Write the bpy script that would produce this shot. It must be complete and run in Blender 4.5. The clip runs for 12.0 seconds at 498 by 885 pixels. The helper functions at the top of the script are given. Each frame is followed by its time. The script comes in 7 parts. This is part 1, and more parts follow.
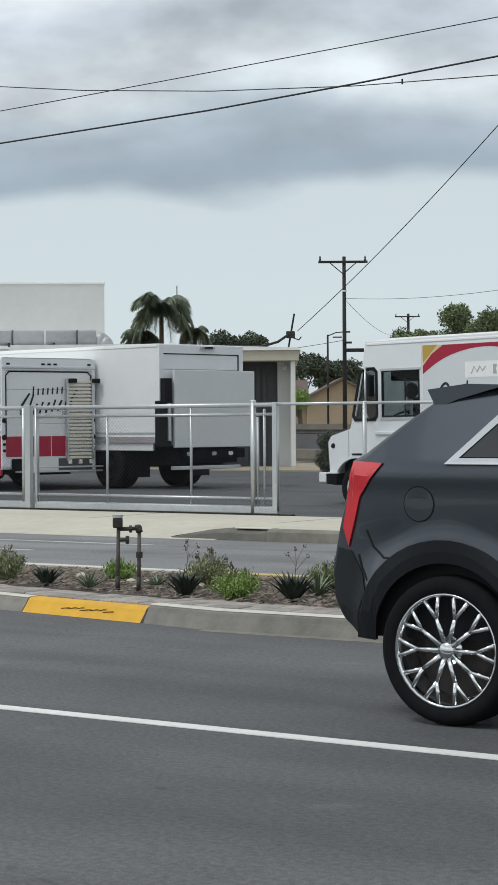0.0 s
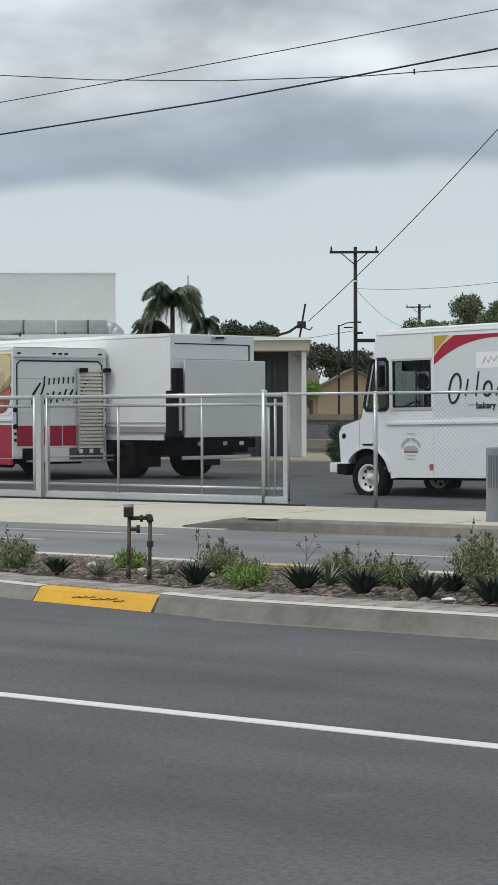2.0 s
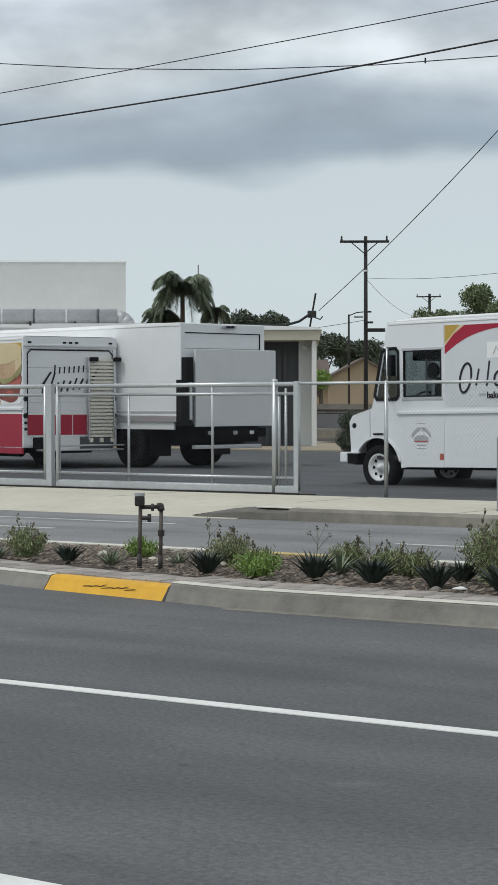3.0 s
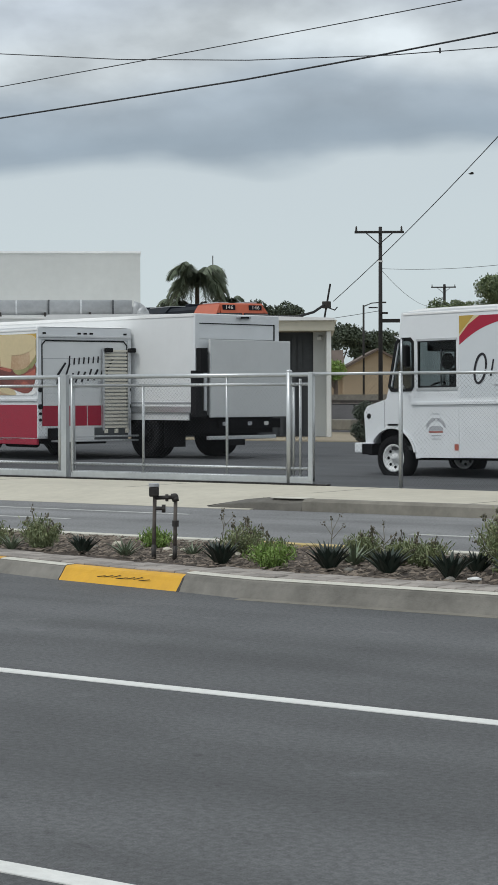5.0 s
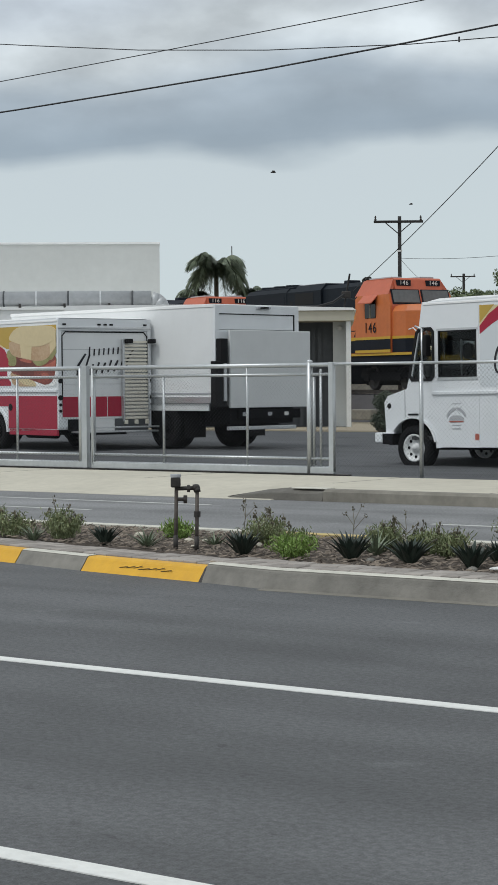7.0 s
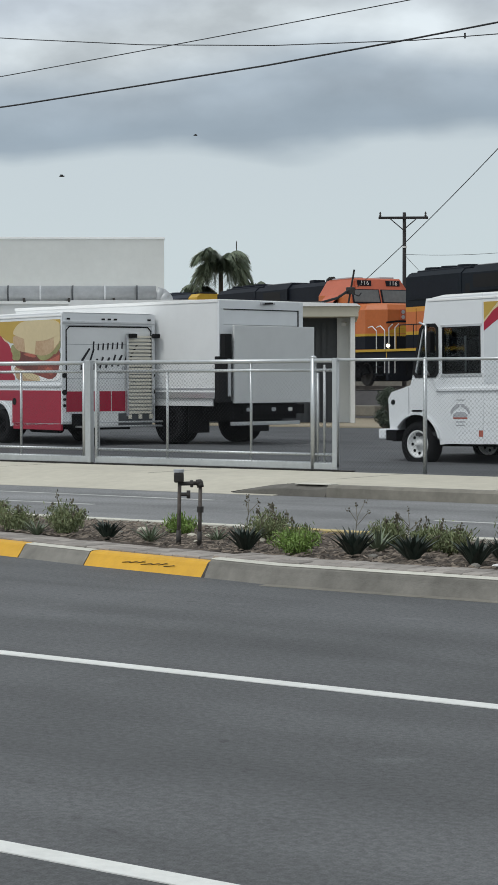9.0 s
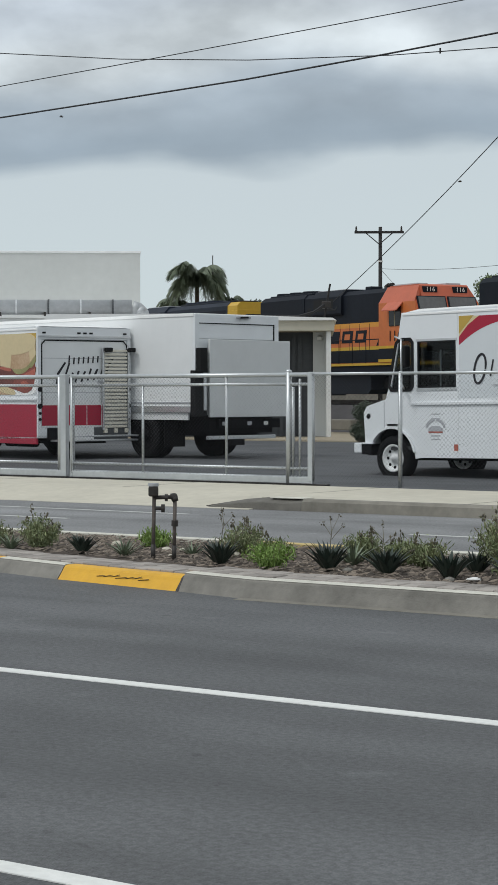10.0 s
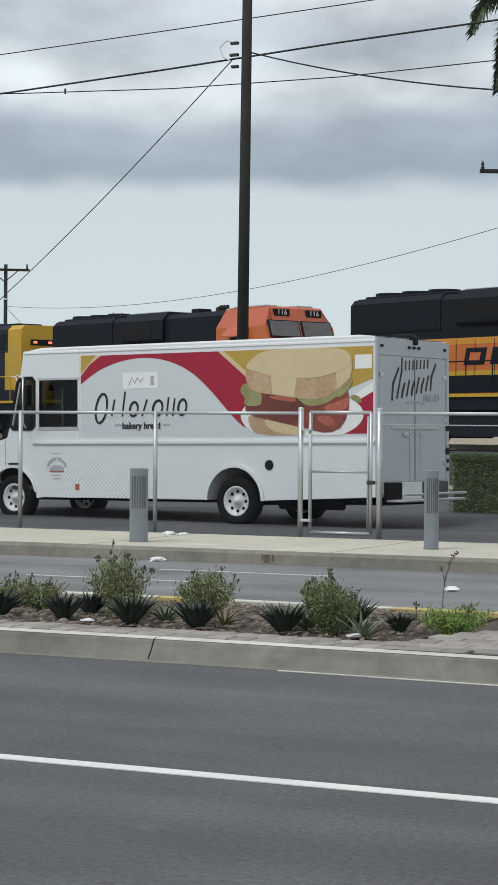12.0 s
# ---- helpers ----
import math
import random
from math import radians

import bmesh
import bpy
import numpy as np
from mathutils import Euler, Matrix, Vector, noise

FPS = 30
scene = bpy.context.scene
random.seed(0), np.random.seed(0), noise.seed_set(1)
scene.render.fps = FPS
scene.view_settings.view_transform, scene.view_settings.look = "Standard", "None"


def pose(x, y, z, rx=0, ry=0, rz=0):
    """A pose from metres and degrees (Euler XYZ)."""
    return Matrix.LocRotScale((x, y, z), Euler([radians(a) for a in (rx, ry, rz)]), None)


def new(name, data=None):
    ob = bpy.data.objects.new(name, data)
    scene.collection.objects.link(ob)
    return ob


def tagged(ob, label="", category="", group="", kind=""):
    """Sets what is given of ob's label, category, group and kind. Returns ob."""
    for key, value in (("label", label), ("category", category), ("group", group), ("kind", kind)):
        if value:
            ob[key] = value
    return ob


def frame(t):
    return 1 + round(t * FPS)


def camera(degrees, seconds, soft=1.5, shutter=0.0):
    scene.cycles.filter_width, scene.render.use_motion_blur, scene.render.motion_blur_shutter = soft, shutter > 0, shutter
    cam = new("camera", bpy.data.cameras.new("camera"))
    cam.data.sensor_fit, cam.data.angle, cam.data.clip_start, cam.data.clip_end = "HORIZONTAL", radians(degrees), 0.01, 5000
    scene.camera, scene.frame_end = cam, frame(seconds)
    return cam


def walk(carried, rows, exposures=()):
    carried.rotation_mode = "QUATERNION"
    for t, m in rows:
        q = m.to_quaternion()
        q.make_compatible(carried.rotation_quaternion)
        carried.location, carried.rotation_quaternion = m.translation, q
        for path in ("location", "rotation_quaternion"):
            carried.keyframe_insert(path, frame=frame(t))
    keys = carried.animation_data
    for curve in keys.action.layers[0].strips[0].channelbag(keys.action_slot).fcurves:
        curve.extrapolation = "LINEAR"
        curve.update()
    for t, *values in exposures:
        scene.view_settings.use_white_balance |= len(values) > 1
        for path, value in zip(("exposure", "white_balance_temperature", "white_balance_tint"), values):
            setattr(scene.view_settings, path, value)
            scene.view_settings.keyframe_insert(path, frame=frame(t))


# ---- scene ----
cam = camera(14.363, 12.0, soft=1.25)
# a person stands on the near pavement and pans
walk(cam, [
    (0.0, pose(0.002, 0.002, 1.508, 89.445, 0.397, 34.792)),
    (0.5, pose(0.003, 0.002, 1.508, 89.532, 0.374, 34.822)),
    (1.0, pose(0.002, 0.002, 1.510, 89.476, 0.301, 34.884)),
    (1.5, pose(0.001, 0.001, 1.504, 89.359, 0.268, 34.980)),
    (2.0, pose(-0.001, -0.000, 1.504, 89.162, 0.235, 35.101)),
    (2.5, pose(-0.005, -0.003, 1.501, 88.978, 0.153, 35.265)),
    (3.0, pose(-0.011, -0.007, 1.501, 88.858, 0.148, 35.384)),
    (5.0, pose(-0.006, -0.005, 1.498, 88.594, 0.200, 35.813)),
    (5.5, pose(-0.010, -0.007, 1.498, 88.539, 0.128, 35.954)),
    (6.0, pose(-0.011, -0.008, 1.495, 88.479, 0.260, 36.104)),
    (6.5, pose(-0.018, -0.013, 1.495, 88.406, 0.276, 36.221)),
    (7.0, pose(-0.020, -0.014, 1.500, 88.315, 0.423, 36.371)),
    (9.0, pose(-0.018, -0.012, 1.500, 88.184, 0.135, 36.488)),
    (9.5, pose(-0.014, -0.010, 1.494, 88.367, 0.108, 36.298)),
    (10.0, pose(-0.005, -0.004, 1.498, 88.591, 0.105, 35.805)),
    (10.5, pose(0.000, 0.000, 1.500, 88.820, 0.000, 34.800)),
    (11.0, pose(0.008, 0.005, 1.501, 89.066, -0.140, 32.805)),
    (11.5, pose(0.026, 0.018, 1.504, 89.356, -0.291, 29.699)),
    (12.0, pose(0.060, 0.042, 1.517, 89.734, -0.474, 24.999)),
], exposures=((0.0, 0.04), (1.5, 0.0), (3.0, -0.06), (5.0, -0.08), (9.5, -0.08), (10.5, -0.06), (11.0, -0.05), (11.5, -0.06), (12.0, 0.02)))
# ---- light ----
world = bpy.data.worlds.new("overcast_sky")
scene.world = world
world.use_nodes = True
wn, wl = world.node_tree.nodes, world.node_tree.links
wn.clear()


def wnode(kind, **kw):
    n = wn.new(kind)
    for k, v in kw.items():
        setattr(n, k, v)
    return n


SUN_EL, SUN_AZ = 58.0, 205.0
w_sky = wnode("ShaderNodeTexSky", sky_type="NISHITA", sun_disc=False)
w_sky.sun_elevation, w_sky.sun_rotation = radians(SUN_EL), radians(SUN_AZ)
w_co = wnode("ShaderNodeTexCoord")
w_map = wnode("ShaderNodeMapping")
w_map.inputs["Scale"].default_value = (1.0, 1.0, 2.6)
w_n1 = wnode("ShaderNodeTexNoise")
w_n1.inputs["Scale"].default_value, w_n1.inputs["Detail"].default_value, w_n1.inputs["Roughness"].default_value = 5.0, 5.0, 0.45
w_sep = wnode("ShaderNodeSeparateXYZ")
w_mul = wnode("ShaderNodeMath", operation="MULTIPLY_ADD")
w_mul.inputs[1].default_value, w_mul.inputs[2].default_value = 0.075, -0.0375
w_add = wnode("ShaderNodeMath", operation="ADD")
w_ramp = wnode("ShaderNodeValToRGB")
w_ramp.color_ramp.interpolation = "EASE"
stops = [(0.0, (0.53, 0.61, 0.65)), (0.05, (0.63, 0.72, 0.755)), (0.112, (0.62, 0.70, 0.74)), (0.127, (0.345, 0.420, 0.490)), (0.147, (0.39, 0.46, 0.525)),
         (0.172, (0.70, 0.765, 0.80)), (0.196, (0.52, 0.58, 0.64)), (0.232, (0.95, 0.99, 1.0)), (0.6, (0.60, 0.66, 0.70)), (1.0, (0.70, 0.75, 0.78))]
els = w_ramp.color_ramp.elements
while len(els) < len(stops):
    els.new(0.5)
for e, (at, c) in zip(els, stops):
    e.position, e.color = at, (*c, 1)
w_mix = wnode("ShaderNodeMixRGB")
w_mix.inputs[0].default_value = 0.93
w_gain = wnode("ShaderNodeMixRGB", blend_type="MULTIPLY")
w_gain.inputs[0].default_value, w_gain.inputs[2].default_value = 1.0, (0.1, 0.1, 0.1, 1)
w_bg = wnode("ShaderNodeBackground")
w_bg.inputs["Strength"].default_value = 1.0
w_out = wnode("ShaderNodeOutputWorld")
wl.new(w_co.outputs["Generated"], w_map.inputs["Vector"])
wl.new(w_map.outputs["Vector"], w_n1.inputs["Vector"])
wl.new(w_co.outputs["Generated"], w_sep.inputs[0])
wl.new(w_n1.outputs[0], w_mul.inputs[0])
wl.new(w_mul.outputs[0], w_add.inputs[0])
wl.new(w_sep.outputs["Z"], w_add.inputs[1])
wl.new(w_add.outputs[0], w_ramp.inputs[0])
wl.new(w_sky.outputs[0], w_gain.inputs[1])
wl.new(w_gain.outputs[0], w_mix.inputs[1])
# cloud billows: brighter and darker patches above the clear strip
w_map2 = wnode("ShaderNodeMapping")
w_map2.inputs["Scale"].default_value = (1.0, 1.0, 2.0)
w_n2 = wnode("ShaderNodeTexNoise")
w_n2.inputs["Scale"].default_value, w_n2.inputs["Detail"].default_value, w_n2.inputs["Roughness"].default_value = 13.0, 6.0, 0.5
w_lump = wnode("ShaderNodeMapRange")
w_lump.inputs["From Min"].default_value, w_lump.inputs["From Max"].default_value = 0.33, 0.67
w_lump.inputs["To Min"].default_value, w_lump.inputs["To Max"].default_value = 0.76, 1.26
w_high = wnode("ShaderNodeMapRange")
w_high.inputs["From Min"].default_value, w_high.inputs["From Max"].default_value = 0.112, 0.165
w_billow = wnode("ShaderNodeMixRGB", blend_type="MULTIPLY")
wl.new(w_co.outputs["Generated"], w_map2.inputs["Vector"])
wl.new(w_map2.outputs["Vector"], w_n2.inputs["Vector"])
wl.new(w_n2.outputs[0], w_lump.inputs["Value"])
wl.new(w_add.outputs[0], w_high.inputs["Value"])
wl.new(w_high.outputs[0], w_billow.inputs[0])
wl.new(w_ramp.outputs[0], w_billow.inputs[1])
wl.new(w_lump.outputs[0], w_billow.inputs[2])
wl.new(w_billow.outputs[0], w_mix.inputs[2])
wl.new(w_mix.outputs[0], w_bg.inputs["Color"])
wl.new(w_bg.outputs[0], w_out.inputs["Surface"])

sun = new("sun", bpy.data.lights.new("sun", "SUN"))
sun.data.energy, sun.data.angle, sun.data.color = 1.35, radians(16), (0.985, 1.0, 0.985)
sun.matrix_world = pose(0, 0, 30, 90 - SUN_EL, 0, 180 - SUN_AZ)
scene.view_settings.exposure = 0.0


# ---- materials ----
def mat(name, color, rough=0.6, metal=0.0, var=0.12, scale=8.0, bump=0.0, bscale=60.0, dark=None, spec=None, coat=0.0, rand=0.0):
    """A procedural surface: base colour with grain and stains at two scales, and a fine relief."""
    m = bpy.data.materials.new(name)
    m.use_nodes = True
    n, l = m.node_tree.nodes, m.node_tree.links
    b = n["Principled BSDF"]
    b.inputs["Roughness"].default_value, b.inputs["Metallic"].default_value = rough, metal
    if spec is not None:
        b.inputs["Specular IOR Level"].default_value = spec
    b.inputs["Coat Weight"].default_value = coat
    co = n.new("ShaderNodeTexCoord")
    big, small = n.new("ShaderNodeTexNoise"), n.new("ShaderNodeTexNoise")
    big.inputs["Scale"].default_value, big.inputs["Detail"].default_value = scale * 0.12, 5
    small.inputs["Scale"].default_value, small.inputs["Detail"].default_value = scale, 6
    small.inputs["Roughness"].default_value = 0.65
    l.new(co.outputs["Object"], big.inputs["Vector"])
    l.new(co.outputs["Object"], small.inputs["Vector"])
    s = n.new("ShaderNodeMath")
    s.operation = "ADD"
    l.new(big.outputs[0], s.inputs[0])
    l.new(small.outputs[0], s.inputs[1])
    r = n.new("ShaderNodeMapRange")
    r.inputs["From Min"].default_value, r.inputs["From Max"].default_value = 0.65, 1.35
    l.new(s.outputs[0], r.inputs["Value"])
    mx = n.new("ShaderNodeMixRGB")
    lo = dark or tuple(c * (1 - var) for c in color)
    hi = tuple(min(1, c * (1 + var)) for c in color) if not dark else color
    mx.inputs[1].default_value, mx.inputs[2].default_value = (*lo, 1), (*hi, 1)
    l.new(r.outputs[0], mx.inputs[0])
    last = mx.outputs[0]
    if rand:
        oi = n.new("ShaderNodeObjectInfo")
        hsv = n.new("ShaderNodeHueSaturation")
        rr = n.new("ShaderNodeMapRange")
        rr.inputs["To Min"].default_value, rr.inputs["To Max"].default_value = 1 - rand, 1 + rand
        l.new(oi.outputs["Random"], rr.inputs["Value"])
        l.new(rr.outputs[0], hsv.inputs["Value"])
        l.new(last, hsv.inputs["Color"])
        last = hsv.outputs[0]
    l.new(last, b.inputs["Base Color"])
    if bump:
        bn, bp = n.new("ShaderNodeTexNoise"), n.new("ShaderNodeBump")
        bn.inputs["Scale"].default_value, bn.inputs["Detail"].default_value = bscale, 4
        bp.inputs["Strength"].default_value, bp.inputs["Distance"].default_value = bump, 0.02
        l.new(co.outputs["Object"], bn.inputs["Vector"])
        l.new(bn.outputs[0], bp.inputs["Height"])
        l.new(bp.outputs[0], b.inputs["Normal"])
    return m


def leafmat(name, a, b_, rough=0.55):
    """Foliage: colour varies from leaf to leaf."""
    m = bpy.data.materials.new(name)
    m.use_nodes = True
    n, l = m.node_tree.nodes, m.node_tree.links
    b = n["Principled BSDF"]
    b.inputs["Roughness"].default_value = rough
    g = n.new("ShaderNodeNewGeometry")
    mx = n.new("ShaderNodeMixRGB")
    mx.inputs[1].default_value, mx.inputs[2].default_value = (*a, 1), (*b_, 1)
    l.new(g.outputs["Random Per Island"], mx.inputs[0])
    l.new(mx.outputs[0], b.inputs["Base Color"])
    return m


def glassmat(name, tint, rough=0.03):
    m = bpy.data.materials.new(name)
    m.use_nodes = True
    b = m.node_tree.nodes["Principled BSDF"]
    b.inputs["Base Color"].default_value = (*tint, 1)
    b.inputs["Roughness"].default_value = rough
    b.inputs["Transmission Weight"].default_value = 1.0
    b.inputs["IOR"].default_value = 1.25
    return m


def glowmat(name, color, strength):
    m = bpy.data.materials.new(name)
    m.use_nodes = True
    b = m.node_tree.nodes["Principled BSDF"]
    b.inputs["Base Color"].default_value = (*color, 1)
    b.inputs["Emission Color"].default_value = (*color, 1)
    b.inputs["Emission Strength"].default_value = strength
    return m


def asphalt_mat(name, color, lane=3.3, y0=4.6):
    """Asphalt: fine stone grain, long worn streaks along the road, pale scuffs and old cracks."""
    m = bpy.data.materials.new(name)
    m.use_nodes = True
    n, l = m.node_tree.nodes, m.node_tree.links
    b = n["Principled BSDF"]
    b.inputs["Roughness"].default_value = 0.82
    co = n.new("ShaderNodeTexCoord")
    mp = n.new("ShaderNodeMapping")
    mp.inputs["Scale"].default_value = (0.10, 1.0, 1.0)
    streak, grain, blot, scuff, pit, speck = (n.new("ShaderNodeTexNoise") for _ in range(6))
    for t_, sc, de in ((streak, 1.3, 4), (grain, 120.0, 3), (blot, 0.6, 5), (scuff, 3.0, 8), (pit, 9.0, 4), (speck, 34.0, 2)):
        t_.inputs["Scale"].default_value, t_.inputs["Detail"].default_value = sc, de
    l.new(co.outputs["Object"], mp.inputs[0])
    l.new(mp.outputs[0], streak.inputs["Vector"])
    for t_ in (grain, blot, scuff, pit, speck):
        l.new(co.outputs["Object"], t_.inputs["Vector"])
    def rng(src, a, b_, lo, hi):
        r = n.new("ShaderNodeMapRange")
        for k, v in zip(("From Min", "From Max", "To Min", "To Max"), (a, b_, lo, hi)):
            r.inputs[k].default_value = v
        l.new(src.outputs[0], r.inputs["Value"])
        return r
    parts_ = [rng(streak, 0.3, 0.7, 0.80, 1.22), rng(grain, 0.3, 0.7, 0.75, 1.25), rng(blot, 0.3, 0.7, 0.80, 1.18), rng(scuff, 0.62, 0.78, 1.0, 1.35), rng(pit, 0.64, 0.74, 1.0, 0.72), rng(speck, 0.36, 0.64, 0.82, 1.18)]
    last = parts_[0]
    for p_ in parts_[1:]:
        q = n.new("ShaderNodeMath")
        q.operation = "MULTIPLY"
        l.new(last.outputs[0], q.inputs[0])
        l.new(p_.outputs[0], q.inputs[1])
        last = q
    sc = n.new("ShaderNodeVectorMath")
    sc.operation = "SCALE"
    sc.inputs[0].default_value = color
    l.new(last.outputs[0], sc.inputs["Scale"])
    l.new(sc.outputs[0], b.inputs["Base Color"])
    bp = n.new("ShaderNodeBump")
    bp.inputs["Strength"].default_value, bp.inputs["Distance"].default_value = 0.5, 0.01
    l.new(grain.outputs[0], bp.inputs["Height"])
    l.new(bp.outputs[0], b.inputs["Normal"])
    return m


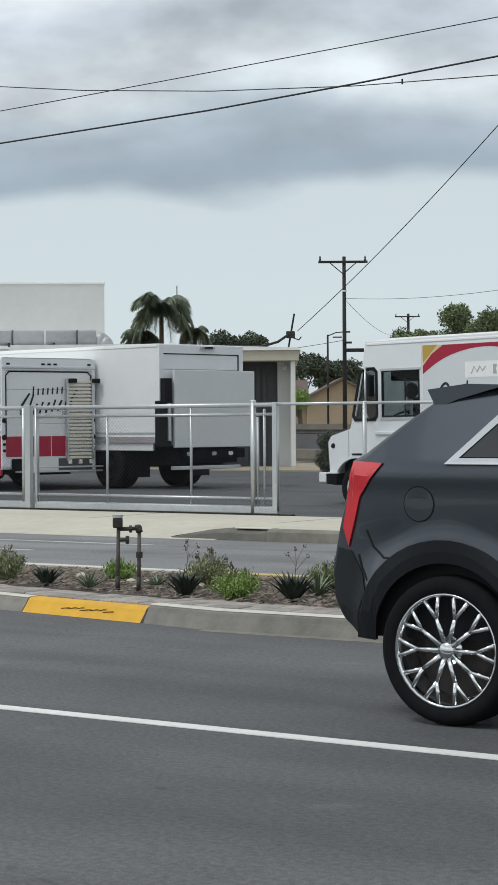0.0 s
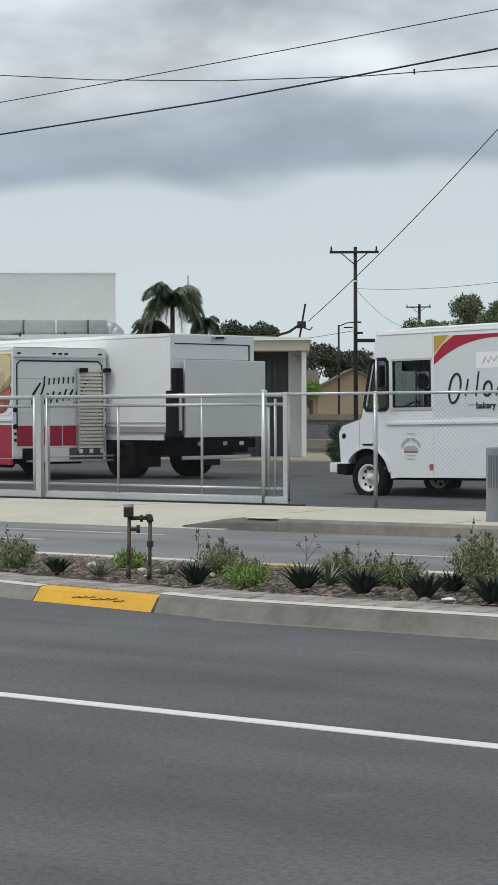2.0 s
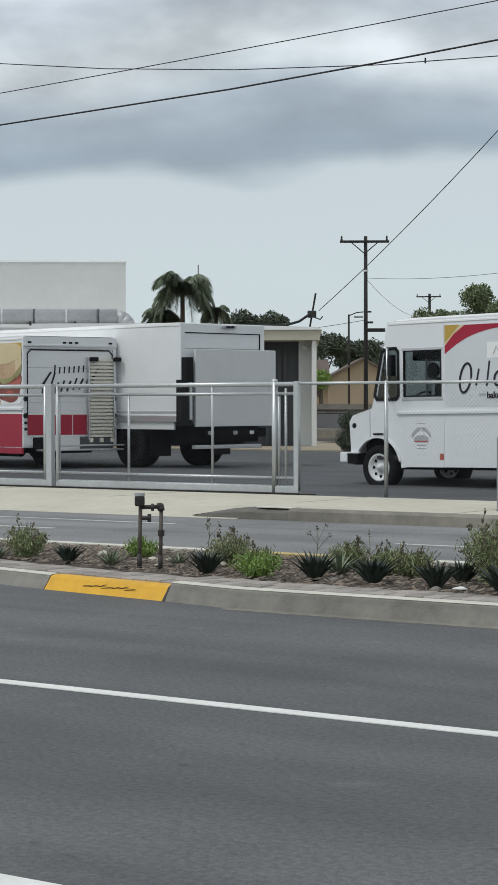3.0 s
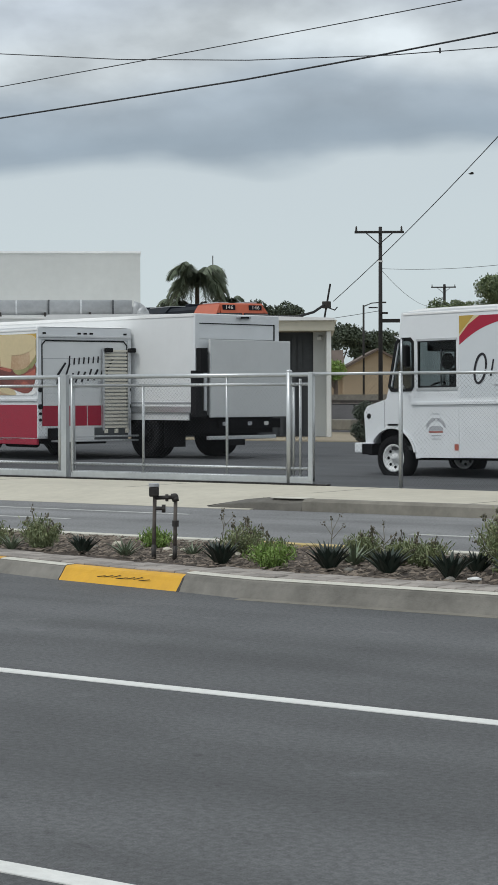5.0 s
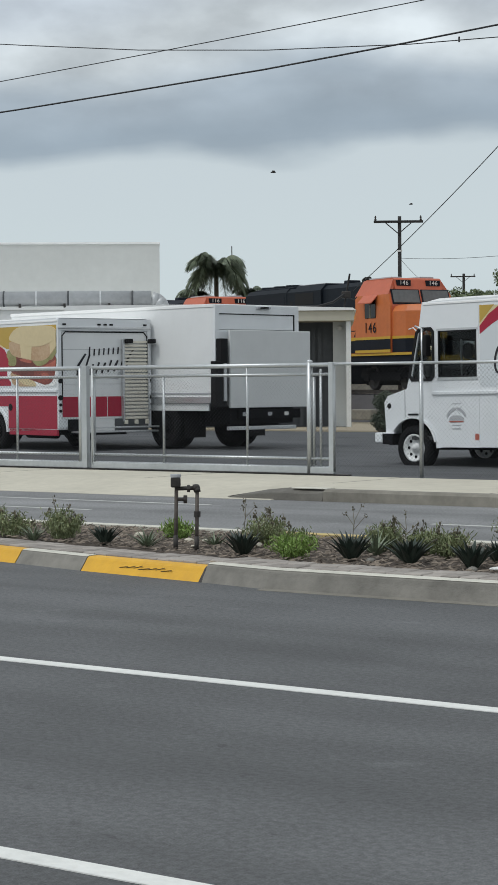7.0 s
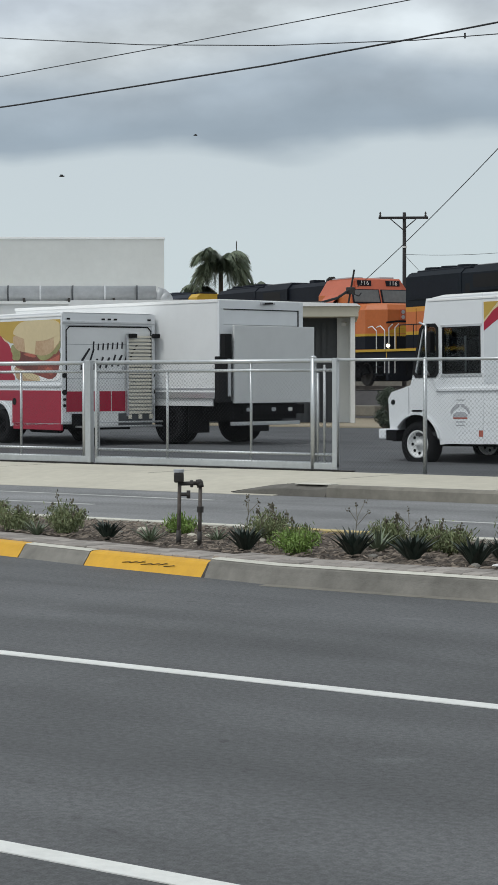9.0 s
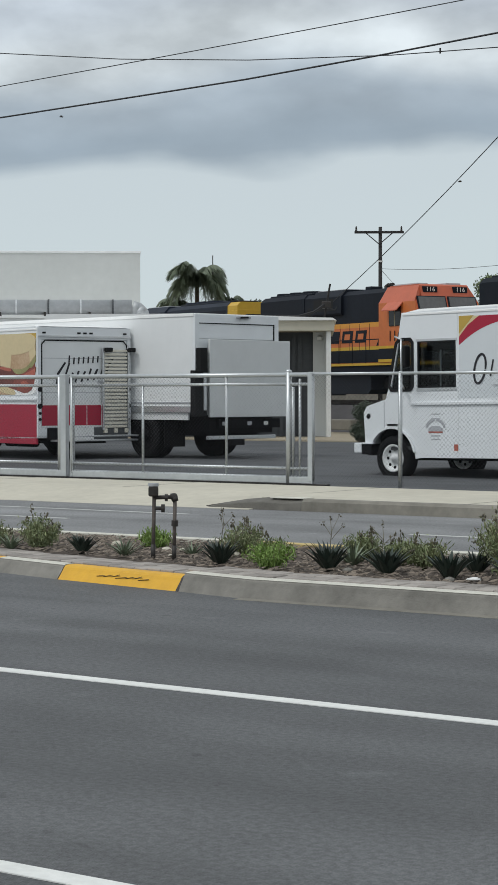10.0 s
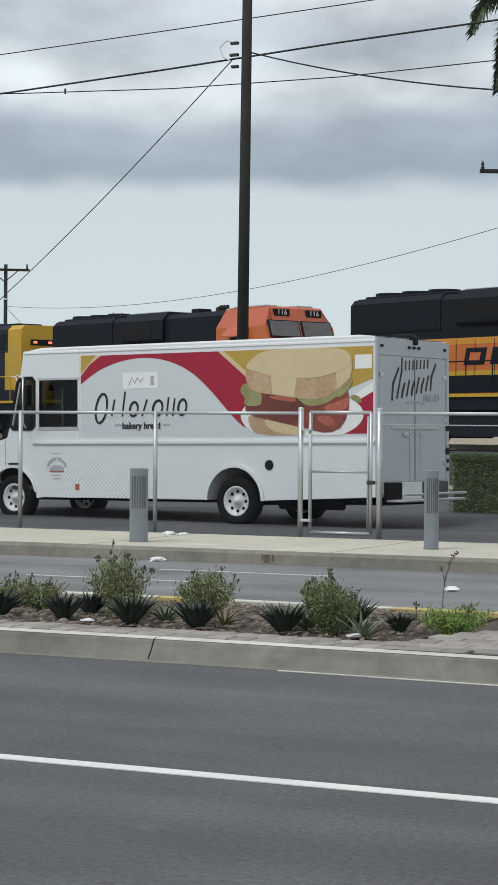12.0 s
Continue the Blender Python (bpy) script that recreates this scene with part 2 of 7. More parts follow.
M = dict(
    asphalt=asphalt_mat("asphalt", (0.094, 0.096, 0.099)),
    asphalt_far=asphalt_mat("asphalt_worn", (0.185, 0.186, 0.188)),
    asphalt_yard=asphalt_mat("asphalt_yard", (0.070, 0.073, 0.078)),
    line=mat("road_paint_white", (0.72, 0.72, 0.69), 0.7, var=0.12, scale=18, bump=0.2),
    line_old=mat("road_paint_worn", (0.50, 0.50, 0.48), 0.8, var=0.25, scale=14),
    concrete=mat("concrete_pale", (0.52, 0.485, 0.40), 0.85, var=0.14, scale=5, bump=0.2, bscale=90),
    kerb_dark=mat("stained_kerb_concrete", (0.21, 0.195, 0.165), 0.9, var=0.35, scale=5, bump=0.3, bscale=60),
    kerb_black=mat("tyre_blackened_concrete", (0.12, 0.112, 0.098), 0.9, var=0.4, scale=6, bump=0.4, bscale=40),
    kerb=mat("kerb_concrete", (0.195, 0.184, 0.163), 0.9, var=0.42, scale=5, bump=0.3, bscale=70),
    kerb_top=mat("pale_kerb_concrete", (0.58, 0.56, 0.49), 0.85, var=0.2, scale=9, bump=0.2),
    yellow=mat("yellow_kerb_paint", (0.78, 0.43, 0.03), 0.7, scale=7, dark=(0.58, 0.31, 0.03), bump=0.2, bscale=40),
    yellow_old=mat("yellow_kerb_paint_faded", (0.60, 0.43, 0.12), 0.8, scale=6, dark=(0.42, 0.35, 0.2)),
    paver=mat("paver_brick", (0.30, 0.27, 0.245), 0.9, var=0.2, scale=20, bump=0.3, rand=0.22),
    mulch=mat("wood_mulch", (0.125, 0.098, 0.08), 0.95, scale=26, dark=(0.06, 0.045, 0.035), bump=0.9, bscale=40),
    dirt=mat("dry_dirt", (0.34, 0.29, 0.21), 0.95, var=0.3, scale=4, bump=0.4, bscale=30),
    ballast=mat("ballast_stone", (0.062, 0.058, 0.060), 0.95, var=0.4, scale=9, bump=0.8, bscale=9),
    galv=mat("galvanised_steel", (0.55, 0.57, 0.58), 0.42, 0.7, var=0.12, scale=10),
    wire=mat("galvanised_wire", (0.055, 0.058, 0.064), 0.7, 0.2, var=0.1, scale=10),
    white=mat("white_truck_paint", (0.765, 0.785, 0.80), 0.38, var=0.035, scale=3, coat=0.15),
    white_roof=mat("white_roof_paint", (0.86, 0.86, 0.85), 0.6, var=0.06, scale=4),
    van_rear=mat("grey_white_van_rear", (0.50, 0.52, 0.545), 0.5, var=0.07, scale=3),
    box_white=mat("white_box_panel", (0.77, 0.78, 0.78), 0.5, var=0.05, scale=2),
    box_grey=mat("grey_lift_panel", (0.67, 0.68, 0.675), 0.5, var=0.05, scale=2.5),
    alu=mat("brushed_aluminium", (0.62, 0.63, 0.64), 0.35, 0.8, var=0.1, scale=15),
    rubber=mat("tyre_rubber", (0.010, 0.010, 0.011), 0.9, var=0.25, scale=20, spec=0.15),
    black=mat("black_plastic", (0.010, 0.010, 0.011), 0.6, var=0.2, scale=12, spec=0.2),
    chassis=mat("dark_chassis_and_shade", (0.009, 0.009, 0.010), 0.9, var=0.35, scale=9, spec=0.1),
    cabin=mat("cabin_interior", (0.032, 0.033, 0.035), 0.8, var=0.4, scale=5),
    glass=glassmat("window_glass", (0.38, 0.41, 0.41)),
    dglass=mat("dark_tinted_glass", (0.02, 0.022, 0.025), 0.06, spec=0.9, var=0.05),
    black_gloss=mat("dark_body_glass", (0.008, 0.009, 0.011), 0.15, spec=0.35, var=0.05),
    loco_glass=mat("sky_grey_windscreen", (0.10, 0.105, 0.105), 0.2, spec=0.6, var=0.2, scale=5),
    decal=mat("pale_grey_vinyl", (0.66, 0.69, 0.71), 0.4, var=0.03, scale=2),
    red=mat("red_vinyl", (0.37, 0.008, 0.036), 0.4, var=0.06, scale=4),
    gold=mat("gold_vinyl", (0.50, 0.33, 0.06), 0.42, var=0.06, scale=5),
    ink=mat("black_vinyl", (0.012, 0.010, 0.016), 0.45, var=0.1),
    ink_pale=mat("grey_vinyl", (0.42, 0.43, 0.45), 0.5, var=0.1),
    bread=mat("printed_bread_top", (0.66, 0.54, 0.32), 0.45, var=0.07, scale=9),
    crust=mat("printed_crust", (0.42, 0.25, 0.13), 0.45, scale=14, dark=(0.62, 0.46, 0.30)),
    lettuce=mat("printed_lettuce", (0.40, 0.38, 0.17), 0.45, scale=16, dark=(0.20, 0.19, 0.07)),
    ham_dark=mat("printed_dark_meat", (0.16, 0.04, 0.03), 0.45, var=0.4, scale=14),
    ham_light=mat("printed_tomato", (0.45, 0.12, 0.08), 0.45, var=0.3, scale=14),
    ham=mat("printed_ham", (0.34, 0.085, 0.06), 0.45, scale=9, dark=(0.13, 0.03, 0.025)),
    stucco=mat("pale_stucco", (0.60, 0.61, 0.59), 0.9, var=0.06, scale=3, bump=0.15),
    slat=mat("cream_slat", (0.72, 0.68, 0.58), 0.6, var=0.08),
    cream=mat("cream_wall", (0.52, 0.49, 0.40), 0.9, var=0.08, scale=3),
    beige=mat("beige_stucco", (0.42, 0.33, 0.23), 0.9, var=0.1, scale=2),
    shingle=mat("brown_shingles", (0.13, 0.10, 0.085), 0.9, var=0.3, scale=9, bump=0.4, bscale=14),
    shade_dark=mat("dark_metal_and_bay_shade", (0.07, 0.075, 0.08), 0.6, 0.2, var=0.2, scale=6),
    duct=mat("grey_duct", (0.44, 0.45, 0.46), 0.5, 0.4, var=0.2, scale=4),
    wood=mat("dark_creosote_wood", (0.026, 0.024, 0.024), 0.9, var=0.4, scale=12, bump=0.5, bscale=20),
    cable=mat("black_cable", (0.02, 0.02, 0.022), 0.7, var=0.1),
    rust=mat("rusty_pipe", (0.16, 0.14, 0.125), 0.7, 0.3, scale=25, dark=(0.045, 0.032, 0.026)),
    rust_wash=mat("rust_stained_concrete", (0.13, 0.095, 0.07), 0.9, var=0.4, scale=14),
    iron=mat("dark_cast_iron", (0.05, 0.045, 0.042), 0.6, 0.4, var=0.4, scale=20),
    slot_grey=mat("shadowed_slot_steel", (0.12, 0.13, 0.14), 0.6, 0.2, var=0.1),
    bollard=mat("grey_painted_steel", (0.24, 0.26, 0.28), 0.5, 0.2, var=0.08, scale=8),
    lo_orange=mat("locomotive_orange", (0.56, 0.150, 0.038), 0.5, var=0.12, scale=4),
    lo_red=mat("locomotive_red_orange", (0.50, 0.115, 0.055), 0.5, var=0.12, scale=4),
    lo_gold=mat("locomotive_gold_orange", (0.62, 0.27, 0.03), 0.5, var=0.1, scale=4),
    lo_yellow=mat("locomotive_yellow", (0.56, 0.34, 0.025), 0.5, var=0.1, scale=4),
    lo_black=mat("locomotive_black", (0.008, 0.011, 0.018), 0.65, var=0.3, scale=5, spec=0.2),
    lo_blue=mat("locomotive_dark_blue", (0.018, 0.024, 0.038), 0.6, var=0.3, scale=5, spec=0.2),
    lo_green=mat("locomotive_dark_green", (0.007, 0.011, 0.017), 0.65, var=0.3, scale=5, spec=0.2),
    suv=mat("grey_metallic_paint", (0.046, 0.056, 0.070), 0.30, 0.45, var=0.06, scale=5, coat=0.6),
    suv_trim=mat("dark_bumper_plastic", (0.010, 0.012, 0.015), 0.55, spec=0.3, var=0.1, scale=8),
    chrome=mat("chrome", (0.75, 0.76, 0.77), 0.12, 1.0, var=0.03),
    tail=mat("red_tail_lens", (0.62, 0.02, 0.03), 0.2, var=0.15, scale=14, coat=0.8),
    paper=mat("litter_white", (0.75, 0.75, 0.73), 0.8, var=0.1),
    bird=mat("dark_feathers", (0.04, 0.04, 0.042), 0.8, var=0.2),
    bark=mat("tree_bark", (0.12, 0.09, 0.07), 0.95, var=0.35, scale=12, bump=0.5),
    lamp_on=glowmat("headlight", (1.0, 0.86, 0.6), 6.0),
    lamp_red=glowmat("red_marker_light", (1.0, 0.22, 0.12), 1.2),
    leaf_palm=leafmat("palm_leaves", (0.075, 0.10, 0.07), (0.20, 0.235, 0.15)),
    leaf_tree=leafmat("tree_leaves", (0.06, 0.09, 0.04), (0.18, 0.22, 0.10)),
    leaf_dark=leafmat("dark_leaves", (0.03, 0.044, 0.026), (0.075, 0.095, 0.055)),
    leaf_hedge=leafmat("hedge_leaves", (0.06, 0.095, 0.03), (0.14, 0.19, 0.065)),
    agave=mat("agave_leaves", (0.030, 0.044, 0.034), 0.45, var=0.3, scale=20, rand=0.4),
    agave_pale=mat("pale_agave_leaves", (0.15, 0.185, 0.12), 0.45, var=0.2, scale=20, rand=0.3),
    bush=leafmat("bush_leaves", (0.10, 0.13, 0.055), (0.25, 0.28, 0.13)),
    bush_lime=leafmat("lime_bush_leaves", (0.11, 0.19, 0.03), (0.22, 0.33, 0.07)),
    drygrass=leafmat("dry_stems", (0.16, 0.13, 0.08), (0.30, 0.26, 0.16)),
    bloom=leafmat("seed_heads", (0.06, 0.055, 0.04), (0.16, 0.14, 0.09)),
)


# ---- building helpers ----
def part(name, bm, material, parent=None, label="", smooth=False):
    me = bpy.data.meshes.new(name)
    bm.to_mesh(me)
    bm.free()
    me.materials.append(M[material] if isinstance(material, str) else material)
    if smooth:
        me.polygons.foreach_set("use_smooth", [True] * len(me.polygons))
    ob = new(name, me)
    if parent is not None:
        ob.parent = parent
    return tagged(ob, label)


def thing(name, m, label, category, group="", kind=""):
    ob = new(name)
    ob.matrix_world = m
    return tagged(ob, label, category, group, kind)


def box(bm, x0, x1, y0, y1, z0, z1, bevel=0.0):
    r = bmesh.ops.create_cube(bm, size=1.0, matrix=Matrix.Translation(((x0 + x1) / 2, (y0 + y1) / 2, (z0 + z1) / 2)) @ Matrix.Diagonal((abs(x1 - x0), abs(y1 - y0), abs(z1 - z0), 1)))
    if bevel:
        es = list({e for v in r["verts"] for e in v.link_edges})
        bmesh.ops.bevel(bm, geom=es, offset=bevel, segments=2, affect="EDGES", profile=0.6)
    return bm


def B(x0, x1, y0, y1, z0, z1, bevel=0.0):
    return box(bmesh.new(), x0, x1, y0, y1, z0, z1, bevel)


def tube(bm, p, q, r0, r1=None, n=10, caps=True):
    p, q = Vector(p), Vector(q)
    d = q - p
    turn = d.to_track_quat("Z", "Y").to_matrix().to_4x4()
    bmesh.ops.create_cone(bm, cap_ends=caps, segments=n, radius1=r0, radius2=r0 if r1 is None else r1, depth=d.length,
                          matrix=Matrix.Translation((p + q) / 2) @ turn)
    return bm


def T(p, q, r0, r1=None, n=10):
    return tube(bmesh.new(), p, q, r0, r1, n)


def bent(bm, pts, r, n=8):
    for a, b in zip(pts, pts[1:]):
        tube(bm, a, b, r, n=n)
    for a in pts[1:-1]:
        bmesh.ops.create_uvsphere(bm, u_segments=n, v_segments=6, radius=r, matrix=Matrix.Translation(a))
    return bm


def slab(poly, y0, y1, bm=None):
    """A polygon in x and z, made solid from y0 to y1."""
    bm = bm or bmesh.new()
    a = [bm.verts.new((x, y0, z)) for x, z in poly]
    b = [bm.verts.new((x, y1, z)) for x, z in poly]
    bm.faces.new(a)
    bm.faces.new(b[::-1])
    k = len(poly)
    for i in range(k):
        bm.faces.new((a[i], b[i], b[(i + 1) % k], a[(i + 1) % k]))
    bmesh.ops.recalc_face_normals(bm, faces=bm.faces[:])
    bmesh.ops.triangulate(bm, faces=[f for f in bm.faces if len(f.verts) > 4])
    return bm


def plate(poly, x0, x1, bm=None):
    """A polygon in y and z, made solid from x0 to x1."""
    bm = slab([(y, z) for y, z in poly], -x1, -x0, bm)
    bmesh.ops.transform(bm, matrix=Matrix(((0, -1, 0, 0), (1, 0, 0, 0), (0, 0, 1, 0), (0, 0, 0, 1))), verts=bm.verts)
    return bm


def arc(cx, cz, r, a0, a1, n=10, rz=None):
    return [(cx + r * math.cos(radians(a0 + (a1 - a0) * i / n)), cz + (rz or r) * math.sin(radians(a0 + (a1 - a0) * i / n))) for i in range(n + 1)]


def soft(ob, width=0.02, seg=2):
    mod = ob.modifiers.new("bevel", "BEVEL")
    mod.width, mod.segments, mod.limit_method, mod.angle_limit = width, seg, "ANGLE", radians(35)
    return ob


def words(name, text, size, m, material, parent, label="", shear=0.0, depth=0.004, bold=0.0):
    """Lettering as a mesh: text runs along x, stands along z, centred."""
    cu = bpy.data.curves.new(name, "FONT")
    cu.body, cu.size, cu.extrude, cu.shear, cu.align_x, cu.align_y, cu.offset = text, size, depth, shear, "CENTER", "CENTER", bold
    tmp = bpy.data.objects.new(name, cu)
    me = bpy.data.meshes.new_from_object(tmp)
    bpy.data.objects.remove(tmp)
    me.materials.append(M[material])
    ob = new(name, me)
    ob.parent = parent
    ob.matrix_local = m
    return tagged(ob, label)


def strokes(name, lines, w, m, material, parent, label=""):
    """Brush-like strokes laid on a wall: each line of points in x and z becomes one ribbon of the given width."""
    ob = None
    for ln in lines:
        pts = [Vector(p) for p in ln]
        bm = bmesh.new()
        rows = []
        for i, p in enumerate(pts):
            d = (pts[min(i + 1, len(pts) - 1)] - pts[max(i - 1, 0)]).normalized()
            nrm = Vector((-d.y, d.x)) * w / 2
            if i in (0, len(pts) - 1):
                p = p + d * (w * 0.3 if i else -w * 0.3)
                nrm = nrm * 0.75
            rows.append([bm.verts.new((q.x, y, q.y)) for q, y in ((p + nrm, 0), (p - nrm, 0), (p - nrm, -0.003), (p + nrm, -0.003))])
        for a, b in zip(rows, rows[1:]):
            for k in range(4):
                bm.faces.new((a[k], a[(k + 1) % 4], b[(k + 1) % 4], b[k]))
        bm.faces.new(rows[0])
        bm.faces.new(rows[-1][::-1])
        bmesh.ops.recalc_face_normals(bm, faces=bm.faces[:])
        ob = part(name, bm, material, parent, label)
        ob.matrix_local = m
    return ob


def frame_ring(outer, inner, y0, y1):
    """A closed frame between two outlines in x and z, made solid from y0 to y1."""
    bm = bmesh.new()
    k = len(outer)
    loops = [[bm.verts.new((x, y, z)) for x, z in poly] for poly, y in ((outer, y0), (inner, y0), (inner, y1), (outer, y1))]
    for a, b in zip(loops, loops[1:] + loops[:1]):
        for i in range(k):
            bm.faces.new((a[i], a[(i + 1) % k], b[(i + 1) % k], b[i]))
    bmesh.ops.recalc_face_normals(bm, faces=bm.faces[:])
    return bm


# ---- the setting ----
def flat(name, x0, x1, y0, y1, z, material, thick=0.3, label="", nx=1):
    return tagged(part(name, B(x0, x1, y0, y1, z - thick, z), material, label=label), kind="structure")


ROAD_Y = (-1.2, 11.62)
XA, XB = -90.0, 60.0
flat("ground", -1500, 1500, -1500, 1500, -0.03, "dirt", 0.3, "dry earth that reaches to the horizon")
flat("road_near", XA, XB, ROAD_Y[0], 13.4, 0.0, "asphalt", 0.3, "dark grey asphalt road with white lane lines")
flat("road_far", XA, XB, 14.75, 20.85, 0.0, "asphalt_far", 0.3, "pale worn asphalt carriageway beyond the median")
flat("pavement_near", XA, XB, -8.0, -1.2, 0.15, "concrete", 0.45, "pale concrete pavement on the near side")
tagged(part("yard", plate([(24.02, 0.03), (30.6, 0.03), (31.6, 0.10), (48.0, 0.10), (48.0, -0.3), (24.02, -0.3)], XA, XB), "asphalt_yard", label="dark asphalt yard behind the fence"), kind="structure")


def road_line(x0, x1, y, w=0.11, material="line", label="white painted lane line"):
    tagged(part("road_line", B(x0, x1, y - w / 2, y + w / 2, -0.01, 0.004), material, label=label), kind="structure")


road_line(XA, XB, 7.90)
road_line(XA, XB, 4.59)
for x0, x1 in ((-24.0, -15.7), (-10.9, -8.6), (-10.1, -8.0), (-4.6, -1.8)):
    road_line(x0, x1, 18.02 if x0 not in (-10.1,) else 19.5, 0.08, "line_old", "thin worn white lane line")
road_line(-21.5, -15.0, 19.5, 0.07, "line_old", "thin worn white lane line")


def kerb(name, x0, x1, yf, yb, h, material, label):
    """A kerbstone with a rounded, slightly battered face."""
    s = 1 if yb > yf else -1
    prof = [(yf, 0.0), (yf + s * 0.02, h - 0.04), (yf + s * 0.035, h - 0.012), (yf + s * 0.07, h), (yb, h), (yb, -0.25), (yf, -0.25)]
    return tagged(part(name, plate(prof, x0, x1), material, label=label), kind="structure")


def kerb_line(x):
    """The foot of the near median kerb: straight, then bending away where the median narrows."""
    return float(np.interp(x, (-15.5, -11.53, -10.61, -9.20, -8.50, -5.4, -3.6), (13.15, 12.25, 12.04, 11.81, 11.67, 11.69, 11.64)))


def along(x0, x1, prof, step=0.35):
    """A cross-section of (distance behind the kerb line, height), or of functions of x, drawn out along the median."""
    bm = bmesh.new()
    near = [x for x in (-15.5, -11.53, -10.61, -9.20, -8.50, -5.4, -3.6) if x0 < x < x1]
    k = max(1, int((min(x1, -3.0) - max(x0, -16.0)) / step)) if x1 > -16.0 and x0 < -3.0 else 1
    xs_ = sorted({round(x, 4) for x in [x0, x1] + near + [max(x0, -16.0) + (min(x1, -3.0) - max(x0, -16.0)) * i / k for i in range(k + 1)] if x0 <= x <= x1})
    rows = [[bm.verts.new((x, q(x) if callable(q) else kerb_line(x) + q, z)) for q, z in prof] for x in xs_]
    n_ = len(prof)
    for a, b in zip(rows, rows[1:]):
        for i in range(n_):
            bm.faces.new((a[i], a[(i + 1) % n_], b[(i + 1) % n_], b[i]))
    bm.faces.new(rows[0])
    bm.faces.new(rows[-1][::-1])
    bmesh.ops.recalc_face_normals(bm, faces=bm.faces[:])
    return bm


xs = [XA, -20.0, -13.6, -12.95, -11.53, -10.61, -9.20, -6.1, -3.05, 0.0, 3.0, 9.0, 20.0, XB]
for a, b in zip(xs, xs[1:]):
    paint = (a, b) in ((-12.95, -11.53), (-10.61, -9.20))
    h = 0.112 if b < -9 else 0.138
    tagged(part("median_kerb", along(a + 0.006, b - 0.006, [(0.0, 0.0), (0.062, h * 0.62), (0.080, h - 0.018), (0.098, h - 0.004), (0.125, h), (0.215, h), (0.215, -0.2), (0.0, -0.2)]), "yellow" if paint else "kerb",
                label="kerb section painted yellow with dark tyre scuffs" if paint else "grey concrete kerb section with stains"), kind="structure")
    if not paint:
        # top strip much paler than the kerb's front face
        tagged(part("kerb_top", along(a + 0.006, b - 0.006, [(0.092, h - 0.003), (0.122, h + 0.004), (0.205, h + 0.004), (0.205, h - 0.01), (0.10, h - 0.01)]), "kerb_top", label="pale top face of the kerb"), kind="structure")
tagged(part("kerb_joint", along(-9.222, -9.19, [(-0.004, 0.0), (0.058, 0.07), (0.078, 0.098), (0.10, 0.113), (0.10, -0.1), (-0.004, -0.1)]), "iron", label="dark open joint between two kerb sections"), kind="structure")
tagged(part("gutter", along(-8.5, XB, [(-0.10, 0.003), (0.02, 0.006), (0.02, -0.1), (-0.10, -0.1)]), "kerb_dark", label="narrow stained concrete gutter strip"), kind="structure")
tagged(part("gutter_lip", along(-5.1, XB, [(-0.125, 0.004), (-0.10, 0.005), (-0.10, -0.1), (-0.125, -0.1)]), "kerb_top", label="pale worn edge of the gutter"), kind="structure")
for i in range(7):
    x = -10.12 + 0.085 * i
    y, z = kerb_line(x) + 0.043 + 0.004 * (i % 3), 0.052 + 0.004 * (i % 3)
    o = tagged(part("tyre_scuff", B(-0.05 - 0.012 * (i % 4), 0.05, -0.003, 0.003, -0.0022, 0.0022), "iron", label="black tyre scuff on the painted kerb"), kind="structure")
    o.matrix_world = pose(x, y, z + 0.006, 0, -7 - 3 * (i % 3), -9)
xs = [XA, -16.4, -10.55, -9.35, -7.6, -7.05, -5.5, -4.2, XB]
for i, (a, b) in enumerate(zip(xs, xs[1:])):
    paint = i in (2, 4, 6)
    kerb("median_kerb_far", a + 0.004, b - 0.004, 14.82, 14.58, 0.15, "yellow_old" if paint else "kerb_top",
         "far median kerb with faded yellow paint" if paint else "pale far median kerb")
tagged(part("kerb_gap", along(-4.5, XB, [(0.212, 0.144), (0.232, 0.144), (0.232, 0.05), (0.212, 0.05)]), "iron", label="dark gap between kerb and pavers"), kind="structure")
BACK = 0.60
tagged(part("planting_bed", along(XA, -4.60, [(BACK, 0.118), (lambda x: 14.58, 0.118), (lambda x: 14.58, -0.2), (BACK, -0.2)]), "mulch", label="median bed of dark wood mulch"), kind="structure")
tagged(part("paver_bed", along(XA, -4.60, [(0.215, 0.102), (BACK, 0.102), (BACK, -0.2), (0.215, -0.2)]), "mulch", label="sand joint under the pavers"), kind="structure")
tagged(part("paver_bed", along(-4.60, XB, [(0.215, 0.102), (lambda x: 14.58, 0.102), (lambda x: 14.58, -0.2), (0.215, -0.2)]), "mulch", label="sand joint under the pavers"), kind="structure")
# the far pavement, its kerb and the driveway
flat("pavement_far", XA, -14.95, 22.2, 24.02, 0.15, "concrete", 0.45, "pale concrete pavement beside the gate")
flat("pavement_far", -14.95, XB, 21.0, 24.02, 0.15, "concrete", 0.45, "pale concrete pavement beside the fence")
tagged(part("driveway", plate([(20.70, 0.004), (20.80, 0.012), (22.2, 0.152), (22.2, -0.2), (20.70, -0.2)], XA, -14.95), "concrete", label="pale concrete driveway apron"), kind="structure")
tagged(part("kerb_far", plate([(20.80, 0.0), (20.82, 0.12), (20.86, 0.15), (21.0, 0.154), (21.0, -0.2), (20.80, -0.2)], -14.2, XB), "kerb_dark", label="stained concrete kerb of the far pavement"), kind="structure")
bm = bmesh.new()
rows = []
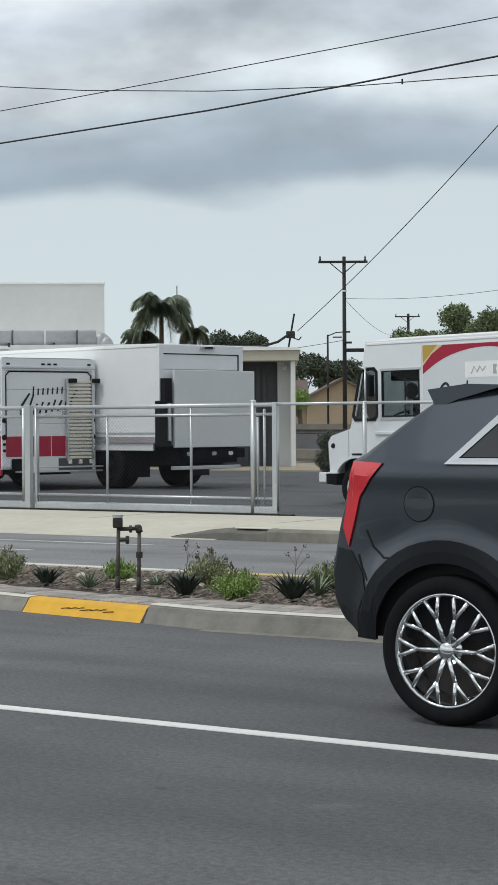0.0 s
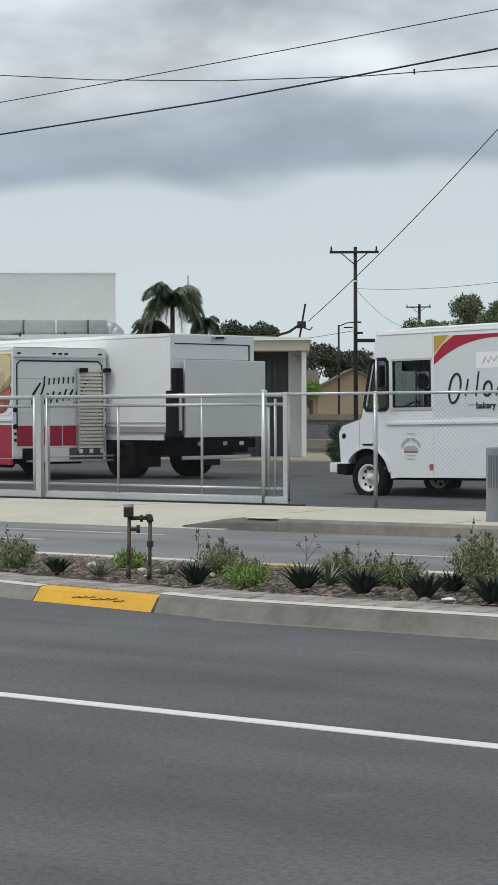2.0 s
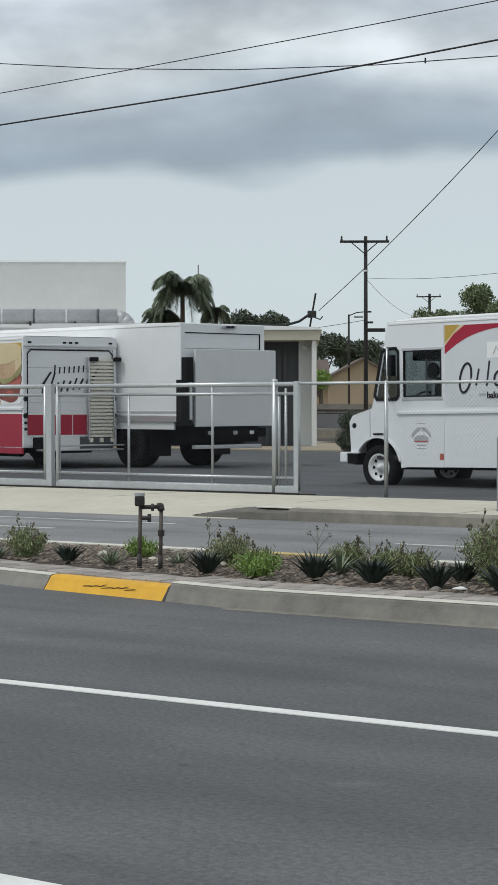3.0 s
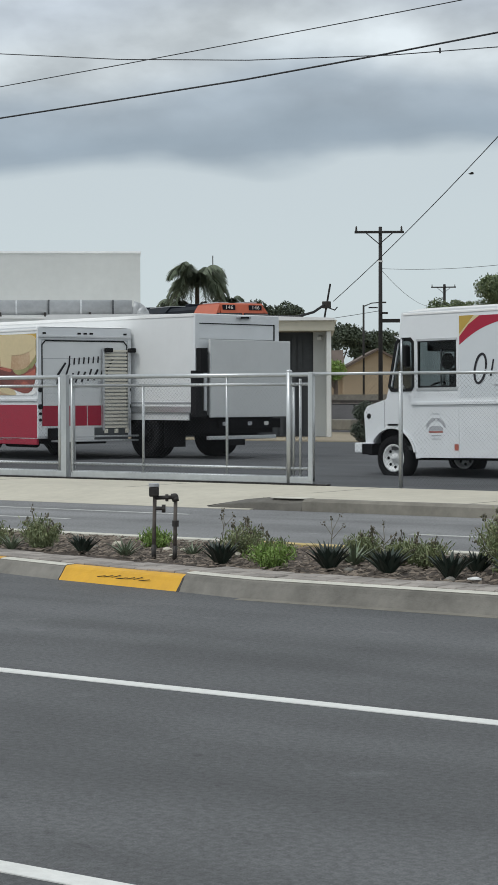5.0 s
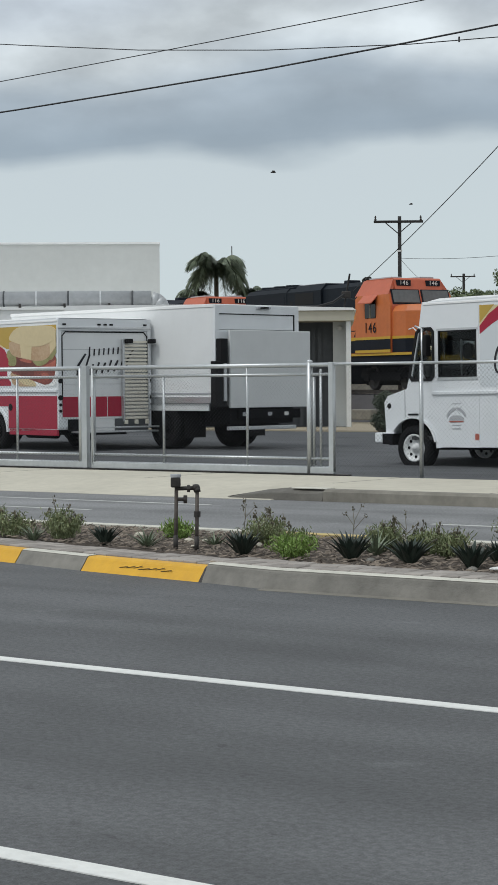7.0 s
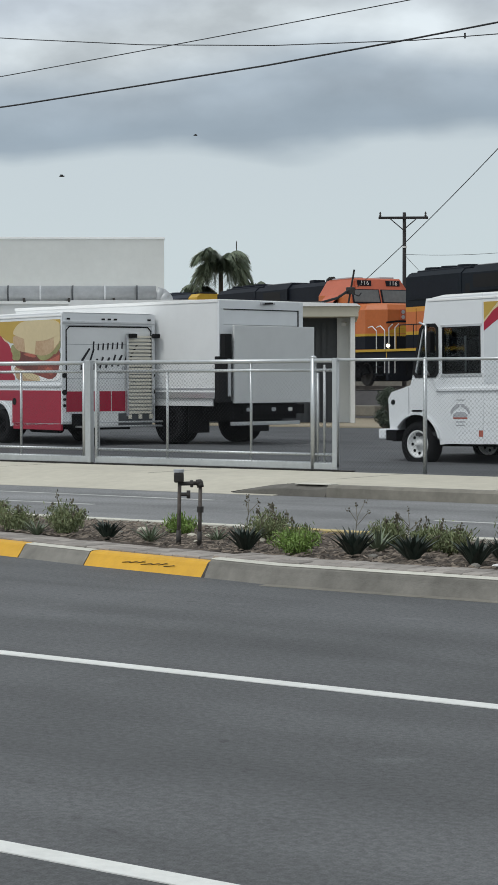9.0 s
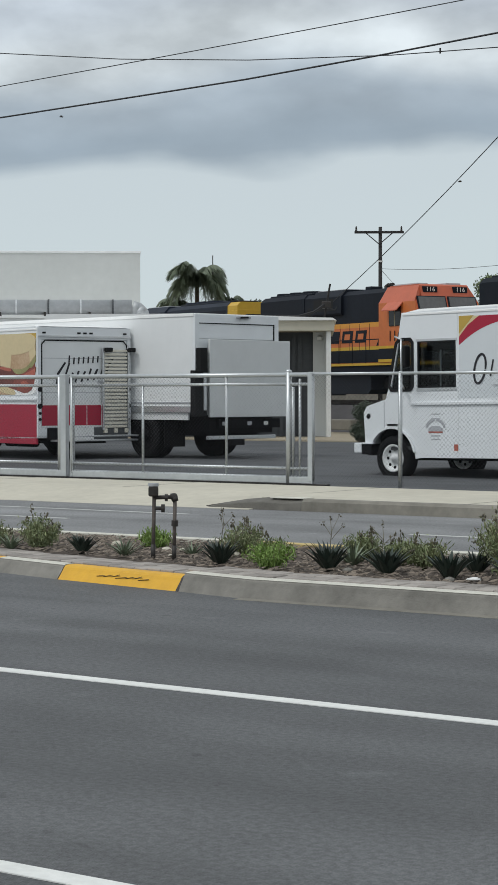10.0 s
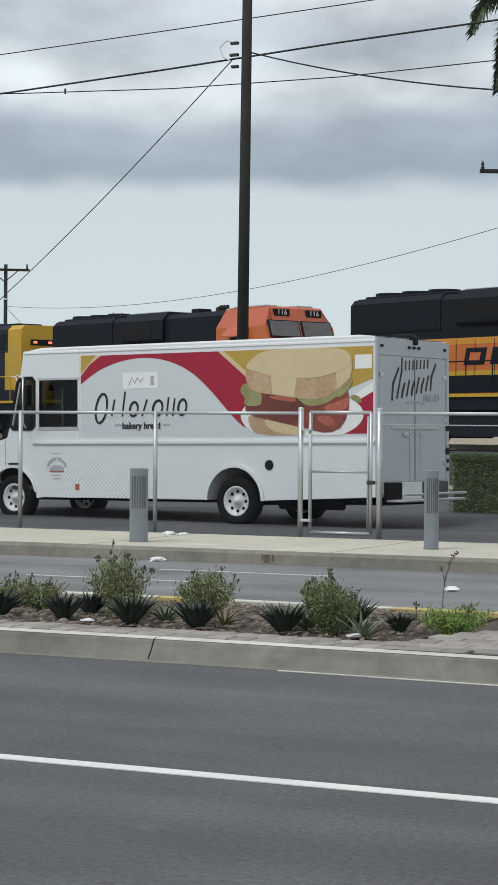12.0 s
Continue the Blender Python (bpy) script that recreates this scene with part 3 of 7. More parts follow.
for x, h, back, zb in ((-15.75, 0.010, 0.05, 0.025), (-15.5, 0.055, 0.16, 0.07), (-15.2, 0.085, 0.21, 0.12), (-14.85, 0.112, 0.21, 0.154), (-14.5, 0.100, 0.21, 0.156), (-14.2, 0.122, 0.21, 0.156)):
    rows.append([bm.verts.new((x, y, z)) for y, z in ((20.79, 0.0), (20.82, h * 0.85), (20.85, h), (20.80 + back, zb), (20.80 + back, -0.1), (20.79, -0.1))])
for a, b in zip(rows, rows[1:]):
    for k in range(6):
        bm.faces.new((a[k], a[(k + 1) % 6], b[(k + 1) % 6], b[k]))
bm.faces.new(rows[0])
bm.faces.new(rows[-1][::-1])
bmesh.ops.recalc_face_normals(bm, faces=bm.faces[:])
tagged(part("kerb_ramp", bm, "kerb_black", label="broken, scuffed end of the kerb at the driveway"), kind="structure")
tagged(part("gutter_crack", B(-14.75, -14.2, 20.90, 21.10, 0.150, 0.160), "kerb_top", label="chipped pale corner of the pavement"), kind="structure")


for x, w_, z in ((-9.44, 0.010, 0.06), (-9.385, 0.032, 0.03), (-9.31, 0.010, 0.05)):
    tagged(part("rust_stain", plate([(20.800, z), (20.816, 0.116), (20.83, 0.116), (20.82, z)], x - w_, x + w_), "rust_wash", label="rusty brown stain run down the kerb"), kind="structure")
tagged(part("utility_cover", B(-10.95, -10.45, 21.55, 21.95, 0.148, 0.153), "kerb_top", label="pale rectangular cover let into the pavement"), kind="structure")
for x in (-21.6, -18.3, -15.0, -11.9, -8.7, -5.6):
    tagged(part("pavement_joint", B(x - 0.008, x + 0.008, 21.05 if x > -14.9 else 22.22, 24.0, 0.146, 0.152), "kerb", label="dark joint across the pavement"), kind="structure")


# ---- fence ----
FY, FZ, FT = 24.15, 0.15, 1.80


def mesh_wire(x0, x1, z0, z1, y, pitch=0.064, r=0.0011):
    """Chain-link: two sets of slanting wires with three sides each, cut to the panel."""
    vs, fs = [], []
    L, Hh = x1 - x0, z1 - z0
    for s in (1, -1):
        k = -Hh
        while k < L:
            a0, a1 = max(0.0, k), min(L, k + Hh)
            if a1 - a0 > 0.01:
                za, zb = (a0 - k, a1 - k) if s > 0 else (Hh - (a0 - k), Hh - (a1 - k))
                i = len(vs)
                for x, z in ((a0, za), (a1, zb)):
                    for dy, dz in ((-r, -r * 0.7), (r, -r * 0.7), (0, r * 1.3)):
                        vs.append((x0 + x, y + dy + s * r, z0 + z + dz))
                fs += [(i, i + 1, i + 4, i + 3), (i + 1, i + 2, i + 5, i + 4), (i + 2, i, i + 3, i + 5)]
            k += pitch
    me = bpy.data.meshes.new("mesh")
    me.from_pydata(vs, [], fs)
    return me


def add_wire(parent, *a, **k):
    ob = new("wire_mesh", mesh_wire(*a, **k))
    ob.data.materials.append(M["wire"])
    ob.parent = parent
    return tagged(ob, "woven chain-link wire")


def post(parent, x, top, r=0.03, z0=0.0, name="post", label=""):
    bm = T((x, FY, z0), (x, FY, top), r, n=12)
    bmesh.ops.create_uvsphere(bm, u_segments=10, v_segments=6, radius=r * 1.12, matrix=Matrix.Translation((x, FY, top)) @ Matrix.Diagonal((1, 1, 0.6, 1)))
    return part(name, bm, "galv", parent, label, smooth=True)


fence = thing("chain_link_fence", pose(0, 0, 0), "galvanised chain-link fence with round posts beside the pavement", "fence")
RX = (-16.70, -14.765, -12.60, -10.42)
for x in RX[1:3]:
    post(fence, x, FT, 0.030, FZ)
post(fence, RX[0], FT + 0.03, 0.045, FZ, label="thick end post")
post(fence, RX[3], FT + 0.05, 0.036, FZ, label="thick gate post")
for a, b in zip(RX, RX[1:]):
    part("top_rail", T((a, FY, FT - 0.01), (b, FY, FT - 0.01), 0.022, n=10), "galv", fence, smooth=True)
    add_wire(fence, a, b, FZ + 0.02, FT - 0.03, FY - 0.03)
fence2 = thing("chain_link_fence", pose(0, 0, 0), "galvanised chain-link fence continuing past the small gate", "fence")
RX2 = (-9.30, -6.9, -4.5, -2.1)
for i, x in enumerate(RX2):
    post(fence2, x, FT + (0.04 if not i else 0), 0.038 if not i else 0.03, FZ)
for a, b in zip(RX2, RX2[1:]):
    part("top_rail", T((a, FY, FT - 0.01), (b, FY, FT - 0.01), 0.022, n=10), "galv", fence2, smooth=True)
    part("tension_wire", T((a, FY, FT - 0.16), (b, FY, FT - 0.16), 0.008, n=6), "galv", fence2)
    add_wire(fence2, a, b, FZ + 0.02, FT - 0.03, FY - 0.03)


def leaf(name, x0, x1, z0, z1, rails, uprights, r, label, cat):
    g = thing(name, pose(0, 0, 0), label, cat)
    for z in (z0, z1):
        part("frame_rail", T((x0, FY, z), (x1, FY, z), r, n=10), "galv", g, smooth=True)
    for x in (x0, x1):
        part("frame_upright", T((x, FY, z0), (x, FY, z1), r, n=10), "galv", g, smooth=True)
    for z in rails:
        part("middle_rail", T((x0, FY, z), (x1, FY, z), r * 0.7, n=8), "galv", g, smooth=True)
    for x, za, zb in uprights:
        part("brace", T((x, FY, za), (x, FY, zb), r * 0.62, n=8), "galv", g, smooth=True)
    add_wire(g, x0, x1, z0, z1 - 0.02, FY - 0.03)
    return g


walk_gate = leaf("small_gate", -10.28, -9.42, FZ + 0.06, FT, [1.02], [(-9.46, 0.25, 1.75)], 0.024, "narrow galvanised chain-link gate with a middle rail, closed", "gate")
part("latch", B(-9.46, -9.36, FY - 0.05, FY + 0.03, 0.86, 0.91, 0.01), "iron", walk_gate)
for z in (0.35, 1.55):
    part("hinge", B(-10.40, -10.26, FY - 0.045, FY + 0.045, z, z + 0.035, 0.008), "galv", walk_gate)

sg = leaf("sliding_gate", -20.94, -16.28, FZ + 0.10, FT - 0.02, [FT - 0.16, FZ + 0.24], [(-19.48, 0.28, 1.62), (-17.85, 0.28, 1.78), (-16.50, 0.2, 1.72), (-16.62, 0.3, 1.6)], 0.034,
          "wide galvanised sliding gate across the driveway, closed", "gate")
part("end_upright", B(-16.34, -16.26, FY - 0.04, FY + 0.04, FZ + 0.05, FT + 0.02, 0.008), "galv", sg)
part("bottom_beam", B(-20.91, -16.26, FY - 0.035, FY + 0.035, FZ + 0.02, FZ + 0.12, 0.008), "galv", sg)
part("upright", B(-20.965, -20.915, FY - 0.03, FY + 0.04, FZ + 0.02, FT + 0.02, 0.008), "galv", sg)
part("track_angle", B(-26.5, -16.0, FY - 0.05, FY + 0.05, FZ - 0.005, FZ + 0.018), "iron", sg, "dark steel ground track")
sg2 = leaf("sliding_gate", -25.6, -21.21, FZ + 0.10, FT - 0.02, [FT - 0.16, FZ + 0.24], [(-22.60, 0.28, 1.62), (-24.2, 0.28, 1.62)], 0.034,
           "second galvanised leaf of the driveway gate, closed", "gate")
part("upright", B(-21.155, -21.04, FY - 0.05, FY + 0.04, FZ + 0.02, FT + 0.02, 0.008), "galv", sg2)
part("bottom_beam", B(-25.6, -21.16, FY - 0.035, FY + 0.035, FZ + 0.02, FZ + 0.12, 0.008), "galv", sg2)


# ---- vehicles in the yard ----
def lathe(prof, n=28, bm=None, c=(0, 0, 0)):
    """Turns a profile of (radius, y) round the y axis."""
    bm = bm or bmesh.new()
    rings = []
    for r, y in prof:
        rings.append([bm.verts.new((c[0] + r * math.cos(2 * math.pi * i / n), c[1] + y, c[2] + r * math.sin(2 * math.pi * i / n))) for i in range(n)])
    for a, b in zip(rings, rings[1:]):
        for i in range(n):
            bm.faces.new((a[i], a[(i + 1) % n], b[(i + 1) % n], b[i]))
    bmesh.ops.recalc_face_normals(bm, faces=bm.faces[:])
    return bm


def truck_wheel(parent, x, y, z, r=0.385, w=0.24, holes=8, steel="alu"):
    """A steel truck wheel whose face looks to -y."""
    hub = new("wheel")
    hub.parent = parent
    hub.matrix_local = pose(x, y, z)
    ty = part("tyre", lathe([(r * 0.60, 0.02), (r * 0.66, -0.01), (r * 0.86, -0.015), (r * 0.97, 0.015), (r, 0.05), (r, w - 0.05), (r * 0.96, w - 0.01), (r * 0.6, w)], 30), "rubber", hub, smooth=True)
    bm = lathe([(0.0, 0.045), (r * 0.2, 0.045), (r * 0.22, 0.07), (r * 0.47, 0.055), (r * 0.54, 0.01), (r * 0.62, 0.0), (r * 0.62, 0.04), (r * 0.5, 0.12)], 24)
    rim = part("rim", bm, steel, hub, "pale steel rim" if steel == "alu" else "steel rim, coloured near-black on shaded wheels", smooth=True)
    for i in range(holes):
        a = 2 * math.pi * i / holes
        part("hand_hole", lathe([(0.0, 0.0), (r * 0.07, 0.0), (r * 0.07, 0.01)], 10, c=(r * 0.40 * math.cos(a), 0.05, r * 0.40 * math.sin(a))), "chassis", hub)
    part("hub_cap", lathe([(0.0, -0.01), (r * 0.11, -0.005), (r * 0.14, 0.05)], 14), steel, hub, smooth=True)
    return hub


def ring(cx, cz, rx, rz, a0=0, a1=360, n=14, tilt=0.0):
    return [(cx + rx * math.cos(radians(a0 + (a1 - a0) * i / n)) + tilt * rz * math.sin(radians(a0 + (a1 - a0) * i / n)),
             cz + rz * math.sin(radians(a0 + (a1 - a0) * i / n))) for i in range(n + 1)]


def decal(name, poly, material, parent, lift=0.004, label=""):
    return part(name, slab(poly, -lift, -0.0005), material, parent, label)


def rounded(poly, closed=True, times=2):
    """Cuts the corners of an outline so that it runs in soft curves."""
    for _ in range(times):
        out = [] if closed else [poly[0]]
        for i in range(len(poly) if closed else len(poly) - 1):
            (x0, z0), (x1, z1) = poly[i], poly[(i + 1) % len(poly)]
            out += [(0.75 * x0 + 0.25 * x1, 0.75 * z0 + 0.25 * z1), (0.25 * x0 + 0.75 * x1, 0.25 * z0 + 0.75 * z1)]
        poly = out if closed else out + [poly[-1]]
    return poly


def step_van(m, red_band, label):
    v = thing("step_van", m, label, "van", "bakery vans in the yard")
    W = 2.3
    # cargo body with the rear arch, cab walls with window openings, nose
    arch_r = arc(-2.69, 0.42, 0.56, 0, 180, 12)
    cargo = [(0, 0.50), *arch_r, (-5.98, 0.42), (-5.98, 3.02), (-0.05, 3.03), (0, 2.98)]
    body = soft(part("body", slab(cargo, 0, W), "white", v, "white painted sheet-metal body"), 0.007)
    arch_f = arc(-7.52, 0.40, 0.55, 0, 170, 12)
    low = [(-5.981, 0.42), (-6.84, 0.42), *arch_f, (-8.16, 0.62), (-8.20, 1.22), (-8.12, 1.34), (-7.66, 1.46), (-7.60, 1.64), (-5.981, 1.64)]
    for y0, y1 in ((0.0, 0.06), (W - 0.06, W)):
        side = part("cab_side", slab(low, y0, y1), "white", v)
        slab([(-5.981, 2.49), (-7.36, 2.49), (-7.27, 2.99), (-5.981, 3.02)], y0, y1, bm := bmesh.new())
        part("cab_side", bm, "white", v)
        part("cab_pillar", slab([(-5.981, 1.64), (-6.03, 1.64), (-6.03, 2.49), (-5.981, 2.49)], y0, y1), "white", v)
        part("cab_pillar", slab([(-6.90, 1.64), (-7.02, 1.64), (-7.02, 2.49), (-6.90, 2.49)], y0, y1), "white", v)
        part("cab_pillar", slab([(-7.54, 1.64), (-7.60, 1.64), (-7.40, 2.49), (-7.34, 2.49)], y0, y1), "white", v)
        part("side_window", slab([(-6.03, 1.64), (-6.90, 1.64), (-6.90, 2.49), (-6.03, 2.49)], y0 + 0.025, y0 + 0.030), "glass", v, "sliding glass side window")
        part("quarter_window", slab([(-7.02, 1.64), (-7.54, 1.64), (-7.34, 2.49), (-7.02, 2.49)], y0 + 0.025, y0 + 0.030), "glass", v)
    for poly, y in (([(-6.0, 1.60), (-6.93, 1.60), (-6.93, 1.65), (-6.0, 1.65)], 0), ([(-6.0, 2.47), (-6.93, 2.47), (-6.93, 2.51), (-6.0, 2.51)], 0)):
        part("window_frame", slab(poly, -0.012, 0.0), "alu", v)
    q_in = [(-7.04, 1.70), (-7.09, 1.645), (-7.49, 1.645), (-7.545, 1.70), (-7.37, 2.44), (-7.31, 2.485), (-7.09, 2.485), (-7.04, 2.44)]
    q_out = [(-6.99, 1.67), (-7.06, 1.59), (-7.53, 1.59), (-7.605, 1.68), (-7.425, 2.46), (-7.34, 2.545), (-7.06, 2.545), (-6.99, 2.47)]
    part("window_seal", frame_ring(q_out, q_in, -0.014, -0.001), "black", v, "rounded black rubber window seal")
    w_in = [(-6.06, 1.68), (-6.87, 1.68), (-6.87, 2.45), (-6.06, 2.45)]
    w_out = [(-6.03, 1.655), (-6.90, 1.655), (-6.90, 2.475), (-6.03, 2.475)]
    part("window_seal", frame_ring(w_out, w_in, -0.010, 0.02), "black", v, "thin black rubber window seal")
    part("cab_roof", B(-7.27, -5.982, 0.062, W - 0.062, 2.90, 2.995), "white_roof", v)
    part("cab_floor", B(-7.6, -5.982, 0.062, W - 0.062, 0.55, 0.62), "cabin", v)
    part("grille_panel", B(-8.19, -8.13, 0.062, W - 0.062, 0.60, 1.04), "white", v)
    nose = [(-7.56, 1.03), (-8.16, 1.03), (-8.19, 1.22), (-8.10, 1.335), (-7.64, 1.455), (-7.56, 1.60)]
    part("nose", slab(nose, 0.062, W - 0.062), "white", v, "short sloping white nose")
    part("windshield", plate([(0.08, 0), (W - 0.08, 0), (W - 0.08, 1.40), (0.08, 1.40)], -0.006, 0.0), "glass", v).matrix_local = pose(-7.585, 0, 1.60, 0, 12.8, 0)
    part("dashboard", B(-7.5, -7.15, 0.1, W - 0.1, 1.15, 1.52, 0.05), "cabin", v)
    part("seat", box(box(bmesh.new(), -6.9, -6.4, 0.35, 0.85, 0.75, 1.15, 0.05), -6.5, -6.36, 0.35, 0.85, 1.15, 2.0, 0.05), "cabin", v)
    part("steering_wheel", lathe([(0.20, 0.0), (0.23, 0.02), (0.20, 0.04), (0.19, 0.02), (0.20, 0.0)], 18), "black", v).matrix_local = pose(-7.02, 0.6, 1.62, 55, 0, 90)
    part("seat", box(box(bmesh.new(), -6.9, -6.4, 1.45, 1.95, 0.75, 1.15, 0.05), -6.5, -6.36, 1.45, 1.95, 1.15, 1.9, 0.05), "cabin", v)
    # added box, only there to darken the view through the upper window
    part("overhead_box", B(-6.95, -6.05, 0.30, W - 0.30, 2.30, 2.86, 0.03), "cabin", v, "dark box added to darken the upper cab")
    part("grab_pole", T((-6.62, 0.30, 0.62), (-6.62, 0.30, 2.32), 0.018, n=8), "alu", v)
    part("cab_fan", lathe([(0.0, 0.0), (0.13, 0.0), (0.15, 0.03), (0.12, 0.08), (0.0, 0.09)], 18), "cabin", v, "dark round cab fan").matrix_local = pose(-6.66, 0.5, 2.12)
    part("shelf", B(-6.85, -6.1, 1.2, 2.1, 1.72, 1.76), "cabin", v)
    part("parcel", B(-6.6, -6.2, 1.3, 1.8, 1.76, 2.0, 0.02), "ink_pale", v)
    part("bulkhead", B(-6.03, -5.99, 0.1, W - 0.1, 0.62, 2.9), "cabin", v)
    # roof edge, belt strip, mirror, bumper
    part("roof_rail", B(-7.24, 0.0, -0.012, 0.05, 2.935, 2.975, 0.008), "white_roof", v)
    part("roof_cap", slab([(-7.20, 3.0), (-6.9, 3.045), (-0.3, 3.055), (0.0, 3.025)], 0.06, W - 0.06), "white_roof", v)
    part("belt_strip", B(-7.05, 0.0, -0.03, 0.0, 1.345, 1.405, 0.012), "white", v, "raised white rub strip")
    arm = part("mirror_arm", bent(bmesh.new(), [(-7.22, 0.0, 2.50), (-7.20, -0.26, 2.56), (-7.02, -0.30, 2.50), (-7.02, -0.30, 1.72), (-7.20, -0.02, 1.64)], 0.017), "alu", v, smooth=True)
    part("mirror", B(-6.97, -6.89, -0.34, -0.20, 2.02, 2.40, 0.03), "black", v, "tall black side mirror")
    part("door_handle", B(-7.62, -7.38, -0.02, 0.0, 0.985, 1.02, 0.008), "black", v)
    part("marker_lamp", lathe([(0.0, -0.02), (0.04, -0.015), (0.05, 0.0)], 12, c=(-8.08, 0.0, 1.16)), "black", v)
    part("fuel_filler", lathe([(0.0, -0.014), (0.08, -0.014), (0.085, 0.0)], 16, c=(-2.0, 0, 1.0)), "black", v, "black round filler flap")
    part("door_seam", B(-7.71, -7.69, -0.003, 0.0, 0.9, 1.42), "ink_pale", v)
    part("front_bumper", box(bmesh.new(), -8.40, -8.22, -0.05, W + 0.05, 0.50, 0.68, 0.02), "white", v, "white painted bumper")
    for y0, y1 in ((-0.04, 0.05), (W - 0.05, W + 0.04)):
        part("bumper_return", box(bmesh.new(), -8.225, -7.98, y0, y1, 0.47, 0.655, 0.015), "chassis", v, "dark side of the bumper")
    part("bumper_strip", B(-8.225, -7.93, -0.05, 0.0, 0.66, 0.685, 0.006), "white", v)
    part("valance", B(-8.20, -8.05, 0.10, W - 0.10, 0.45, 0.66), "chassis", v)
    part("arch_trim", slab(arc(-2.69, 0.42, 0.60, 0, 180, 14) + arc(-2.69, 0.42, 0.54, 180, 0, 14), -0.03, 0.0), "white", v)
    part("front_arch_trim", slab(arc(-7.52, 0.40, 0.575, 12, 165, 14) + arc(-7.52, 0.40, 0.535, 165, 12, 14), -0.03, 0.0), "white", v)
    part("wheel_well", B(-3.24, -2.14, 0.03, W - 0.03, 0.93, 0.985), "chassis", v)
    part("wheel_well", B(-8.06, -6.95, 0.30, W - 0.30, 0.38, 1.02), "chassis", v)
    part("chassis", B(-7.4, -0.1, 0.55, 1.75, 0.36, 0.56), "chassis", v, "dark steel chassis")
    part("axle", T((-2.69, 0.2, 0.385), (-2.69, W - 0.2, 0.385), 0.07), "chassis", v)
    part("exhaust", T((-2.1, 0.5, 0.36), (-0.9, 0.5, 0.36), 0.09), "chassis", v)
    for x in (-2.69, -7.54):
        # the red van's rims are near-black, with the shade on them in the colour
        truck_wheel(v, x, 0.04, 0.405, 0.405, 0.25, 8, "chassis" if red_band else "box_grey")
        truck_wheel(v, x, W - 0.30, 0.405, 0.405, 0.25, 8, "chassis" if red_band else "box_grey")
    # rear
    # the white van's rear frame and doors are greyer than its sides
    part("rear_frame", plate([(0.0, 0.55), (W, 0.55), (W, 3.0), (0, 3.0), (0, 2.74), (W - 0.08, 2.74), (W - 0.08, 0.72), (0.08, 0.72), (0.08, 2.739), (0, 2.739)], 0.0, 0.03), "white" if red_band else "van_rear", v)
    if red_band:
        part("roll_door", B(0.0, 0.020, 0.10, 2.20, 0.74, 2.70, 0.006), "box_white", v, "white roll-up rear door")
        for z in (1.13, 1.52, 1.91, 2.30):
            part("door_seam", B(0.019, 0.022, 0.12, 2.18, z, z + 0.012), "ink_pale", v)
        part("door_seal", bent(bmesh.new(), [(0.028, 0.10, 1.2), (0.028, 0.10, 2.62), (0.028, 0.18, 2.71), (0.028, 2.12, 2.71), (0.028, 2.20, 2.62), (0.028, 2.20, 1.2)], 0.014, 6), "black", v, "black rubber door seal")
        part("roof_bar", B(0.03, 0.06, 0.0, W, 2.78, 2.83, 0.01), "alu", v, "bright rear roof moulding")
    else:
        for y0, y1 in ((0.10, 1.19), (1.21, 2.20)):
            d = part("rear_door", B(0.0, 0.022, y0, y1, 0.74, 2.72, 0.006), "van_rear", v, "grey-white rear door leaf, darker than the side")
            part("door_handle", B(0.022, 0.05, (y0 + 0.72 if y0 < 1 else y0 + 0.12), (y0 + 0.86 if y0 < 1 else y0 + 0.26), 1.46, 1.52, 0.008), "alu", d)
            part("lock_rod", T((0.03, y1 - 0.16 if y0 < 1 else y0 + 0.16, 0.76), (0.03, y1 - 0.16 if y0 < 1 else y0 + 0.16, 1.66), 0.011, n=6), "alu", d)
            for z in (1.0, 1.7, 2.4):
                part("hinge", B(0.022, 0.04, y0 + 0.0 if y0 < 1 else y1 - 0.10, y0 + 0.10 if y0 < 1 else y1, z, z + 0.06), "alu", d)
    for y in (0.05, 2.24):
        for z, r in ((1.60, 0.055), (1.22, 0.06), (1.06, 0.035), (0.92, 0.035)):
            part("tail_lamp", plate(arc(y, z, r, 0, 342, 11), 0.03, 0.045), "black", v, "small round dark tail lamp")
    for y in (0.15, 1.0, 1.15, 1.30, 2.15):
        part("clearance_lamp", B(0.03, 0.05, y - 0.04, y + 0.04, 2.86, 2.90, 0.006), "black", v)
    part("rear_step", B(0.03, 0.36, 0.30, 2.28, 0.42, 0.46, 0.01), "alu", v, "grey steel rear step")
    part("rear_step_rail", B(0.33, 0.38, 0.30, 2.28, 0.52, 0.56, 0.01), "alu", v, "bright step edge")
    for y0, y1, k in ((0.22, 0.72, "chassis"), (0.72, 1.35, "box_grey"), (1.35, 2.2, "shade_dark")):
        part("rear_skirt", B(0.03, 0.07, y0, y1, 0.46, 0.73, 0.01), k, v, "recessed panel above the step")
    if not red_band:
        part("door_gap", B(0.005, 0.024, 1.19, 1.21, 0.74, 2.72), "black", v)
    if not red_band:
        part("roof_vent", box(B(-0.30, -0.02, 1.05, 1.32, 3.02, 3.10, 0.02), -0.06, 0.06, 1.12, 1.26, 2.93, 3.07, 0.02), "black", v, "small dark camera on the roof edge")
    if not red_band:
        part("door_bar", B(0.022, 0.04, 0.45, 1.9, 1.58, 1.61), "alu", v)
    # vinyl on the near side
    decal("side_panel", [(-5.95, 1.47), (-0.02, 1.47), (-0.02, 2.88), (-5.95, 2.88)], "decal", v, 0.003, "pale vinyl side panel")
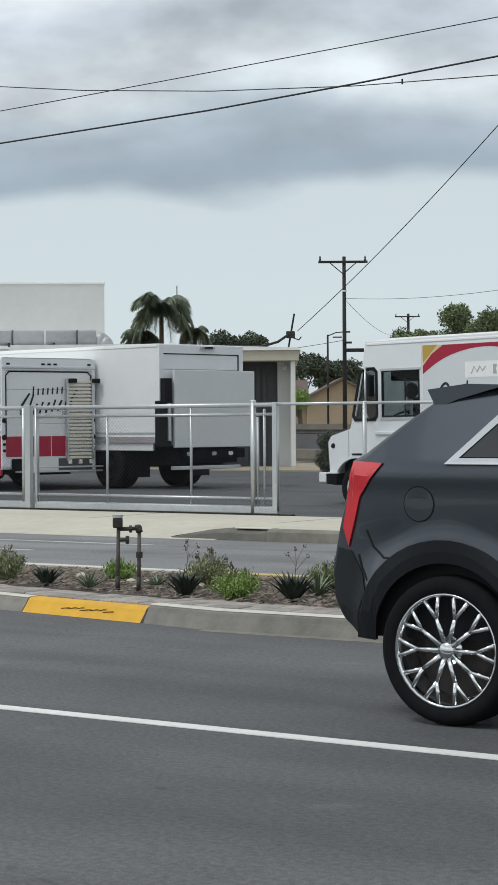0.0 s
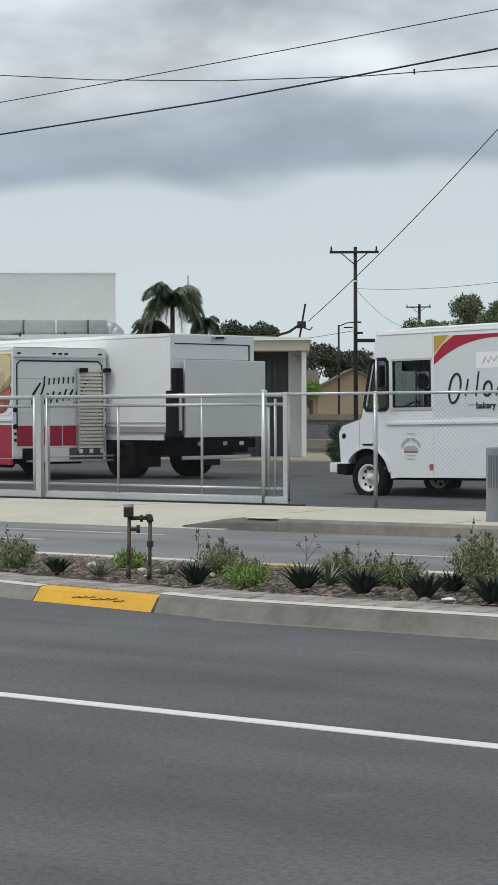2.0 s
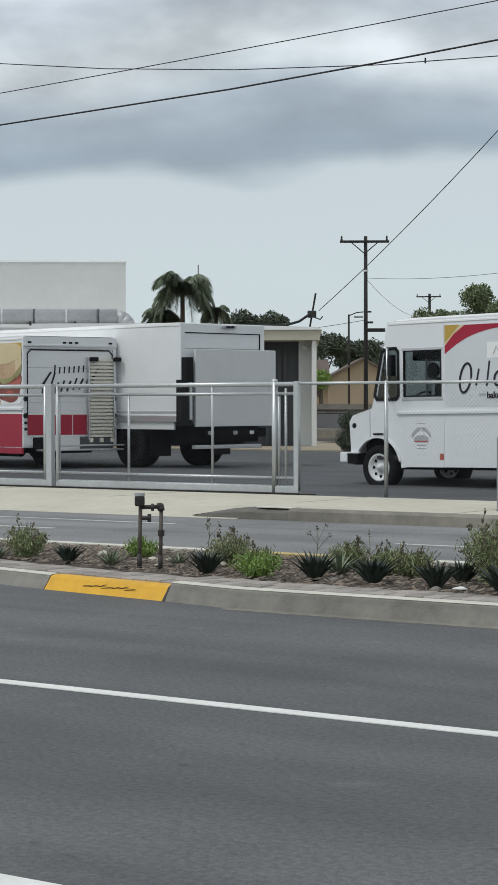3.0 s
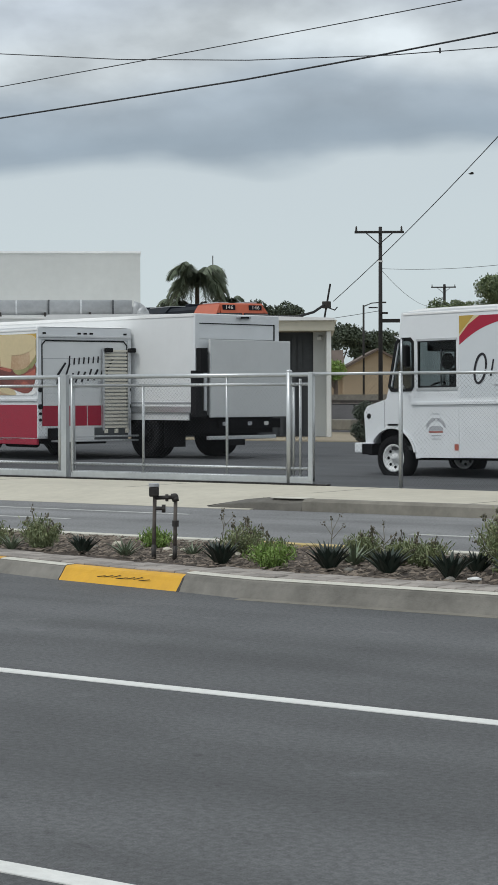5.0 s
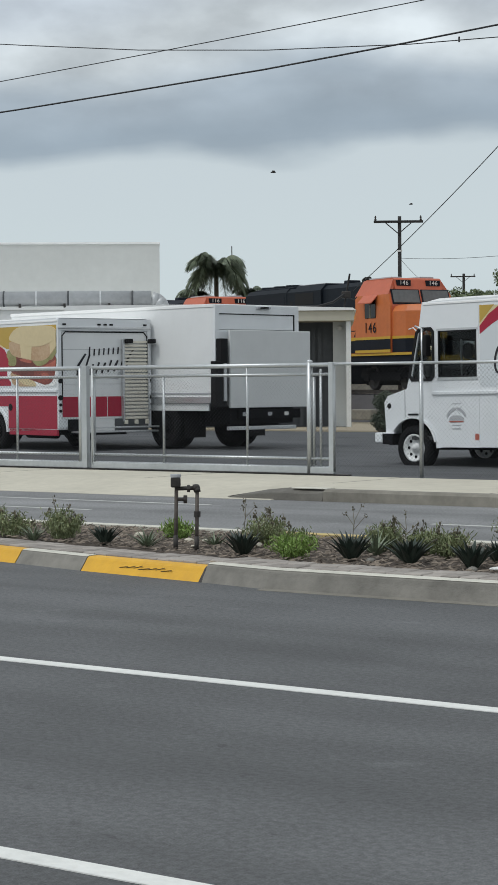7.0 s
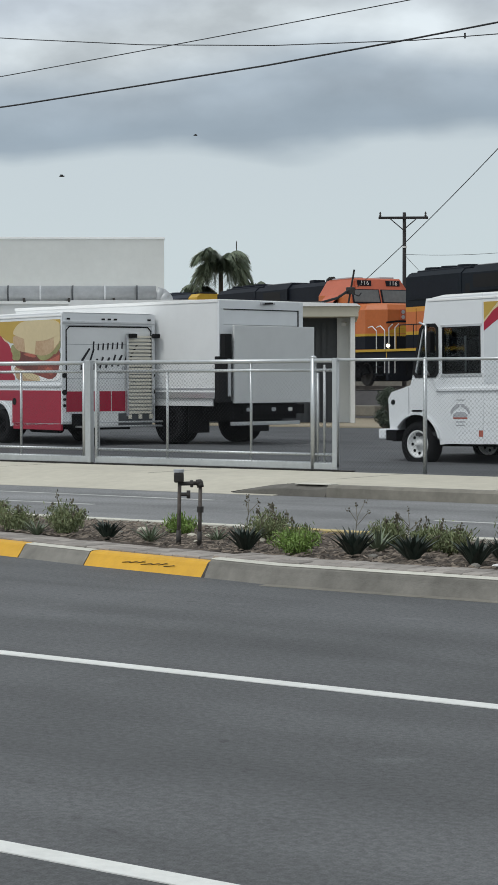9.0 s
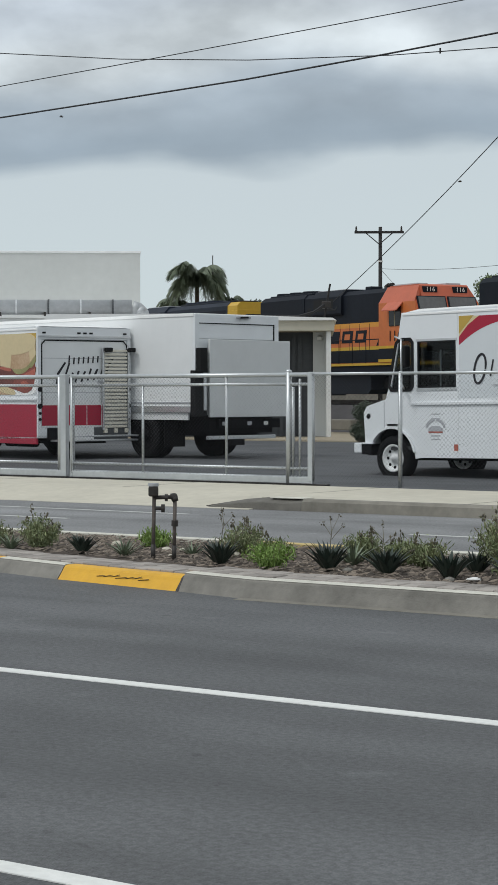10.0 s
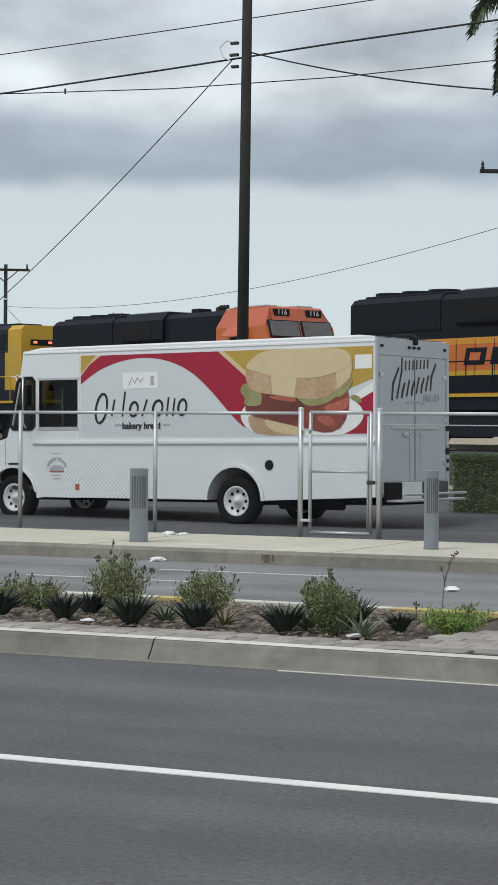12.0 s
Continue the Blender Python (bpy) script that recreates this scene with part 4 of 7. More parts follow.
    inner = [(-2.50, 1.62), (-2.72, 1.79), (-2.95, 2.02), (-3.22, 2.28), (-3.55, 2.54), (-3.95, 2.72), (-4.40, 2.81), (-4.85, 2.80), (-5.30, 2.71), (-5.65, 2.57), (-5.95, 2.38)]
    outer = [(-5.95, 2.52), (-5.75, 2.72), (-5.50, 2.87), (-3.02, 2.87), (-2.30, 2.32), (-2.42, 2.0), (-2.44, 1.64)]
    decal("red_swoosh", rounded(inner, False) + outer, "red", v, 0.006, "sweeping red vinyl arc")
    decal("cream_line", [(-5.95, 2.52), (-5.95, 2.57), (-5.62, 2.87), (-5.50, 2.87), (-5.75, 2.72)], "bread", v, 0.006)
    decal("gold_corner", [(-5.95, 2.57), (-5.95, 2.88), (-5.62, 2.88)], "gold", v, 0.006)
    decal("cream_line", [(-2.30, 2.32), (-3.02, 2.87), (-2.90, 2.87), (-2.30, 2.41)], "bread", v, 0.006)
    decal("gold_field", [(-2.30, 2.41), (-2.90, 2.87), (-0.03, 2.87), (-0.03, 2.36), (-0.5, 2.2), (-1.4, 2.2)], "gold", v, 0.005, "golden vinyl field")
    if not red_band:
        decal("white_tag", [(-0.36, 2.52), (-0.36, 2.74), (-0.05, 2.74), (-0.05, 2.52)], "white_roof", v, 0.008)
    if not red_band:
        decal("red_corner", [(-0.62, 1.50), (-0.03, 1.50), (-0.03, 2.16), (-0.30, 2.02), (-0.45, 1.80)], "red", v, 0.006)
    if not red_band:
        decal("cream_line", [(-0.30, 2.02), (-0.03, 2.16), (-0.03, 2.30), (-0.40, 2.10)], "white_roof", v, 0.006)
    shift = 0.42 if red_band else 0.0

    def printed(name, poly, material, parent, lift, label="", ease=1):
        return decal(name, [(min(x + shift, -0.03), min(max(z, 1.475), 2.868)) for x, z in rounded(poly, times=ease)], material, parent, lift, label)

    printed("plate_picture", [(x, max(z, 1.475)) for x, z in ring(-1.38, 1.80, 1.18, 0.42, 0, 350, 36)], "white_roof", v, 0.008, "printed white plate")
    printed("lower_bread_picture", [(-2.42, 1.83), (-2.38, 1.62), (-2.22, 1.48), (-1.25, 1.48), (-1.42, 1.64), (-1.75, 1.74), (-2.1, 1.80)], "crust", v, 0.010, "printed lower slice of bread")
    printed("lower_bread_picture", [(-2.12, 1.76), (-1.98, 1.56), (-1.52, 1.48), (-1.25, 1.48), (-1.42, 1.63), (-1.75, 1.72)], "bread", v, 0.012)
    printed("meat_backing_picture", [(-2.46, 2.10), (-2.30, 2.26), (-0.52, 2.26), (-0.44, 2.0), (-0.56, 1.62), (-0.85, 1.50), (-1.25, 1.58), (-1.75, 1.68), (-2.46, 1.82)], "ham", v, 0.0135, "printed layers of meat")
    printed("dark_meat_picture", [(-2.42, 1.86), (-2.12, 1.80), (-1.82, 1.70), (-1.62, 1.66), (-1.42, 1.72), (-1.32, 1.85), (-1.32, 2.06), (-1.50, 2.12), (-2.16, 2.16), (-2.34, 1.98)], "ham_dark", v, 0.014, "printed slices of dark meat")
    printed("meat_picture", [(-1.40, 1.86), (-1.30, 1.66), (-1.14, 1.60), (-0.82, 1.52), (-0.62, 1.62), (-0.54, 1.80), (-0.50, 2.02), (-0.94, 1.96)], "ham", v, 0.0145, "printed folded ham")
    printed("meat_fold_picture", [(-1.10, 1.78), (-0.98, 1.66), (-0.80, 1.60), (-0.70, 1.70), (-0.86, 1.80)], "ham_light", v, 0.0165)
    printed("meat_fold_picture", [(-2.06, 2.10), (-1.64, 2.02), (-1.46, 2.02), (-1.50, 2.09), (-1.80, 2.13)], "ham_light", v, 0.0165)
    printed("tomato_picture", [(-0.96, 1.94), (-0.50, 2.06), (-0.46, 2.12), (-0.48, 1.92), (-0.66, 1.84), (-0.90, 1.86)], "ham_light", v, 0.0155, "printed red tomato slice")
    printed("lettuce_picture", [(-2.48, 2.36), (-2.58, 2.20), (-2.46, 2.10), (-2.50, 1.97), (-2.16, 1.95), (-2.12, 2.10), (-2.16, 2.18), (-2.30, 2.24)], "lettuce", v, 0.016, "printed lettuce edge")
    printed("lettuce_picture", [(-1.48, 2.10), (-1.30, 1.96), (-1.10, 1.94), (-0.88, 1.99), (-0.72, 2.07), (-0.66, 2.15), (-0.92, 2.10)], "lettuce", v, 0.0175, "printed lettuce edge")
    printed("lettuce_picture", [(-0.46, 2.06), (-0.22, 1.96), (-0.26, 2.08), (-0.40, 2.12)], "lettuce", v, 0.0168)
    printed("upper_crust_picture", [(-2.46, 2.56), (-2.44, 2.34), (-2.30, 2.20), (-1.95, 2.14), (-1.50, 2.08), (-1.15, 2.05), (-0.88, 2.09), (-0.66, 2.20), (-0.42, 2.38), (-0.39, 2.72), (-1.3, 2.66)], "crust", v, 0.018, "printed brown crust")
    printed("crust_patch_picture", [(-1.96, 2.52), (-1.92, 2.155), (-1.50, 2.095), (-1.44, 2.50)], "bread", v, 0.0195, ease=0)
    printed("crust_patch_picture", [(-0.72, 2.58), (-0.68, 2.215), (-0.44, 2.385), (-0.415, 2.68)], "bread", v, 0.0195, ease=0)
    printed("pickle_picture", [(-0.80, 2.12), (-0.64, 2.22), (-0.42, 2.40), (-0.40, 2.28), (-0.56, 2.12), (-0.66, 2.07)], "lettuce", v, 0.017)
    printed("upper_bread_picture", [(-2.45, 2.57), (-2.40, 2.68), (-2.18, 2.82), (-1.90, 2.868), (-0.72, 2.868), (-0.46, 2.78), (-0.41, 2.66), (-0.52, 2.52), (-0.90, 2.42), (-1.20, 2.39), (-1.60, 2.40), (-2.0, 2.46), (-2.30, 2.53)], "bread", v, 0.022, "printed pale slice of bread")
    if not red_band:
        # the brush lettering as plain loops and bars
        marks = [ring(-5.49, 1.96, 0.12, 0.25, 0, 350, 22, 0.18), [(-5.26, 1.84), (-5.20, 2.10)], [(-5.03, 1.83), (-4.97, 2.23)], ring(-4.78, 1.94, 0.085, 0.12, 0, 350, 16, 0.14), [(-4.60, 1.83), (-4.50, 2.09)],
                 ring(-4.27, 1.95, 0.10, 0.13, 0, 350, 18, 0.16), [(-4.08, 1.83), (-4.04, 2.12)], [(-3.95, 1.83), (-3.91, 2.10)], ring(-3.75, 1.96, 0.085, 0.13, 0, 350, 18, 0.12)]
        for q in marks:
            strokes("brand_stroke", [q], 0.042, pose(0, -0.008, 0), "ink", v, "black brush stroke of the brand mark")
        words("lettering", "bakery bread", 0.155, pose(-4.62, -0.010, 1.655, 90, 0, 0), "ink", v, "small black lettering", bold=0.003)
        decal("rule", [(-5.20, 1.65), (-5.05, 1.65), (-5.05, 1.69), (-5.20, 1.69)], "ink_pale", v, 0.006)
        decal("rule", [(-4.17, 1.65), (-4.02, 1.65), (-4.02, 1.69), (-4.17, 1.69)], "ink_pale", v, 0.006)
        st = decal("sticker", [(-5.02, 2.29), (-4.27, 2.29), (-4.27, 2.56), (-5.02, 2.56)], "white_roof", v, 0.006, "white sticker with grey scribbles")
        strokes("scribble", [[(-4.88, 2.36), (-4.82, 2.48), (-4.76, 2.38), (-4.70, 2.48), (-4.64, 2.40), (-4.58, 2.47)]], 0.022, pose(0, -0.008, 0), "ink_pale", v)
        decal("scribble", [(-4.42, 2.34), (-4.34, 2.34), (-4.36, 2.42), (-4.34, 2.50), (-4.42, 2.50)], "ink_pale", v, 0.009)
        strokes("emblem", [ring(-6.50, 0.92, 0.21, 0.17, 15, 80), ring(-6.50, 0.92, 0.21, 0.17, 100, 165)], 0.05, pose(0, -0.004, 0), "ink_pale", v, "faded round emblem")
        decal("emblem", [(-6.66, 0.88), (-6.34, 0.88), (-6.34, 0.94), (-6.42, 0.98), (-6.58, 0.98), (-6.66, 0.94)], "ink_pale", v, 0.005)
        decal("emblem_band", [(-6.66, 0.86), (-6.34, 0.86), (-6.34, 0.885), (-6.66, 0.885)], "ham_light", v, 0.006)
        for z in (1.18, 1.10, 0.80, 0.74):
            decal("small_bar", [(-6.60, z), (-6.40, z), (-6.40, z + 0.018), (-6.60, z + 0.018)], "ink_pale", v, 0.005)
        decal("red_tag", [(-6.08, 0.55), (-5.99, 0.55), (-5.99, 0.66), (-6.08, 0.66)], "ham_light", v, 0.005)
    else:
        decal("red_band", [(-5.95, 0.45), (-3.28, 0.45), (-3.28, 1.26), (-5.95, 1.26)], "red", v, 0.005, "broad red band")
        decal("red_band", [(-3.28, 1.02), (-2.1, 1.02), (-2.1, 1.26), (-3.28, 1.26)], "red", v, 0.005)
        decal("red_band", [(-2.1, 0.505), (-0.02, 0.515), (-0.02, 1.26), (-2.1, 1.26)], "red", v, 0.005, "broad red band")
        decal("red_field", [(-2.9, 1.50), (-2.9, 2.6), (-2.25, 2.35), (-1.95, 2.0), (-1.98, 1.5)], "red", v, 0.0068)
        decal("gold_field", [(-2.9, 2.66), (-2.9, 2.87), (-0.5, 2.87), (-0.5, 2.3), (-2.16, 2.36)], "gold", v, 0.0064)
    # rear brand mark as bars and strokes, and the word under it
    hx = 0.026
    rm = pose(hx, 0, 0, 0, 0, 90)
    z0, y0 = (2.12, 0.42) if not red_band else (1.78, 0.40)
    for i in range(8):
        x = y0 + 0.36 + i * 0.118
        strokes("brand_bar", [[(x, z0 + 0.40 + 0.008 * i), (x + 0.012, z0 + (0.58 if i == 0 else 0.525 + 0.008 * i))]], 0.045, rm, "ink", v, "short dark bar of the brand mark")
    big = []
    for i, hh in enumerate((0.50, 0.46, 0.22, 0.24, 0.21, 0.25, 0.22, 0.24, 0.42)):
        x, up = y0 + 0.06 + i * 0.152, z0 - 0.08 + 0.022 * i
        big.append([(x, up), (x + 0.03, up + hh * 0.5), (x + 0.17 * hh / 0.42, up + hh)] if i % 2 == 0 else [(x, up + 0.01), (x + 0.10 * hh / 0.3, up + hh)])
    for q in big:
        strokes("brand_bar", [q], 0.056, rm, "ink", v, "slanting dark stroke of the brand mark")
    strokes("underline", [ring(y0 + 0.75, z0 - 0.30, 0.55, 0.20, 120, 55, 8)], 0.03, rm, "ink_pale", v)
    words("lettering", "BREAD", 0.17, pose(hx, 1.72, z0 - 0.04, 90, 0, 90), "ink_pale", v, "small grey lettering")
    if red_band:
        for y0, y1 in ((0.10, 1.19), (1.21, 1.55)):
            part("red_band", B(0.022, 0.026, y0, y1, 0.78, 1.24), "red", v, "red band across the rear")
        part("red_skirt", B(-2.08, -0.04, 0.0, 0.05, 0.36, 0.51, 0.01), "red", v, "red lower skirt")
        for y in (1.57, 2.20):
            part("ramp_rail", B(0.06, 0.11, y - 0.02, y + 0.02, 0.66, 2.56, 0.006), "alu", v)
        for i in range(22):
            z = 0.72 + i * 0.083
            part("ramp_slat", B(0.06, 0.10, 1.60, 2.17, z, z + 0.052, 0.004), "slat", v)
        for y in (1.66, 2.24):
            part("ramp_hook", B(0.03, 0.22, y - 0.06, y + 0.08, 2.46, 2.56, 0.02), "black", v, "black strap hook")
        part("rear_plate", B(0.03, 0.045, 1.02, 1.50, 0.50, 0.70, 0.01), "box_white", v, "white plate holder")
        part("rear_plate_bar", B(0.045, 0.05, 1.10, 1.42, 0.56, 0.65), "ink_pale", v)
        for y in (0.42, 0.66):
            part("tail_lamp", plate(arc(y, 0.62, 0.075, 0, 342, 13), 0.03, 0.05), "black", v, "round dark tail lamp")
        for y in (1.62, 1.88, 2.15):
            part("ramp_foot", B(0.06, 0.13, y - 0.035, y + 0.035, 0.60, 0.70, 0.012), "slat", v)
    return v


step_van(pose(-11.17, 28.81, 0.03, 0, -0.7, -10), False, "white step van with a sandwich picture and red arc")
step_van(pose(-28.26, 31.46, 0.09, 0, 0, -17) @ Matrix.Diagonal((1.0, 1.03, 0.945, 1.0)), True, "white and red step van with a loading ramp on its rear")


def box_truck():
    v = thing("box_truck", pose(-25.57, 33.43, 0.10, 0, 0, -10.3), "white box truck with a raised grey lift gate", "truck", "")
    W, dz = 2.5, 0.10
    soft(part("cargo_box", B(-7.2, -0.02, 0, W, 0.98 + dz, 3.0 + dz), "box_white", v, "plain white cargo box"), 0.03)
    part("roof_edge", B(-7.2, 0.0, -0.015, W + 0.015, 2.95 + dz, 3.02 + dz, 0.01), "white_roof", v)
    part("lower_rail", B(-7.2, -0.1, -0.02, 0.03, 0.90 + dz, 1.04 + dz, 0.01), "alu", v, "dull metal side rail")
    part("lower_rail", B(-7.2, -0.1, -0.015, 0.02, 1.10 + dz, 1.13 + dz), "ink_pale", v)
    part("side_skirt", B(-6.2, -0.2, 0.02, 0.06, 0.74 + dz, 0.90 + dz), "box_grey", v)
    part("rear_frame", plate([(0, 0.85 + dz), (W, 0.85 + dz), (W, 3.0 + dz), (0, 3.0 + dz), (0, 2.82 + dz), (W - 0.12, 2.82 + dz), (W - 0.12, 1.0 + dz), (0.12, 1.0 + dz), (0.12, 2.819 + dz), (0, 2.819 + dz)], -0.03, 0.04), "white", v, "white rear door frame")
    # black strips drawn for the shadowed gap round the door frame
    part("frame_shadow_gap", B(0.0, 0.03, 2.36, 2.42, 2.3, 2.92), "black", v, "black strip for the frame's shadow gap")
    part("frame_shadow_gap", B(0.0, 0.03, 0.14, 2.38, 2.90, 2.93), "black", v, "black strip for the frame's shadow gap")
    for i in range(5):
        part("door_slat", B(-0.02, 0.015, 0.14, W - 0.14, 1.0 + dz + i * 0.37, 1.36 + dz + i * 0.37, 0.006), "white", v, "roll-up door section")
    part("lift_panel", B(0.16, 0.22, 0.27, 2.68, 0.80 + dz, 2.46 + dz, 0.012), "box_grey", v, "grey folded lift-gate platform")
    for z0, z1, y0, y1 in ((1.70, 2.28, 0.02, 0.22), (0.82, 1.80, -0.14, 0.20)):
        part("lift_column", B(0.04, 0.20, y0, y1, z0 + dz, z1 + dz, 0.015), "black", v, "black lift-gate column")
    part("lift_chain", B(0.20, 0.23, 0.08, 0.16, 0.95 + dz, 1.75 + dz), "alu", v)
    part("roof_lamp", B(0.04, 0.10, 1.2, 1.6, 2.93 + dz, 2.98 + dz, 0.01), "ink_pale", v)
    part("camera_bracket", B(0.04, 0.28, 1.28, 1.36, 2.93 + dz, 2.97 + dz, 0.008), "black", v)
    # chassis made a deep dark block to stand for the shadow under the box
    part("chassis", B(-9.0, -0.1, 0.45, 2.0, 0.50, 0.95), "chassis", v, "dark chassis block that fills in the shade underneath")
    part("under_ride_bar", B(0.0, 0.10, 0.35, 2.35, 0.42, 0.50, 0.01), "alu", v, "rear under-ride bar")
    part("fuel_tank", B(-5.2, -3.6, 0.12, 0.62, 0.42, 0.92, 0.05), "chassis", v)
    part("tool_box", B(-3.3, -2.6, 0.1, 0.6, 0.45, 0.92, 0.03), "black", v)
    part("rear_unit", box(box(bmesh.new(), -0.6, 0.05, 0.4, 2.3, 0.55, 0.95, 0.03), -0.1, 0.14, 0.6, 2.45, 0.66, 0.86, 0.02), "chassis", v)
    for y in (0.75, 1.5, 2.0):
        part("tail_lamp", B(0.14, 0.16, y - 0.06, y + 0.06, 0.72, 0.80, 0.01), "paper" if y > 1.8 else "ink_pale", v)
    for y in (0.04, 0.30, W - 0.58, W - 0.30):
        # rim colour is near-black for the shade under the box
        truck_wheel(v, -1.66, y, 0.49, 0.49, 0.25, 8, "chassis")
    for y in (0.08, W - 0.36):
        truck_wheel(v, -7.6, y, 0.49, 0.49, 0.26, 8, "chassis")
    part("mud_flap", B(-1.02, -1.0, 0.05, 0.65, 0.25, 0.92), "black", v)
    part("mud_flap", B(-1.02, -1.0, W - 0.65, W - 0.05, 0.25, 0.92), "black", v)
    soft(part("cab", slab([(-7.3, 0.75), (-9.0, 0.75), (-9.15, 1.5), (-8.8, 2.5), (-7.3, 2.6)], 0.1, W - 0.1), "white", v, "white truck cab"), 0.06)
    return v


box_truck()


# ---- the train ----
RAIL_Z, YAW = 1.22, -27.1
TD = Vector((math.cos(radians(YAW)), math.sin(radians(YAW)), 0))
T12 = Vector((-27.66, 63.3, RAIL_Z))
SPEED = 7.32
tm = pose(T12.x, T12.y, 0, 0, 0, YAW)
bm = plate([(-5.2, -0.2), (5.2, -0.2), (2.2, RAIL_Z - 0.20), (-2.2, RAIL_Z - 0.20)], -400, 400)
o = tagged(part("track_bed", bm, "ballast", label="grey ballast embankment under the track"), kind="structure")
o.matrix_world = tm
for s in (-0.75, 0.75):
    prof = [(s - 0.07, -0.17), (s + 0.07, -0.17), (s + 0.015, -0.13), (s + 0.015, -0.05), (s + 0.036, -0.04), (s + 0.036, 0), (s - 0.036, 0), (s - 0.036, -0.04), (s - 0.015, -0.05), (s - 0.015, -0.13)]
    o = tagged(part("rail", plate(prof, -200, 200), "rust", label="worn steel rail"), kind="structure")
    o.matrix_world = tm @ pose(0, 0, RAIL_Z)
me = B(-0.12, 0.12, -1.3, 1.3, -0.36, -0.165)
tie = part("sleeper", me, "wood", label="dark timber sleeper")
ties = tagged(new("track_sleepers"), "dark timber sleepers in the ballast", kind="structure")
ties.matrix_world = tm @ pose(0, 0, RAIL_Z)
tie.parent = ties
tie.location = (-60, 0, 0)
for i in range(1, 150):
    c = tie.copy()
    scene.collection.objects.link(c)
    c.location = (-60 + i * 0.6, 0, 0)
# long low wall of blocks on the near side of the track
for i in range(14):
    o = tagged(part("concrete_block", B(-1.1, 1.1, -0.25, 0.25, 0, 0.4, 0.04), "kerb_dark", label="grey concrete block lying beside the track"), kind="structure")
    o.matrix_world = tm @ pose(-24 + i * 3.6, -5.6, 0.1, 0, 0, 3 * math.sin(i * 2.1))


def bogie(g, x):
    b = part("truck_frame", slab([(-2.0, 0.55), (-1.8, 0.95), (-0.6, 0.75), (0.6, 0.75), (1.8, 0.95), (2.0, 0.55), (0.8, 0.4), (-0.8, 0.4)], -1.12, -0.98), "chassis", g, "dark cast truck frame")
    b.location = (x, 0, 0)
    # near-black motor block, widened to fill in the shade under the frame
    part("traction_motor", B(-2.1, 2.1, -0.78, 0.9, 0.20, 1.04, 0.04), "chassis", g, "dark block of motors and underframe shade").location = (x, 0, 0)
    for k in (-1.35, 1.35):
        w = part("wheel", lathe([(0.0, -0.02), (0.12, -0.02), (0.14, 0.02), (0.44, 0.02), (0.50, 0.0), (0.51, 0.12), (0.54, 0.13), (0.54, 0.16), (0.1, 0.16)], 24), "iron", g, smooth=True)
        w.location = (x + k, -0.83, 0.51)
        part("axle_box", B(k - 0.16, k + 0.16, -1.22, -1.10, 0.36, 0.68, 0.03), "chassis", g).location = (x, 0, 0)
        part("brake_cylinder", T((k * 0.5, -1.2, 0.85), (k * 0.9, -1.2, 0.85), 0.09), "chassis", g).location = (x, 0, 0)


def rails_along(g, x0, x1, y, z0, z1, n, material):
    part("handrail", T((x0, y, z1), (x1, y, z1), 0.022, n=6), material, g)
    for i in range(n + 1):
        x = x0 + (x1 - x0) * i / n
        part("stanchion", T((x, y, z0), (x, y, z1), 0.02, n=6), material, g)


def nose_loft(levels):
    """A nose with chamfered corners, in plan set in by the given amount at each height."""
    bm = bmesh.new()
    rows = []
    for z, s in levels:
        rows.append([bm.verts.new((x, y, z)) for x, y in ((0.39, -1.45 + s), (1.45 - s * 0.4, -1.45 + s), (2.15 - s, -0.75 + s * 0.4), (2.15 - s, 0.75 - s * 0.4), (1.45 - s * 0.4, 1.45 - s), (0.39, 1.45 - s))])
    for p, q in zip(rows, rows[1:]):
        for i in range(6):
            k = (i + 1) % 6
            bm.faces.new((p[i], p[k], q[k], q[i]))
    bm.faces.new(rows[0][::-1])
    bm.faces.new(rows[-1])
    return bm


